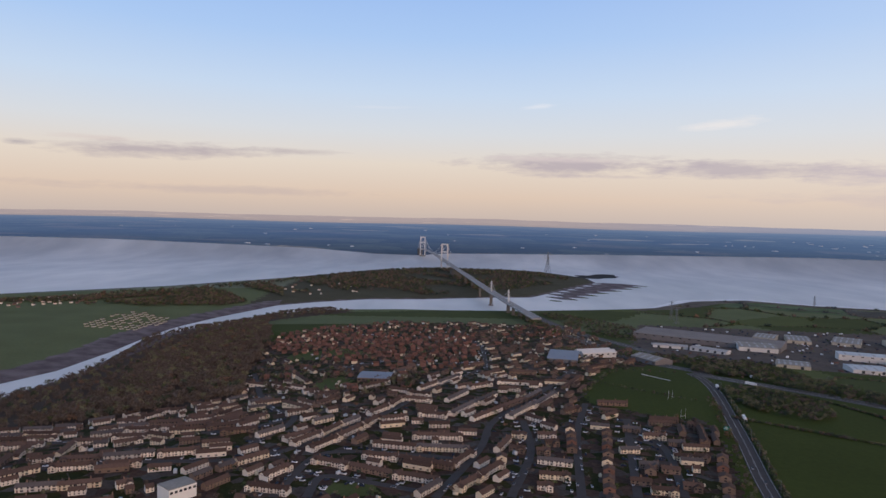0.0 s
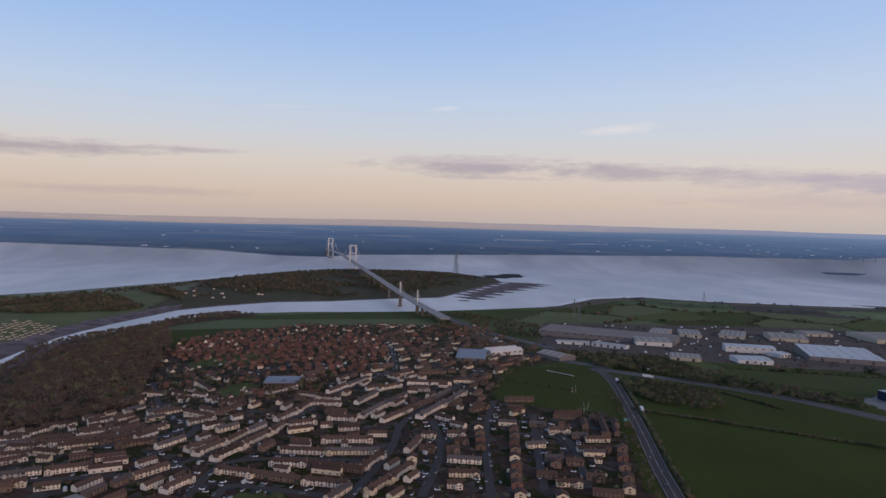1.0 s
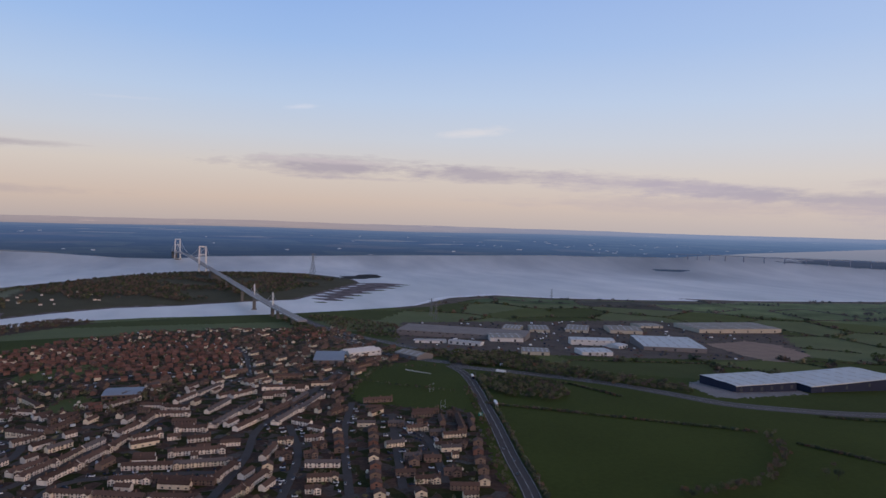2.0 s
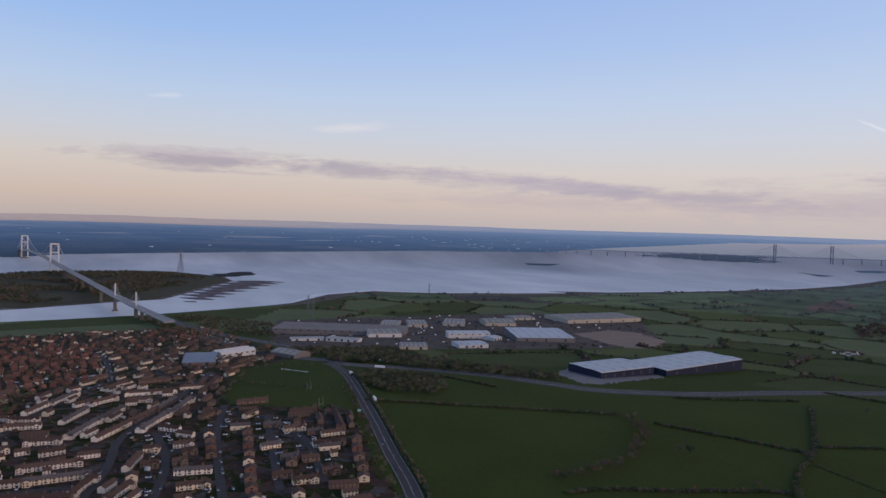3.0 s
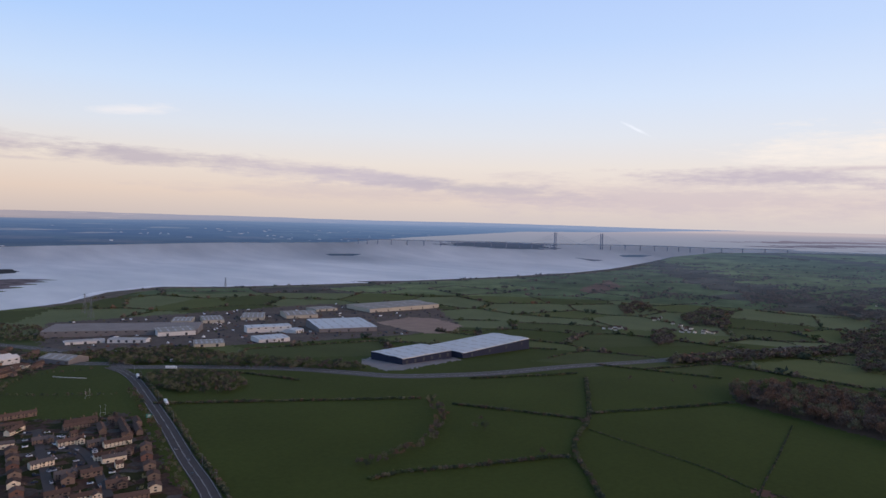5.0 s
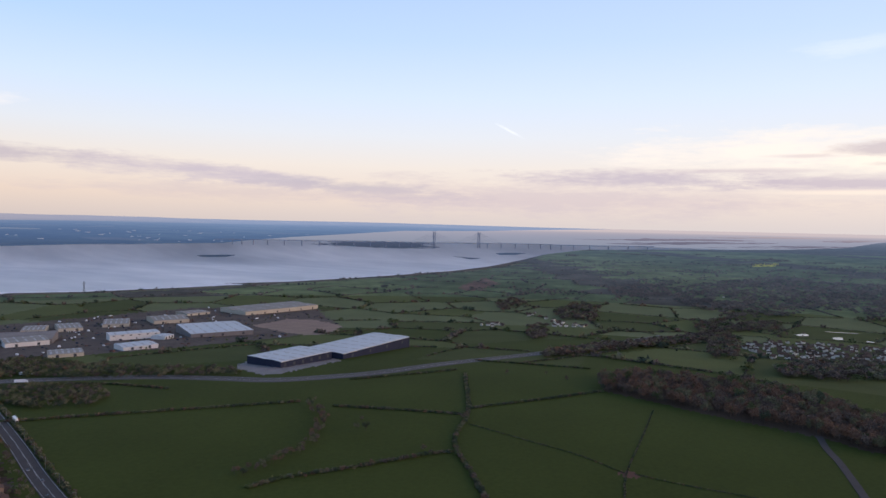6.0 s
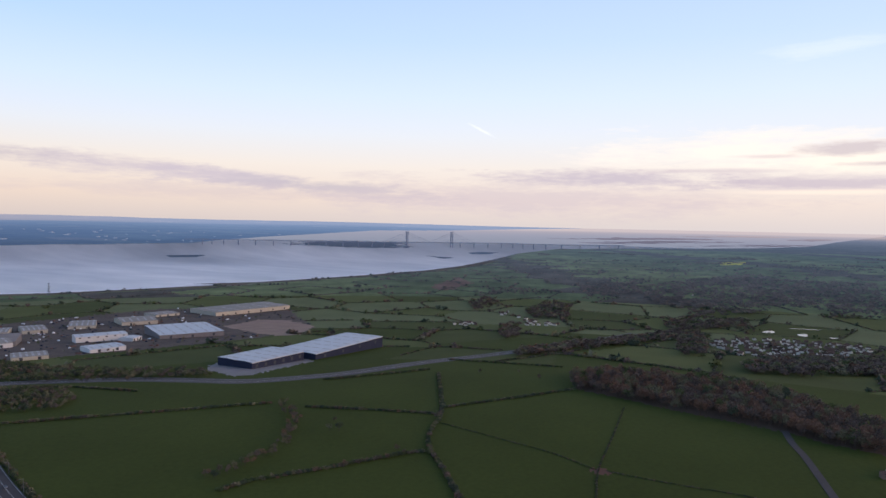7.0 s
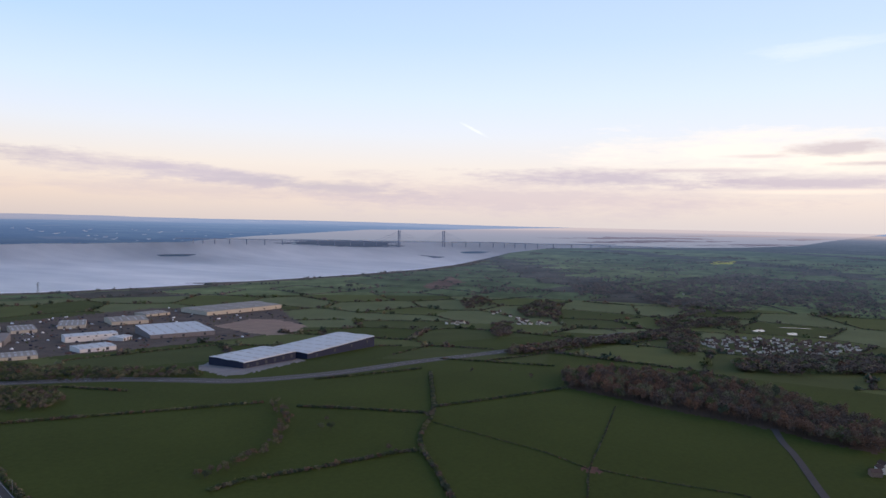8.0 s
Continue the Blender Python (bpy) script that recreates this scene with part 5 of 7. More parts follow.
for rows_ in ([(-396, 604, -377, 607), (-376, 607, -346, 611), (-345, 611, -335, 615), (-383, 585, -363, 589), (-360, 586, -336, 589), (-310, 611, -296, 618), (-295, 618, -271, 625), (-270, 625, -242, 631), (-237, 630, -212, 644), (-212, 646, -202, 662), (-306, 589, -282, 600), (-281, 600, -253, 605), (-251, 604, -235, 605), (-234, 603, -208, 614), (-208, 618, -182, 640), (-234, 582, -206, 591), (-203, 588, -178, 602), (-178, 604, -160, 628), (-278, 571, -251, 576), (-306, 561, -280, 566), (-365, 557, -334, 566), (-184, 564, -155, 574), (-149, 555, -132, 579)],
              [(-264, 547, -247, 558), (-280, 496, -253, 503), (-248, 499, -225, 506), (-224, 505, -215, 508), (-213, 506, -183, 516), (-308, 503, -292, 509), (-300, 458, -283, 476), (-276, 473, -245, 480), (-240, 479, -216, 487), (-249, 440, -227, 448), (-274, 435, -252, 441), (-213, 444, -205, 450), (-168, 462, -160, 476), (-156, 479, -148, 491), (-146, 494, -130, 512), (-129, 449, -98, 442), (-120, 466, -107, 488), (-116, 537, -98, 567), (-96, 567, -85, 591), (-84, 593, -71, 615), (-64, 628, -48, 656), (-47, 660, -36, 690)],
              [(-100, 525, -82, 556), (-82, 558, -65, 590), (-64, 593, -53, 618), (-50, 611, -29, 619), (-20, 736, -2, 767), (0, 770, 25, 810), (10, 686, 32, 728), (13, 635, 39, 680), (40, 682, 62, 718), (33, 619, 63, 660), (64, 663, 90, 697), (92, 702, 113, 738), (68, 631, 96, 675), (97, 677, 127, 727), (-22, 565, 21, 564), (-52, 542, -19, 536), (-17, 536, 25, 534), (-58, 515, -31, 511), (-30, 510, 11, 494), (-95, 503, -66, 491), (-65, 491, -34, 477), (-32, 477, 1, 466)],
              [(-10, 444, 3, 464), (12, 499, 29, 528), (16, 455, 31, 476), (32, 478, 50, 505), (68, 746, 89, 743), (67, 782, 119, 777), (124, 791, 154, 789), (-42, 688, -7, 682), (-19, 632, 7, 626), (-8, 596, 10, 598), (50, 536, 62, 565), (-85, 734, -57, 767), (-120, 658, -103, 693), (143, 762, 175, 827), (198, 900, 236, 932), (33, 748, 60, 769), (-55, 836, -31, 859), (-157, 672, -127, 653), (-186, 686, -166, 700), (-226, 722, -211, 743), (-96, 611, -109, 598), (-140, 626, -122, 641)],
              [(164, 692, 194, 691), (200, 633, 226, 632), (164, 600, 181, 596), (178, 580, 197, 579), (193, 563, 209, 562), (153, 509, 169, 507), (168, 500, 181, 497), (149, 541, 163, 542), (188, 529, 202, 527), (204, 531, 213, 525), (173, 469, 186, 465), (139, 475, 151, 473), (149, 459, 165, 457), (85, 575, 102, 574), (89, 555, 101, 556), (79, 534, 90, 534), (78, 513, 101, 507), (74, 483, 96, 480), (69, 462, 81, 461), (63, 575, 75, 572), (57, 539, 70, 536), (82, 632, 95, 619), (122, 650, 140, 667)],
              [(-283, 549, -273, 553), (-248, 573, -228, 567), (-296, 526, -299, 551), (-326, 498, -330, 520), (-330, 522, -334, 548), (-415, 634, -401, 639), (-393, 632, -368, 638), (-364, 638, -344, 643), (-342, 659, -326, 672), (-309, 645, -291, 646), (-292, 664, -281, 684), (-276, 687, -261, 695), (-245, 682, -230, 695), (-125, 547, -104, 572), (-195, 698, -178, 712), (-129, 704, -107, 718), (-198, 792, -173, 780), (-230, 811, -209, 805), (-183, 842, -156, 796), (50, 821, 80, 848), (87, 849, 122, 847), (-34, 713, -10, 705), (236, 615, 224, 566)]):
    for r in rows_:
        place_row(*r)


def clear(x, y, gap):
    return all(math.hypot(x - a, y - b) > c + gap for a, b, c in TAKEN) and min(float(away(s, np.array([x]), np.array([y]))[0]) for s in STREETS) > 6


def put_house(proto, x, y, yaw_rad, size):
    m = hand(x, y, ground_at(x, y), yaw_rad)
    if proto.get("used"):
        copy_thing(proto, m)
    else:
        proto.matrix_basis = m
        proto["used"] = 1
    TAKEN.append((x, y, size))


SEMI = [house(7.8, 8.2, M_BRICK, M_TILE, "brown brick semi with a brown tiled gable roof", "semis of the estate", 4, name="semi_detached_house"),
        house(7.8, 8.2, M_REDBRICK, M_TILE, "red brick semi with a brown tiled roof", "semis of the estate", 4, name="semi_detached_house"),
        house(8.0, 8.0, M_CREAM, M_TILE, "buff rendered semi with a brown tiled roof", "semis of the estate", 4, name="semi_detached_house")]
for pts, step in (([(118, 596), (106, 528)], 18.0), ([(147, 588), (116, 441)], 18.5), ([(55, 558), (44, 485)], 20.0), ([(73, 480), (64, 448)], 20.0), ([(169, 540), (145, 436)], 21.0), ([(225, 530), (194, 437)], 22.0)):
    (ax, ay), (bx, by) = pts
    L = math.hypot(bx - ax, by - ay)
    along = math.atan2(by - ay, bx - ax)
    for i in range(int(L / step) + 1):
        f = i * step / L
        x, y = ax + (bx - ax) * f + rng.uniform(-1, 1), ay + (by - ay) * f
        if all(math.hypot(x - a, y - b) > c + 4.5 for a, b, c in TAKEN):
            put_house(SEMI[rng.choice((0, 0, 1, 2))], x, y, along + math.pi + rng.uniform(-0.05, 0.05), 5)

RED = [house(7.2, 5.8, M_REDBRICK, M_REDTILE, "red brick house with an orange-red tiled roof", "red brick estate", 0, name="brick_house"),
       house(6.6, 5.6, M_REDBRICK, M_REDTILE, "small red brick house with a red tiled roof", "red brick estate", 0, name="brick_house"),
       house(7.8, 5.8, M_REDBRICK, M_TILE, "red brick house with a dark brown roof", "red brick estate", 0, name="brick_house"),
       house(7.4, 5.8, M_CREAM, M_REDTILE, "cream house with a red tiled roof", "red brick estate", 0, name="brick_house")]
ESTATE = ([(-286, 1100), (-293, 1247), (-215, 1425), (-80, 1564), (25, 1536), (73, 1345), (48, 941), (15, 846), (-56, 856), (-137, 913), (-222, 1018)],
          [(-214, 723), (-238, 837), (-245, 944), (-167, 910), (-96, 824), (-120, 799), (-161, 806), (-158, 727)], [(96, 1134), (101, 1265), (179, 1530), (241, 1604), (260, 1409), (217, 1263), (152, 1202)],
          [(-134, 730), (-88, 763), (-54, 828), (-13, 826), (-36, 740), (-80, 696)])
ecount = 0
for poly in ESTATE:
    px_, py_ = [p[0] for p in poly], [p[1] for p in poly]
    ox, oy = min(px_), min(py_)
    rowi = 0
    y = oy
    while y < max(py_):
        x = ox + rng.uniform(0, 8)
        while x < max(px_):
            jx, jy = x + rng.uniform(-3, 3), y + 9 * math.sin(x * 0.035 + rowi) + rng.uniform(-2, 2)
            if inside(poly, jx, jy) and rng.random() < 0.86 and clear(jx, jy, 4) and ecount < 255:
                put_house(RED[rng.choice((0, 0, 0, 0, 1, 1, 1, 2, 2, 3))], jx, jy, 0.035 * 9 * math.cos(x * 0.035 + rowi) + rng.choice((0, 0, math.pi / 2)) + rng.uniform(-0.2, 0.2), 5)
                ecount += 1
            x += rng.uniform(13, 18)
        y += 23
        rowi += 1

# infill: short terraces that follow the bearing of their neighbours
fr = random.Random(29)
filled = 0
for tries in range(9000):
    if filled >= 125:
        break
    x, y = fr.uniform(-520, 330), fr.uniform(330, 1150)
    if not inside(TOWN, x, y) or inside(PITCH, x, y):
        continue
    bearing = min(ROWS, key=lambda q: (q[0] - x) ** 2 + (q[1] - y) ** 2)[2]
    n = fr.choice((2, 3, 3, 4))
    L = n * UNIT
    ux, uy = math.cos(bearing) * L / 2, math.sin(bearing) * L / 2
    if all(math.hypot(x + f * ux - a, y + f * uy - b) > c + 4.0 for f in (-1, 0, 1) for a, b, c in TAKEN) and min(float(away(s, np.array([x]), np.array([y]))[0]) for s in STREETS) > 8:
        place_row(x - ux, y - uy, x + ux, y + uy, True)
        filled += 1

# a few more houses: the village by the far wood, the hamlet, the camp and the park homes over the river
VILLAGE = [house(8.5, 6, M_RENDER, M_TILE, "pale village house with a dark tiled roof", "houses of the village", 0, name="village_house"),
           house(8, 6, M_BRICK, M_TILE, "dark brick village house with a dark tiled roof", "houses of the village", 0, name="village_house")]
for poly, n, seed in (([(1427, 233), (1587, 225), (1655, 120), (1674, 35), (1677, -52), (1512, -48), (1349, 27), (1246, 106), (1243, 158)], 190, 3), ([(1683, 767), (1615, 688), (1567, 593), (1477, 643)], 22, 4), ([(1409, 820), (1469, 799), (1433, 740), (1346, 769)], 9, 11), ([(1728, 849), (1772, 817), (1730, 792), (1674, 817)], 6, 12), ([(597, -24), (636, -39), (599, -37)], 4, 6), ([(2577, 500), (2614, 457), (2736, 500)], 2, 7), ([(-1117, 1707), (-1023, 1693), (-980, 1769), (-954, 1928), (-1022, 2029), (-1154, 1911), (-1207, 1845)], 34, 8), ([(-547, 2318), (-523, 2580), (-301, 2527), (-266, 2242), (-429, 2121)], 14, 9)):
    r = random.Random(seed)
    px_, py_ = [p[0] for p in poly], [p[1] for p in poly]
    made, tries = 0, 0
    while made < n and tries < 3000:
        tries += 1
        x, y = r.uniform(min(px_), max(px_)), r.uniform(min(py_), max(py_))
        if inside(poly, x, y) and all(math.hypot(x - a, y - b) > c + 6 for a, b, c in TAKEN):
            put_house(VILLAGE[r.choice((0, 0, 1))], x, y, r.choice((0.3, 1.87)) + r.uniform(-0.3, 0.3), 5)
            made += 1
park_home = thing("park_home", "cream park home with a low grey-brown roof", "park home", group="park homes by the river")
bm = bmesh.new()
gable(bm, 0, 0, 10, 4, -2, 2.2, 3.0)
part("wall", bm, M_CLADBEIGE, park_home)
bm = bmesh.new()
slab_roof(bm, 0, 0, 10, 4, 2.2, 3.0, 0.2, 0.12)
part("roof", bm, M_SLATE, park_home)
poly = [(-780, 1458), (-798, 1572), (-779, 1704), (-655, 1636), (-638, 1536), (-663, 1438)]
ax_, ay_ = min(p[0] for p in poly), min(p[1] for p in poly)
first = True
for i in range(26):
    for j in range(22):
        x, y = ax_ + i * 15, ay_ + j * 24
        if inside(poly, x, y) and rng.random() < 0.75:
            m = hand(x, y, ground_at(x, y), 1.25 + 0.1 * math.sin(i))
            if first:
                park_home.matrix_basis = m
                first = False
            else:
                copy_thing(park_home, m)


# ---- trees ----
def leaf_cloud(r, lobes, n, size):
    """Leaf clumps: n ragged triangles spread through a few lobes (centre, radii)."""
    v = []
    for i in range(n):
        c, rad = lobes[r.integers(len(lobes))]
        d = r.normal(size=3)
        d /= np.linalg.norm(d)
        p = np.array(c) + d * np.array(rad) * r.uniform(0.55, 1.05)
        a, b = r.normal(size=3), r.normal(size=3)
        a /= np.linalg.norm(a)
        b -= a * a.dot(b)
        b /= np.linalg.norm(b)
        s = size * r.uniform(0.6, 1.4)
        v += [p + a * s, p - a * 0.6 * s + b * 0.8 * s, p - a * 0.5 * s - b * 0.9 * s]
    return np.array(v), np.arange(3 * n).reshape(n, 3)


def stem(r, h, w, limbs):
    """A tapered trunk and limbs as triangles."""
    v, f = [], []

    def cone(a, b, w0, w1):
        a, b = np.array(a, float), np.array(b, float)
        d = (b - a) / np.linalg.norm(b - a)
        s = np.cross(d, (0.3, 0.9, 0.1))
        s /= np.linalg.norm(s)
        t = np.cross(d, s)
        k = len(v)
        for p, ww in ((a, w0), (b, w1)):
            for i in range(4):
                v.append(p + ww * (s * math.cos(i * 1.571) + t * math.sin(i * 1.571)))
        for i in range(4):
            j = (i + 1) % 4
            f.extend(((k + i, k + j, k + 4 + j), (k + i, k + 4 + j, k + 4 + i)))

    cone((0, 0, -0.5), (0, 0, h * 0.6), w, w * 0.45)
    for i in range(limbs):
        a = 6.283 * i / limbs + r.uniform(-0.4, 0.4)
        z0 = h * r.uniform(0.25, 0.5)
        cone((0, 0, z0), (math.cos(a) * h * 0.3, math.sin(a) * h * 0.3, h * r.uniform(0.6, 0.85)), w * 0.4, w * 0.1)
    return np.array(v), np.array(f)


def tree_proto(seed, h, spread, n, size):
    r = np.random.default_rng(seed)
    sv, sf = stem(r, h, h * 0.022, 4)
    lobes = [((0, 0, h * 0.68), (spread * 0.6, spread * 0.6, h * 0.3))]
    for i in range(6):
        a = r.uniform(0, 6.283)
        q = r.uniform(0.35, 0.75) * spread
        lobes.append(((math.cos(a) * q, math.sin(a) * q, h * r.uniform(0.42, 0.8)), (spread * 0.42, spread * 0.42, h * 0.17)))
    lv, lf = leaf_cloud(r, lobes, n, size)
    return sv, sf, lv, lf


NEAR_TREES = [tree_proto(s, 1.0, 0.42, 260, 0.045) for s in (1, 2, 3, 4)]
FAR_TREES = [tree_proto(s, 1.0, 0.46, 130, 0.07) for s in (5, 6, 7, 8)]
COPSE_TREES = [tree_proto(s, 1.0, 0.48, 55, 0.12) for s in (13, 14, 15, 16)]
SHRUBS = [tree_proto(s, 1.0, 0.5, 40, 0.14) for s in (9, 10, 11, 12)]


def bush_proto(seed, n, size):
    r = np.random.default_rng(seed)
    lv, lf = leaf_cloud(r, [((0, 0, 0.45), (0.75, 0.75, 0.5)), ((0.5, 0.1, 0.4), (0.5, 0.5, 0.4)), ((-0.45, -0.1, 0.42), (0.5, 0.5, 0.4))], n, size)
    return np.zeros((0, 3)), np.zeros((0, 3), int), lv, lf


BUSHES = [bush_proto(s, 46, 0.24) for s in (21, 22, 23)]
FAR_BUSHES = [bush_proto(s, 18, 0.40) for s in (24, 25, 26)]
HAZE_LEAVES = [M_HAZELEAF[k] for k in (2, 0, 0, 1, 2, 0)]
LEAVES = [M_BARK, M_TWIG, M_OLIVE, M_LEAF, M_EVER, M_RUST]


def plant(name, label, category, places, protos, mix, seed, kind="stuff", wide=1.0, leaves=None):
    """One mesh of many plants. places: x, y, height; mix: weights of the leaf materials after bark."""
    r = np.random.default_rng(seed)
    places = np.asarray(places, float)
    if not len(places):
        return None
    zs = terrain(places[:, 0], places[:, 1])
    vs, fs, ix, base = [], [], [], 0
    kinds = r.choice(len(mix), len(places), p=np.array(mix) / sum(mix)) + 1
    for (x, y, h), z, k in zip(places, zs, kinds):
        sv, sf, lv, lf = protos[r.integers(len(protos))]
        a = r.uniform(0, 6.283)
        c, s = math.cos(a), math.sin(a)
        rot = np.array(((c, s, 0), (-s, c, 0), (0, 0, 1))) * np.array((h * wide * r.uniform(0.85, 1.15),) * 2 + (h,))[None, :]
        for v, f, m in ((sv, sf, 0), (lv, lf, k)):
            if len(v):
                vs.append(v @ rot + (x, y, z))
                fs.append(f + base)
                ix.append(np.full(len(f), m))
                base += len(v)
    co = np.concatenate(vs)
    X, Y, Z = fold(co[:, 0], co[:, 1], co[:, 2])
    me = mesh_of(name, np.stack([X, Y, Z], 1), np.concatenate(fs), leaves or LEAVES, np.concatenate(ix))
    return tagged(new(name, me), label, category, kind=kind)


def fill(poly, n, lo, hi, seed, keep=None):
    r = np.random.default_rng(seed)
    p = np.asarray(poly, float)
    out = np.zeros((0, 3))
    while len(out) < n:
        x, y = r.uniform(p[:, 0].min(), p[:, 0].max(), 4000), r.uniform(p[:, 1].min(), p[:, 1].max(), 4000)
        ok = inside(poly, x, y)
        if keep is not None:
            ok &= keep(x, y)
        out = np.concatenate([out, np.stack([x, y, r.uniform(lo, hi, 4000)], 1)[ok]])
    return out[:n]


def along_line(pts, step, lo, hi, seed, jit=1.0):
    r = np.random.default_rng(seed)
    p = bend(pts, 20)
    s = np.concatenate([[0], np.cumsum(np.hypot(*np.diff(p, axis=0).T))])
    t = np.arange(0, s[-1], step)
    x, y = np.interp(t, s, p[:, 0]), np.interp(t, s, p[:, 1])
    return np.stack([x + r.uniform(-jit, jit, len(t)), y + r.uniform(-jit, jit, len(t)), r.uniform(lo, hi, len(t))], 1)


def dry(x, y):
    return signed(HOME, x, y) > 7


plant("riverside_wood", "dense bare brown woodland on the river bank", "woodland", fill(RIVER_WOOD, 1900, 9, 15, 31, dry), FAR_TREES, (8, 1.6, 0.2, 0.4, 0.3), 32)
plant("bank_wood", "brown leafless trees down to the river edge", "woodland", fill(BANK, 800, 7, 12, 35, lambda x, y: signed(HOME, x, y) > 4), FAR_TREES, (8, 1.6, 0.2, 0.4, 0.3), 36)
plant("bank_wood", "brown leafless trees between town and river", "woodland", fill(GAP, 420, 7, 12, 37, lambda x, y: (signed(HOME, x, y) > 4) & ~inside(TOWN, x, y)), FAR_TREES, (8, 1.6, 0.2, 0.4, 0.3), 38)
plant("farm_wood", "russet and brown leafless wood beside the fields", "woodland", fill(WEST_WOOD, 950, 7, 17, 33), NEAR_TREES, (5, 3, 0.8, 0.2, 6), 34)

# hedgerows between the near fields, each a hedge of its own
_d = np.gradient(LINK, axis=0)
_n = np.stack([_d[:, 1], -_d[:, 0]], 1) / np.hypot(_d[:, 0], _d[:, 1])[:, None]
_n *= np.sign(_n[:, :1])
ROADSIDE = [tuple(p) for p in (LINK + _n * 10)[14::6]]
HEDGES = ([(290, 659), (362, 604), (426, 554), (499, 500)], [(507, 460), (534, 400), (558, 340)], [(738, 445), (650, 389), (584, 347), (538, 324)], [(538, 324), (497, 308), (466, 287), (425, 248), (393, 218)],
          [(586, 344), (667, 302), (747, 267)], [(462, 286), (441, 302), (385, 330), (342, 355), (313, 362)], ROADSIDE,
          [(407, 791), (436, 739), (459, 660)], [(847, 494), (870, 408), (888, 335)], [(620, 533), (703, 492), (756, 470)], [(869, 431), (990, 402), (1164, 377)])
for k, pts in enumerate(HEDGES):
    plant("hedge", "dark overgrown hawthorn hedge between green pastures", "hedge", along_line(pts, 1.7, 1.8, 3.2, 40 + k, 0.9), BUSHES, (1, 1.5, 2, 3, 0.3), 60 + k, kind="")
THIN = ([(535, 318), (523, 247), (515, 202), (498, 159)], [(694, 193), (588, 173), (499, 157), (444, 141)], [(500, 151), (501, 113), (507, 56), (506, 45)])
for k, pts in enumerate(THIN):
    plant("hedge", "thin low trimmed hedge across a pasture", "hedge", along_line(pts, 1.3, 0.7, 1.2, 80 + k, 0.4), BUSHES, (1, 1, 1, 3, 0.2), 90 + k, kind="")

# belts of trees: along the motorway, the junction, the stream
plant("tree_belt", "scrubby belt of bare trees along the motorway", "trees", fill([(379, 1016), (486, 1012), (501, 850), (579, 685), (557, 658), (456, 762), (388, 882), (340, 912)], 800, 5, 10, 101), FAR_TREES, (2.5, 3, 2.5, 2.5, 0.12), 102)
plant("tree_belt", "scrub trees around the road junction", "trees", fill([(343, 809), (385, 801), (420, 736), (400, 673), (365, 651), (328, 683), (315, 730)], 420, 4, 8, 103), FAR_TREES, (2.5, 3, 2.5, 2.5, 0.12), 104)
plant("tree_belt", "winding line of bare russet trees along a stream", "trees", np.concatenate([along_line([(501, 489), (470, 441), (436, 412), (391, 388), (349, 385), (323, 385)], 3.2, 4, 8, 105, 5), along_line([(441, 302), (383, 328), (341, 353)], 9, 3, 6, 106, 4)]), NEAR_TREES, (4, 2, 1, 0.6, 2.5), 107)
plant("tree_belt", "trees and scrub between the works and the motorway", "trees", fill([(193, 1103), (344, 1084), (469, 1042), (503, 988), (446, 892), (368, 892), (349, 984), (274, 1039), (172, 1031)], 700, 4, 8, 108), COPSE_TREES, (2.5, 3, 2.5, 2.5, 0.12), 109)
plant("tree_belt", "scrub trees along the bridge approach", "trees", fill([(192, 1802), (324, 1863), (460, 1591), (368, 1272), (315, 1389), (231, 1389), (202, 1634)], 800, 4, 8, 110, lambda x, y: dry(x, y) & (away(APPROACH, x, y) > 22) & (away(MOTORWAY, x, y) > 20)), COPSE_TREES, (2.5, 3, 2.5, 2.5, 0.12), 111)
plant("tree_belt", "roadside trees between houses and trunk road", "trees", along_line([(297, 736), (263, 612), (234, 514), (206, 423)], 4, 3, 6.5, 112, 4), NEAR_TREES, (3, 3, 2, 1, 0.6), 113)
plant("tree_belt", "trees round the playing field", "trees", np.concatenate([along_line([(188, 808), (235, 758), (281, 722)], 4, 2.5, 5, 114, 2), along_line([(153, 722), (234, 889), (318, 894)], 6, 3, 6, 115, 3)]), NEAR_TREES, (2, 2, 2, 2, 0.3), 116)

# the wooded peninsula over the river, with clearings
def grove(x, y):
    return np.sin(x / 88 + 1.3 * np.sin(y / 120)) * np.sin(y / 105 + 1.1 * np.sin(x / 97)) > -0.4


plant("peninsula_wood", "dark mixed woodland on the low peninsula", "woodland", np.concatenate([
    fill([(-583, 2471), (-358, 3006), (-64, 3343), (329, 3366), (610, 3217), (527, 2899), (244, 2479), (-42, 2279), (-279, 2348), (-484, 2208)], 2500, 9, 15, 121, grove),
    fill([(-1194, 1826), (-1004, 1962), (-854, 2119), (-593, 2513), (-500, 2122), (-602, 1887), (-781, 1790), (-890, 1828), (-996, 1747), (-1094, 1673)], 2300, 7, 13, 122, grove)]), COPSE_TREES, (4, 1, 0.8, 3.5, 0.4), 123)

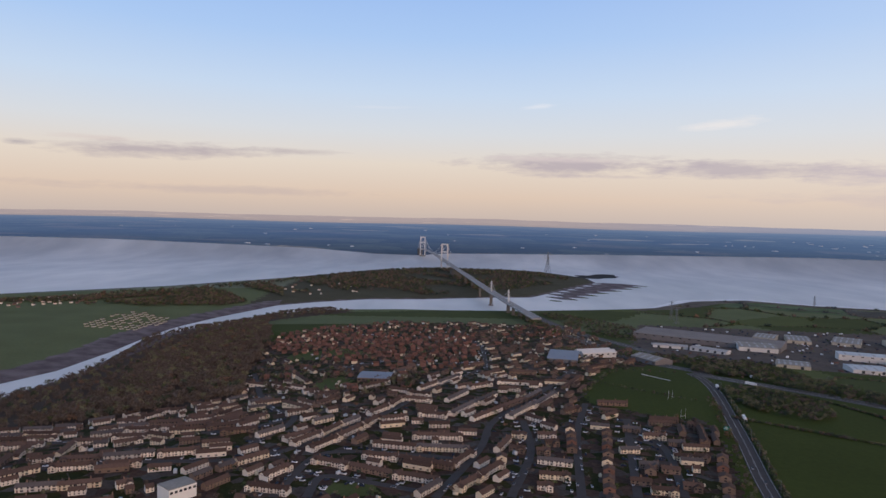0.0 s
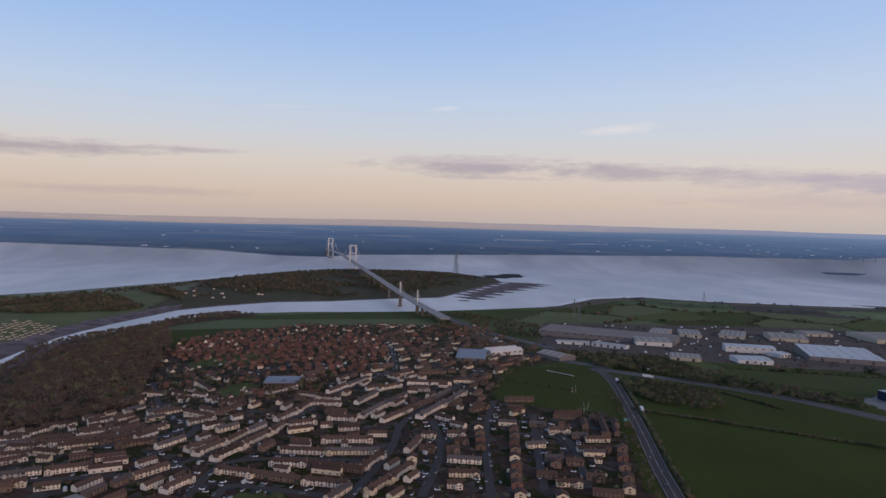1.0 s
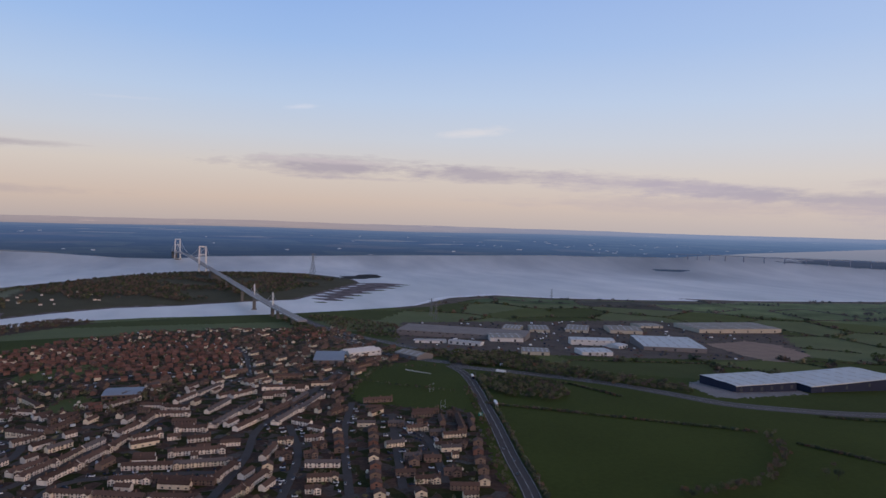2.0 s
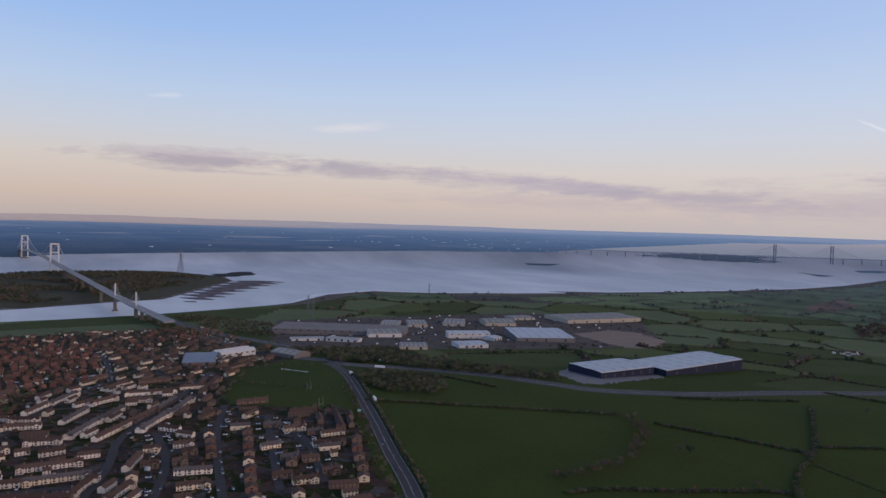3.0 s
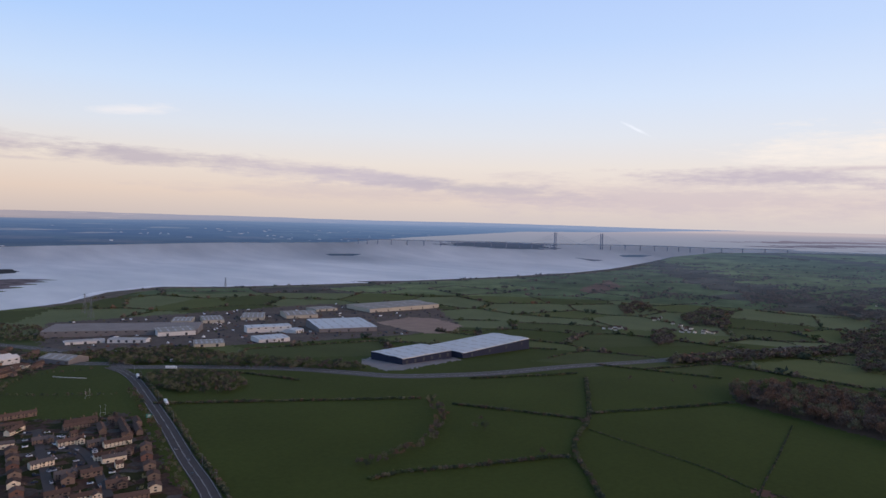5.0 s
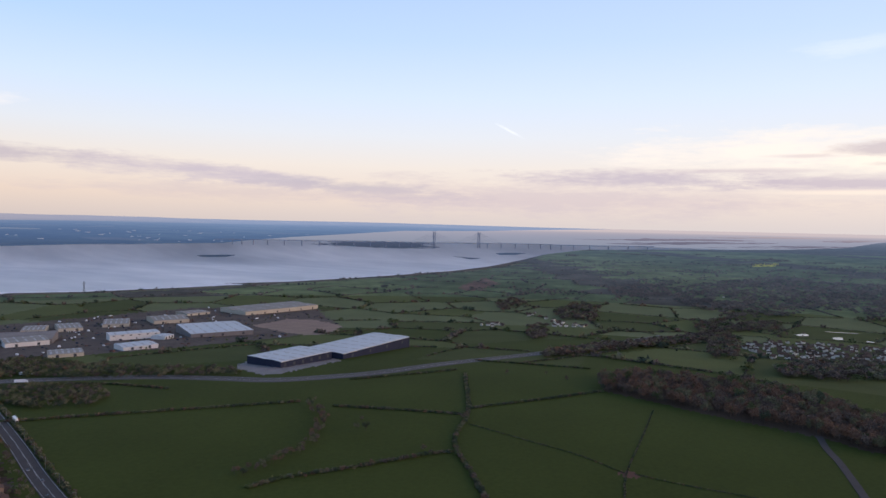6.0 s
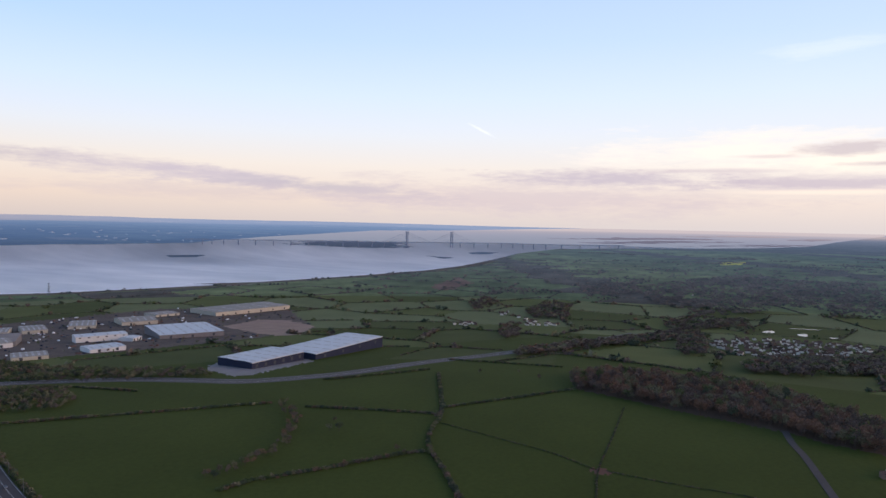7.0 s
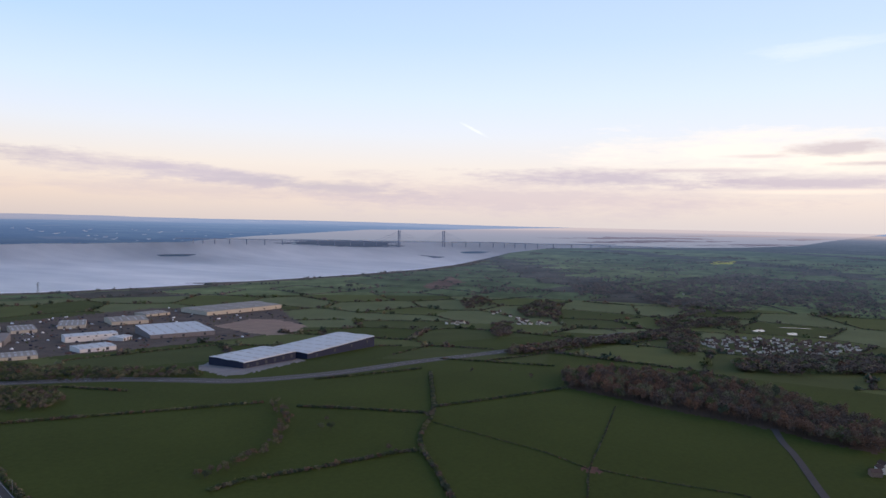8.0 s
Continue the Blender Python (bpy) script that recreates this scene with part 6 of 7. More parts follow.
SKYLINE = [(-1020, 1960), (-930, 2090), (-820, 2200), (-740, 2350), (-610, 2560), (-520, 2780), (-370, 3080), (-120, 3380), (280, 3370), (480, 3240)]
plant("shore_trees", "uneven line of tall trees along the far side of the peninsula", "trees", np.concatenate([along_line(SKYLINE, 8, 9, 16, 251, 16), along_line(SKYLINE, 11, 7, 13, 252, 45)]), COPSE_TREES, (4, 1, 0.8, 4, 0.3), 253)
WOOD_END = [(684, 36), (700, 20), (673, -5), (682, -45), (760, -60), (745, 20)]
plant("farm_wood", "russet and brown trees where the wood thins out by the lane", "woodland", fill(WOOD_END, 80, 6, 12, 254, lambda x, y: away(LANE, x, y) > 7), NEAR_TREES, (5, 4, 1, 0.2, 3), 255)

# the rest of the town's houses, too many to part singly: small rows squeezed between the others
hr_ = random.Random(77)
tk_ = np.array(TAKEN)
hv_, hf_, hm_ = [], [], []
MORE = [M_RENDER, M_CREAM, M_BRICK, M_REDBRICK, M_TILE, M_REDTILE, M_GLASS]


def little_row(x, y, a, lx, dp, ev, rg, wall, roof):
    z = ground_at(x, y)
    c, s = math.cos(a), math.sin(a)

    def quad(pts, m):
        k = len(hv_)
        hv_.extend((x + c * p - s * q, y + s * p + c * q, z + r) for p, q, r in pts)
        hf_.append((k, k + 1, k + 2, k + 3))
        hm_.append(m)

    X, Y, o = lx / 2, dp / 2, 0.3
    quad(((-X, -Y, -2), (X, -Y, -2), (X, -Y, ev), (-X, -Y, ev)), wall)
    quad(((X, Y, -2), (-X, Y, -2), (-X, Y, ev), (X, Y, ev)), wall)
    for e in (-1, 1):
        quad(((e * X, -e * Y, -2), (e * X, e * Y, -2), (e * X, e * Y, ev), (e * X, -e * Y, ev)), wall)
        quad(((e * X, -e * Y, ev), (e * X, e * Y, ev), (e * X, e * 0.01, rg), (e * X, -e * 0.01, rg)), wall)
        for h in (0.0, -0.18):
            quad(((-X - o, e * (Y + o), ev - 0.1 + h), (X + o, e * (Y + o), ev - 0.1 + h), (X + o, 0, rg + 0.15 + h), (-X - o, 0, rg + 0.15 + h)), roof)
        quad(((-X - o, e * (Y + o), ev - 0.28), (X + o, e * (Y + o), ev - 0.28), (X + o, e * (Y + o), ev - 0.1), (-X - o, e * (Y + o), ev - 0.1)), roof)
        for i in range(max(1, round(lx / 2.8))):
            w = -X + lx * (i + 0.5) / max(1, round(lx / 2.8))
            for zz in (0.7, 2.4):
                quad(((w - 0.45, e * (Y + 0.04), zz), (w + 0.45, e * (Y + 0.04), zz), (w + 0.45, e * (Y + 0.04), zz + 0.9), (w - 0.45, e * (Y + 0.04), zz + 0.9)), 6)


made_ = 0
cd_ = np.random.default_rng(78)
sx_, sy_ = cd_.uniform(-620, 340, 26000), cd_.uniform(300, 1560, 26000)
ok_ = inside(TOWN, sx_, sy_) & ~inside(PITCH, sx_, sy_) & (np.min([away(s, sx_, sy_) for s in STREETS], axis=0) > 7.5) & (away(LINK, sx_, sy_) > 24)
for p in (GREEN_A, GREEN_B, GREEN_C):
    ok_ &= ~inside(p, sx_, sy_)
ok_ &= (np.hypot(sx_[:, None] - tk_[None, :, 0], sy_[:, None] - tk_[None, :, 1]) > tk_[None, :, 2] + 3.2).all(1)
in_red = np.any([inside(p, sx_, sy_) for p in ESTATE], axis=0)
for x, y, red in zip(sx_[ok_], sy_[ok_], in_red[ok_]):
    if made_ >= 620:
        break
    n = hr_.choice((1, 1, 2)) if red else hr_.choice((1, 2, 2, 3, 4))
    lx = n * 5.2
    a = hr_.choice((0.1, 1.7)) + hr_.uniform(-0.2, 0.2) if red else min(ROWS, key=lambda q: (q[0] - x) ** 2 + (q[1] - y) ** 2)[2]
    t_ = np.linspace(-lx / 2, lx / 2, n + 1)
    qx, qy = x + math.cos(a) * t_, y + math.sin(a) * t_
    if (np.hypot(qx[:, None] - tk_[:, 0], qy[:, None] - tk_[:, 1]) < tk_[:, 2] + 3.2).any() or min(float(away(s, qx, qy).min()) for s in STREETS) < 7.5 or (away(LINK, qx, qy) < 22).any():
        continue
    if any((abs((qx - u) * math.cos(g) + (qy - v) * math.sin(g)) < hx + 6).any() and (abs(-(qx - u) * math.sin(g) + (qy - v) * math.cos(g)) < hy + 6).any() for u, v, hx, hy, g in SHEDS):
        continue
    if red:
        little_row(x, y, a, lx + 1, 5.6, 3.6, 5.5, hr_.choice((3, 3, 3, 3, 1)), hr_.choice((5, 5, 4)))
    else:
        little_row(x, y, a, lx, 5.2, 3.5, 5.3, hr_.choice((2, 2, 2, 1) if (x > 120 and y < 800) or y > 840 else (0, 0, 0, 1, 2)), 4)
    tk_ = np.concatenate([tk_, np.stack([qx, qy, np.full(len(qx), 4.2)], 1)])
    made_ += 1
tagged(new("houses", mesh_of("houses", hv_, hf_, MORE, hm_)), "crowded pale and brick houses with brown tiled roofs", "houses", kind="stuff")

# gardens of the town: shrubs and small trees among the houses
def garden(x, y):
    ok = np.ones(x.shape, bool)
    for a, b, c in TAKEN:
        ok &= np.hypot(x - a, y - b) > min(c, 7)
    for s in STREETS:
        ok &= away(s, x, y) > 5
    return ok


plant("garden_trees", "small garden trees and shrubs among the houses", "trees", fill(TOWN, 2600, 1.6, 5.0, 131, garden), SHRUBS, (4, 3, 1.5, 2, 0.8), 132, wide=1.1)

for k, poly in enumerate(ESTATE):
    plant("estate_trees", "bare and budding trees between the red brick houses", "trees", fill(poly, (260, 80, 90, 60)[k], 4, 8, 231 + k, garden), COPSE_TREES, (5, 3, 1.5, 1.5, 0.8), 241 + k)

# clutter of the back gardens: sheds, lean-tos, conservatories
g_ = fill(TOWN, 700, 1.6, 2.6, 135, garden)
rg_ = random.Random(5)
vs_, fs_, ix_ = [], [], []
for (x, y, h), z in zip(g_, terrain(g_[:, 0], g_[:, 1])):
    a, w, l = rg_.uniform(0, 3.1), rg_.uniform(0.8, 1.3), rg_.uniform(1.0, 2.2)
    c, s = math.cos(a), math.sin(a)
    k = len(vs_)
    for zz, sc in ((z - 0.5, 1), (z + h * 0.8, 1), (z + h, 0.55)):
        for px, py in ((-l, -w), (l, -w), (l, w), (-l, w)):
            vs_.append((x + c * px - s * py * sc, y + s * px + c * py * sc, zz))
    for b in (0, 4):
        for q in range(4):
            fs_.append((k + b + q, k + b + (q + 1) % 4, k + b + 4 + (q + 1) % 4, k + b + 4 + q))
    fs_.append((k + 8, k + 9, k + 10, k + 11))
    ix_ += [rg_.choice((0, 0, 0, 1, 2))] * 9
tagged(new("garden_sheds", mesh_of("garden_sheds", vs_, fs_, [M_BARK, M_CREAM, M_ROOFMETAL], ix_)), "small timber sheds and lean-tos in back gardens", "sheds", kind="stuff")

# yards of the trading estate: parked vans, containers, stacks
def yard(x, y):
    ok = np.ones(x.shape, bool)
    for cx, cy, hx, hy, a in SHEDS:
        u, v = (x - cx) * math.cos(a) + (y - cy) * math.sin(a), -(x - cx) * math.sin(a) + (y - cy) * math.cos(a)
        ok &= (abs(u) > hx + 3) | (abs(v) > hy + 3)
    return ok & ~inside(BARE, x, y)


g_ = fill(WORKS, 330, 1.4, 2.8, 136, yard)
vs_, fs_, ix_ = [], [], []
for (x, y, h), z in zip(g_, terrain(g_[:, 0], g_[:, 1])):
    a, w, l = rg_.choice((0.1, 1.67)) + rg_.uniform(-0.1, 0.1), rg_.uniform(0.9, 1.3), rg_.choice((2.1, 2.1, 2.4, 5.0))
    c, s = math.cos(a), math.sin(a)
    k = len(vs_)
    for zz, sc in ((z - 0.2, 1), (z + h * 0.6, 1), (z + h, 0.7)):
        for px, py in ((-l, -w), (l, -w), (l, w), (-l, w)):
            vs_.append((x + c * px * sc - s * py * sc, y + s * px * sc + c * py * sc, zz))
    for b in (0, 4):
        for q in range(4):
            fs_.append((k + b + q, k + b + (q + 1) % 4, k + b + 4 + (q + 1) % 4, k + b + 4 + q))
    fs_.append((k + 8, k + 9, k + 10, k + 11))
    ix_ += [rg_.choice((0, 1, 1, 2, 3))] * 9
tagged(new("yard_vehicles", mesh_of("yard_vehicles", vs_, fs_, [M_WHITEPAINT, M_SHUTTER, M_CLADBLUE, M_REDBRICK], ix_)), "vans, cars and containers parked in factory yards", "vehicles", kind="stuff")

plant("yard_trees", "low scrub trees between the factory yards", "trees", fill(WORKS, 190, 3, 6, 137, yard), COPSE_TREES, (2, 3, 2, 2, 0.8), 138)

# pale roofs of far works and villages over the water
rf_ = random.Random(8)
vs_, fs_ = [], []
for k in range(90):
    az = radians(rf_.choice((rf_.uniform(-30, 60), rf_.gauss(33, 7))))
    d = rf_.uniform(5600, 13500)
    x, y = d * math.sin(az), d * math.cos(az)
    if not inside(FAR, x, y):
        continue
    l, w, h = rf_.uniform(6, 34), rf_.uniform(5, 12), rf_.uniform(4, 8)
    b = len(vs_)
    z = ground_at(x, y)
    for zz in (z - 2, z + h):
        for px, py in ((-l, -w), (l, -w), (l, w), (-l, w)):
            vs_.append(drawn(x + math.cos(az) * px + math.sin(az) * py, y - math.sin(az) * px + math.cos(az) * py, zz))
    for q in range(4):
        fs_.append((b + q, b + (q + 1) % 4, b + 4 + (q + 1) % 4, b + 4 + q))
    fs_.append((b + 4, b + 5, b + 6, b + 7))
tagged(new("far_buildings", mesh_of("far_buildings", [tuple(v) for v in vs_], fs_, [M_FARROOF])), "pale far-off roofs scattered over the blue shore", "buildings", kind="stuff")

# far fields: hedges round each, and copses
r_ = np.random.default_rng(141)
rows_n, cols_n = _gx.shape
cand = []
for di, dj in ((0, 1), (1, 0), (1, 1), (1, -1)):
    for i in range(rows_n - 1):
        for j in range(1, cols_n - 1):
            a, b = FIELDS[i * cols_n + j], FIELDS[(i + di) * cols_n + j + dj]
            mx, my = (a + b) / 2
            dist = math.hypot(mx, my)
            if not 1000 < dist < 5200 or mx < 500 or r_.random() < 0.15:
                continue
            u = np.array((-(b - a)[1], (b - a)[0])) / np.linalg.norm(b - a)
            t = np.arange(-150, 150, 2.0 + dist * 0.0011)
            cand.append(np.stack([mx + u[0] * t, my + u[1] * t, np.full(len(t), np.linalg.norm(b - a)), np.full(len(t), r_.uniform(1.8, 3.4))], 1))
cand = np.concatenate(cand)
num_, edge_ = field_of(cand[:, 0], cand[:, 1])
cx_, cy_ = cand[:, 0], cand[:, 1]
ok_ = (edge_ < 1.5) & (signed(HOME, cx_, cy_) > 45) & ~inside(WORKS, cx_, cy_) & ~inside(WEST_WOOD, cx_, cy_) & (away(MOTORWAY, cx_, cy_) > 26) & (np.degrees(np.arctan2(cx_, cy_)) < 97) & ~inside(TOWN, cx_, cy_)
for x0, y0, rad in ((620, 330, 330),):
    ok_ &= np.hypot(cx_ - x0, cy_ - y0) > rad
cand = cand[ok_]
hts = cand[:, 3] * r_.uniform(0.8, 1.3, len(cand)) + (r_.random(len(cand)) < 0.08) * r_.uniform(3, 8, len(cand))
spots = np.stack([cand[:, 0] + r_.uniform(-1, 1, len(cand)), cand[:, 1] + r_.uniform(-1, 1, len(cand)), hts], 1)
# hedges past 2.3 km take the leaf materials with painted haze
is_far = np.hypot(spots[:, 0], spots[:, 1]) > 2300
plant("field_hedges", "dark hedgerows dividing the middle fields", "hedge", spots[~is_far], FAR_BUSHES, (3, 2, 1, 2.5, 0.3), 142)
plant("field_hedges", "hazy hedgerows dividing the distant fields", "hedge", spots[is_far], FAR_BUSHES, (3, 2, 1, 2.5, 0.3), 144, leaves=HAZE_LEAVES)
cx_, cy_ = r_.uniform(600, 6800, 220000), r_.uniform(-1200, 3300, 220000)
d_, az_ = np.hypot(cx_, cy_), np.degrees(np.arctan2(cx_, cy_))
ok_ = (d_ > 1150) & (az_ < 97) & (signed(HOME, cx_, cy_) > 60) & ~inside(WORKS, cx_, cy_) & ~inside(WEST_WOOD, cx_, cy_) & (away(MOTORWAY, cx_, cy_) > 40)
cx_, cy_, d_, az_ = cx_[ok_], cy_[ok_], d_[ok_], az_[ok_]
lump = np.array([noise.noise((float(a) / 420, float(b) / 300, 3.1)) + 0.4 * noise.noise((float(a) / 140, float(b) / 110, 7.7)) for a, b in zip(cx_, cy_)])
s_ = np.flatnonzero(lump + 0.22 * np.clip((az_ - 62) / 20, -1, 1) > 0.56)[:2600]
spots = np.stack([cx_[s_], cy_[s_], r_.uniform(7, 13, len(s_))], 1)
# far copses too get leaves with the haze glow painted on
is_far = d_[s_] > 2300
plant("copses", "scattered bare and evergreen copses over the farmland", "woodland", spots[~is_far], COPSE_TREES, (4, 2, 0.8, 2, 0.8), 143)
plant("copses", "hazy distant copses over the farmland", "woodland", spots[is_far], COPSE_TREES, (4, 2, 0.8, 2, 0.8), 145, leaves=HAZE_LEAVES)


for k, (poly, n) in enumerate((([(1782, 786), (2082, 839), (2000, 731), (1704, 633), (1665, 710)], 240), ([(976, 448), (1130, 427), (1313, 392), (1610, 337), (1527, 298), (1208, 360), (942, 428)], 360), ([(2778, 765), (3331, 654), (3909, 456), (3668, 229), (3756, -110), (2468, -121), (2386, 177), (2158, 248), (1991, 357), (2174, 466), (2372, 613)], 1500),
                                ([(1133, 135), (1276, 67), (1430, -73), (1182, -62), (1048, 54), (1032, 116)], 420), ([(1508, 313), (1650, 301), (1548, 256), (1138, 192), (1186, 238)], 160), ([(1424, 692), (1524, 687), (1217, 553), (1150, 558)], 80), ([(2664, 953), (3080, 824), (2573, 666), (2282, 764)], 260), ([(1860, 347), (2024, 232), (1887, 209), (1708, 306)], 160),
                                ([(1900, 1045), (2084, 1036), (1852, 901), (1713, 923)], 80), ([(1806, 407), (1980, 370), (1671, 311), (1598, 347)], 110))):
    plant("copse", "brown and green wood standing between hedged fields", "woodland", fill(poly, n, 8, 14, 150 + k), COPSE_TREES, (7, 2.5, 0.8, 0.4, 0.8), 170 + k, wide=2.2 if k == 2 else 1.5, leaves=HAZE_LEAVES if k in (2, 6) else None)


# single field trees
def field_tree(x, y, h, mat_leaf, label, proto):
    root = thing("tree", label, "tree", hand(x, y, ground_at(x, y), x))
    sv, sf, lv, lf = proto
    t = part("trunk", mesh_of("trunk", sv * h, sf, [M_BARK]), None, root)
    part("crown", mesh_of("crown", lv * h, lf, [mat_leaf]), None, root)


for k, (x, y) in enumerate([(481, 401), (459, 388), (461, 379), (770, 402), (774, 321), (802, 361), (1204, 298), (543, 327), (446, 306), (737, 43), (354, 602), (1841, 562)]):
    field_tree(x, y, 6 + (k * 7 % 5), (M_TWIG, M_OLIVE, M_EVER, M_TWIG)[k % 4], "lone rounded field tree with a thin spring crown", NEAR_TREES[k % 4])


# ---- vehicles, signs, posts ----
def car_proto():
    root = thing("car", "parked car in a town street", "car", group="parked cars")
    bm = bmesh.new()
    v = box(bm, 0, 0, 0.62, 4.2, 1.72, 0.62)
    bmesh.ops.bevel(bm, geom=bm.edges[:], offset=0.12, segments=1, affect="EDGES")
    part("body", bm, M_PAINT, root)
    bm = bmesh.new()
    v = box(bm, -0.15, 0, 1.18, 2.4, 1.5, 0.52)
    for q in v[4:]:
        q.co.x *= 0.72
        q.co.y *= 0.86
    part("cabin", bm, M_GLASS, root)
    for sx in (-1.3, 1.3):
        for sy in (-0.8, 0.8):
            bm = bmesh.new()
            beam(bm, (sx, sy - 0.1, 0.31), (sx, sy + 0.1, 0.31), 0.62, 10)
            part("wheel", bm, M_TYRE, root)
    return root


CAR = car_proto()
rc = random.Random(77)
first = True
for s in STREETS:
    seg = np.concatenate([[0], np.cumsum(np.hypot(*np.diff(s, axis=0).T))])
    t = 6.0
    while t < seg[-1] - 6:
        if rc.random() < 0.42:
            x, y = np.interp(t, seg, s[:, 0]), np.interp(t, seg, s[:, 1])
            x2, y2 = np.interp(t + 2, seg, s[:, 0]), np.interp(t + 2, seg, s[:, 1])
            a = math.atan2(y2 - y, x2 - x)
            o = rc.choice((-1, 1)) * 2.3
            m = hand(x - math.sin(a) * o, y + math.cos(a) * o, ground_at(x, y) + 0.36, a)
            if first:
                CAR.matrix_basis = m
                first = False
            elif rc.random() < 0.55:
                copy_thing(CAR, m)
        t += 8.0


# the rest of the parked cars, on drives and verges
vs_, fs_, ix_ = [], [], []
rp_ = random.Random(91)
made = 0
while made < 420:
    s = rp_.choice(STREETS)
    k = rp_.randrange(len(s) - 1)
    (x, y), (x2, y2) = s[k], s[k + 1]
    a = math.atan2(y2 - y, x2 - x)
    o = rp_.choice((-1, 1)) * rp_.uniform(5.2, 9.5)
    f = rp_.random()
    x, y = x + (x2 - x) * f - math.sin(a) * o, y + (y2 - y) * f + math.cos(a) * o
    made += 1
    if any(math.hypot(x - p, y - q) < r + 1 for p, q, r in TAKEN) or not inside(TOWN, x, y):
        continue
    z = ground_at(x, y)
    a += rp_.choice((0, 1.57)) + rp_.uniform(-0.1, 0.1)
    c, sn = math.cos(a), math.sin(a)
    for (l0, l1, w0, w1, z0, z1), dark in (((2.1, 2.0, 0.86, 0.8, 0.25, 0.9), False), ((1.25, 0.8, 0.76, 0.62, 0.9, 1.42), True)):
        b = len(vs_)
        for l, w, zz in ((l0, w0, z0), (l1, w1, z1)):
            for px, py in ((-l, -w), (l, -w), (l, w), (-l, w)):
                vs_.append((x + c * px - sn * py, y + sn * px + c * py, z + zz))
        for q in range(4):
            fs_.append((b + q, b + (q + 1) % 4, b + 4 + (q + 1) % 4, b + 4 + q))
        fs_.append((b + 4, b + 5, b + 6, b + 7))
        ix_ += [3] * 5 if dark else [rp_.choice((0, 1, 2))] * 5
tagged(new("drive_cars", mesh_of("drive_cars", vs_, fs_, [M_WHITEPAINT, M_PAINT, M_CLADBLUE, M_GLASS], ix_)), "many small cars parked on drives and verges", "cars", kind="stuff")


def lorry(x, y, a, label, cab_mat, box_mat):
    root = thing("lorry", label, "lorry", hand(x, y, ground_at(x, y) + 0.4, a))
    part("trailer", one_box(-1.4, 0, 2.5, 11.5, 2.5, 2.9), box_mat, root)
    bm = one_box(5.9, 0, 1.9, 2.2, 2.4, 2.9)
    bmesh.ops.bevel(bm, geom=bm.edges[:], offset=0.15, segments=1, affect="EDGES")
    part("cab", bm, cab_mat, root)
    part("chassis", one_box(-0.5, 0, 0.85, 13, 1.0, 0.4), M_TYRE, root)
    part("windscreen", one_box(7.02, 0, 2.3, 0.08, 2.0, 0.9), M_GLASS, root)
    for sx in (-6, -4.8, -3.6, 3.6, 5.8):
        for sy in (-1.1, 1.1):
            bm = bmesh.new()
            beam(bm, (sx, sy - 0.15, 0.5), (sx, sy + 0.15, 0.5), 1.0, 10)
            part("wheel", bm, M_TYRE, root)


def on_line(s, x, y):
    i = int(np.argmin(np.hypot(s[:, 0] - x, s[:, 1] - y)))
    j = min(i + 1, len(s) - 1)
    i = j - 1
    return math.atan2(s[j, 1] - s[i, 1], s[j, 0] - s[i, 0])


for x, y, s, lab in ((296.3, 649.9, LINK, "white box lorry driving on the trunk road"), (330.5, 798.9, LINK, "white lorry with a dark cab near the roundabout"),
                     (385.4, 831.0, MOTORWAY, "white articulated lorry on the motorway slip"), (414.6, 881.3, MOTORWAY, "blue and white lorry by the junction")):
    lorry(x, y, on_line(s, x, y), lab, M_WHITEPAINT if "dark" not in lab else M_CLADBLUE, M_WHITEPAINT)
for x, y in [(306, 685), (286, 619), (242, 513), (238, 484), (227, 455)]:
    a = on_line(LINK, x, y)
    copy_thing(CAR, hand(x, y, ground_at(x, y) + 0.4, a))

sign = thing("road_sign", "large green direction sign on two posts by the trunk road", "sign", hand(261.4, 608.2, ground_at(261.4, 608.2), -0.35))
face = part("sign_face", one_box(0, 0, 3.6, 4.6, 0.15, 3.4), M_SIGN, sign, "green sign face with pale bars of lettering")
for z, w in ((4.6, 3.0), (3.7, 3.4), (2.8, 2.4)):
    part("lettering_bar", one_box(-0.2, -0.1, z, w, 0.05, 0.35), M_WHITE, face)
for sx in (-1.6, 1.6):
    part("post", one_box(sx, 0.12, 1.2, 0.2, 0.2, 4.4), M_GALV, sign)

for x, y, turn in ((251.6, 731.0, 0.4), (236.8, 649.6, 0.4)):
    goal = thing("rugby_posts", "tall white rugby goal posts on the playing field", "goal posts", hand(x, y, ground_at(x, y), turn))
    for sx in (-2.8, 2.8):
        bm = bmesh.new()
        beam(bm, (sx, 0, -0.3), (sx, 0, 10), 0.16, 6)
        part("upright", bm, M_WHITE, goal)
    bm = bmesh.new()
    beam(bm, (-2.8, 0, 3), (2.8, 0, 3), 0.16, 6)
    part("crossbar", bm, M_WHITE, goal)
(ax, ay), (bx, by) = [(262, 873), (288, 840)]
stand = thing("spectator_rail", "long low white spectator rail beside the pitch", "railing", hand((ax + bx) / 2, (ay + by) / 2, ground_at((ax + bx) / 2, (ay + by) / 2), math.atan2(by - ay, bx - ax)))
L = math.hypot(bx - ax, by - ay)
part("rail", one_box(0, 0, 1.1, L, 0.3, 0.5), M_WHITE, stand)
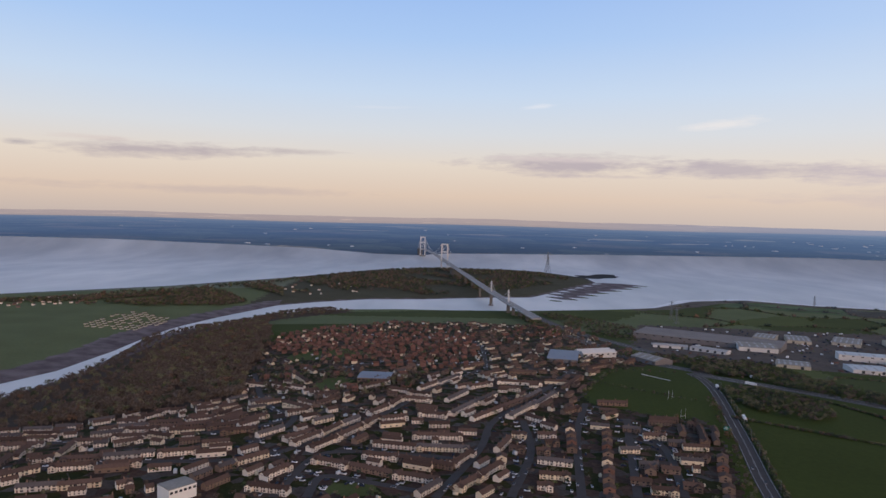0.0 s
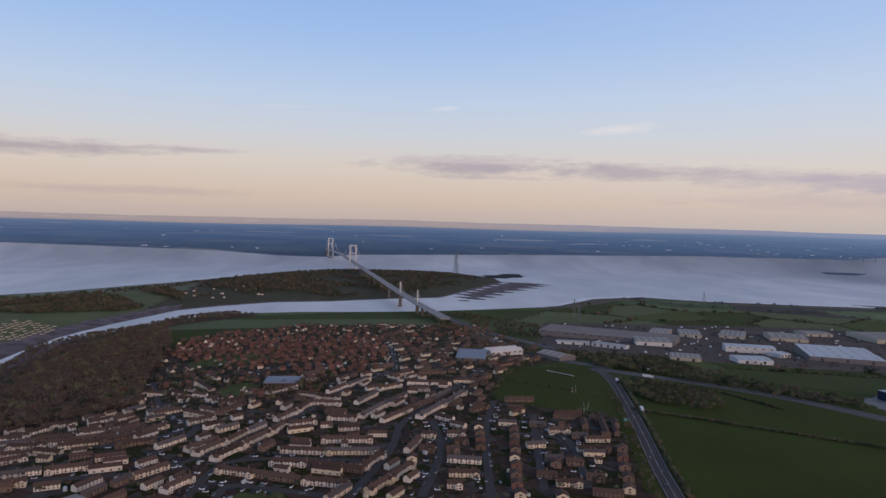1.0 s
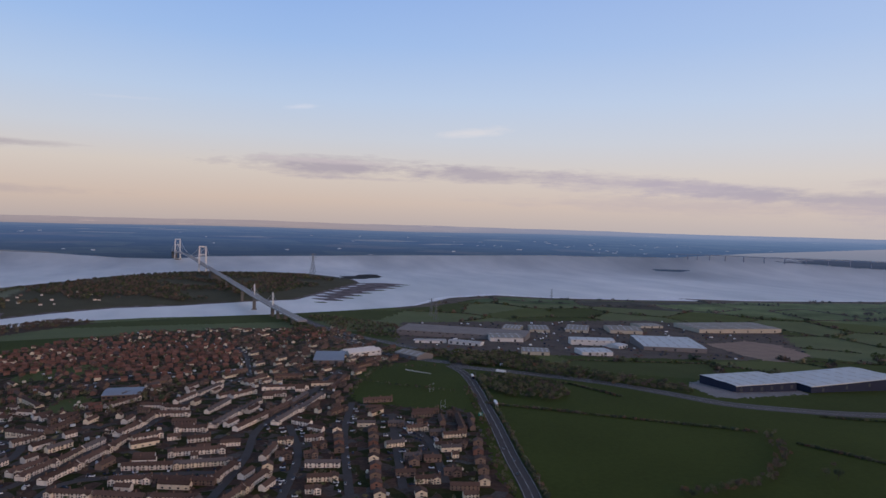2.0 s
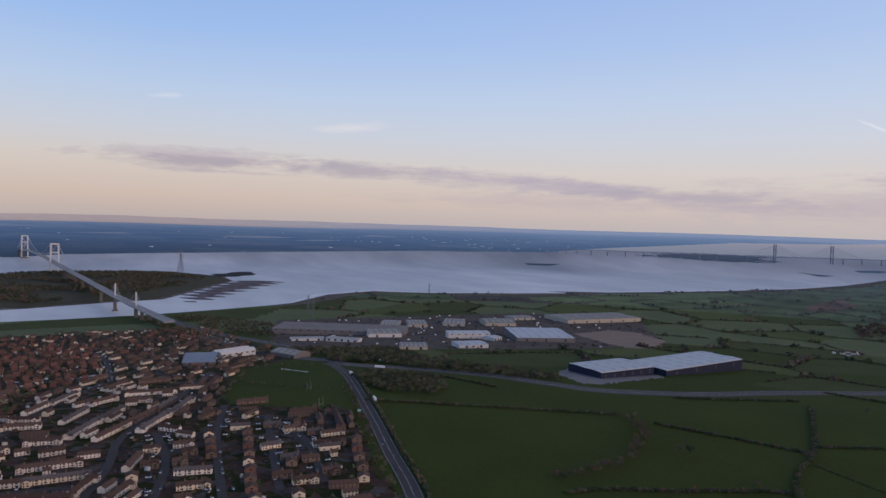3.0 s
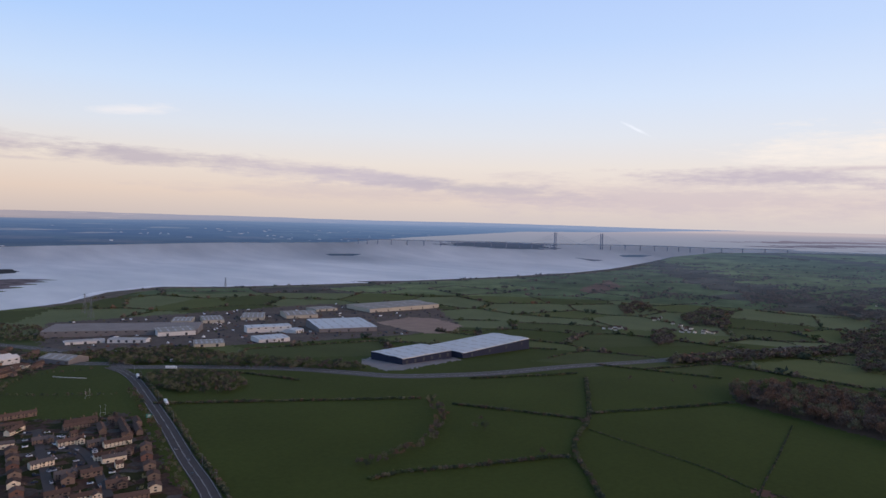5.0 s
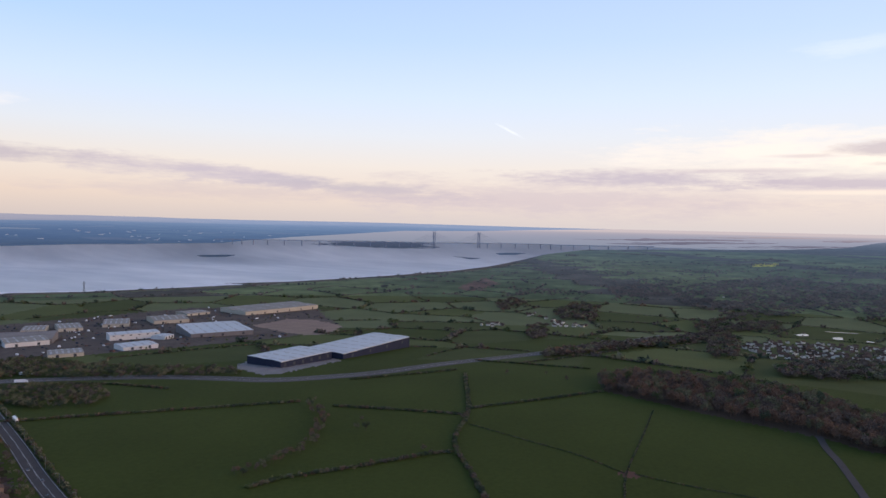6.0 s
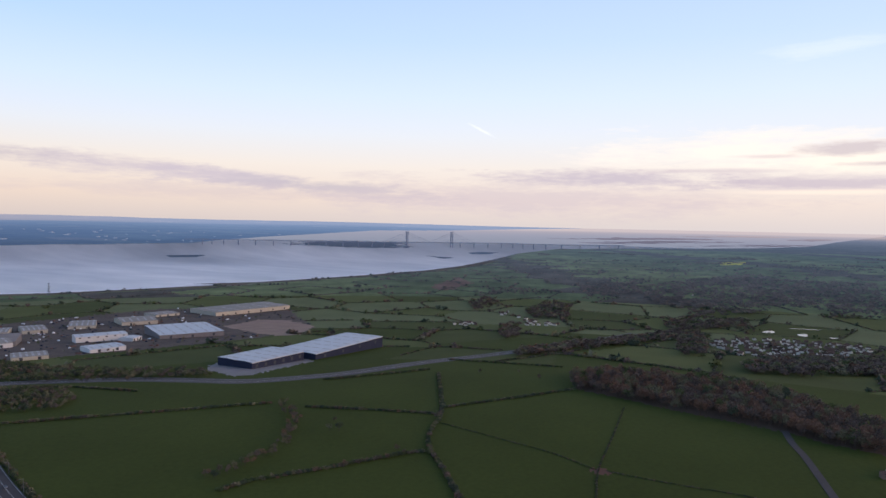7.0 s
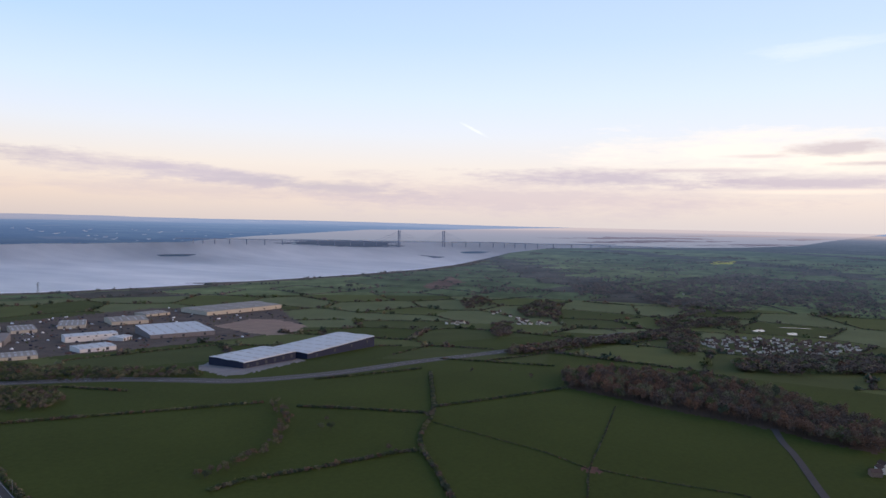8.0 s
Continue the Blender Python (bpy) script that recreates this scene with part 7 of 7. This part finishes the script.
for i in range(12):
    part("post", one_box(-L / 2 + L * (i + 0.5) / 12, 0, 0.4, 0.2, 0.2, 1.6), M_WHITE, stand)

# street lamps on the trunk road
lamp = thing("street_lamp", "tall grey street lamp column beside the trunk road", "street lamp", group="lamps of the trunk road")
bm = bmesh.new()
beam(bm, (0, 0, -0.3), (0, 0, 9.5), 0.22, 6)
part("column", bm, M_GALV, lamp)
bm = bmesh.new()
beam(bm, (0, 0, 9.4), (1.8, 0, 9.8), 0.14, 6)
part("arm", bm, M_GALV, lamp)
part("lantern", one_box(2.0, 0, 9.8, 0.8, 0.35, 0.2), M_GALV, lamp)
first = True
seg = np.concatenate([[0], np.cumsum(np.hypot(*np.diff(LINK, axis=0).T))])
for t in np.arange(30, seg[-1] - 20, 42):
    x, y = np.interp(t, seg, LINK[:, 0]), np.interp(t, seg, LINK[:, 1])
    a = on_line(LINK, x, y)
    x, y = x - math.sin(a) * 7, y + math.cos(a) * 7
    m = hand(x, y, ground_at(x, y), a - math.pi / 2)
    if first:
        lamp.matrix_basis = m
        first = False
    else:
        copy_thing(lamp, m)

# ponds of the far farm, bright with sky
for k, pts in enumerate(([(1800, 175), (1840, 158), (1812, 146), (1788, 158)], [(1815, 98), (1830, 80), (1790, 76), (1788, 92)], [(1930, 118), (1950, 58), (1944, 58), (1924, 117)], [(1810, 30), (1808, 16), (1796, 17), (1794, 29)])):
    bm = bmesh.new()
    top_z = max(ground_at(*p) for p in pts) + 0.5
    vs = [bm.verts.new((p[0], p[1], top_z)) for p in bend(pts + pts[:1], 5)[:-1]]
    lo = [bm.verts.new((v.co.x, v.co.y, top_z - 4)) for v in vs]
    bm.faces.new(vs)
    for i in range(len(vs)):
        j = (i + 1) % len(vs)
        bm.faces.new((vs[i], lo[i], lo[j], vs[j]))
    bmesh.ops.recalc_face_normals(bm, faces=bm.faces[:])
    me = bpy.data.meshes.new("pond")
    bm.to_mesh(me), bm.free()
    me.materials.append(M_POND)
    tagged(new("pond", me), "still pond mirroring the bright sky", "pond", kind="structure")
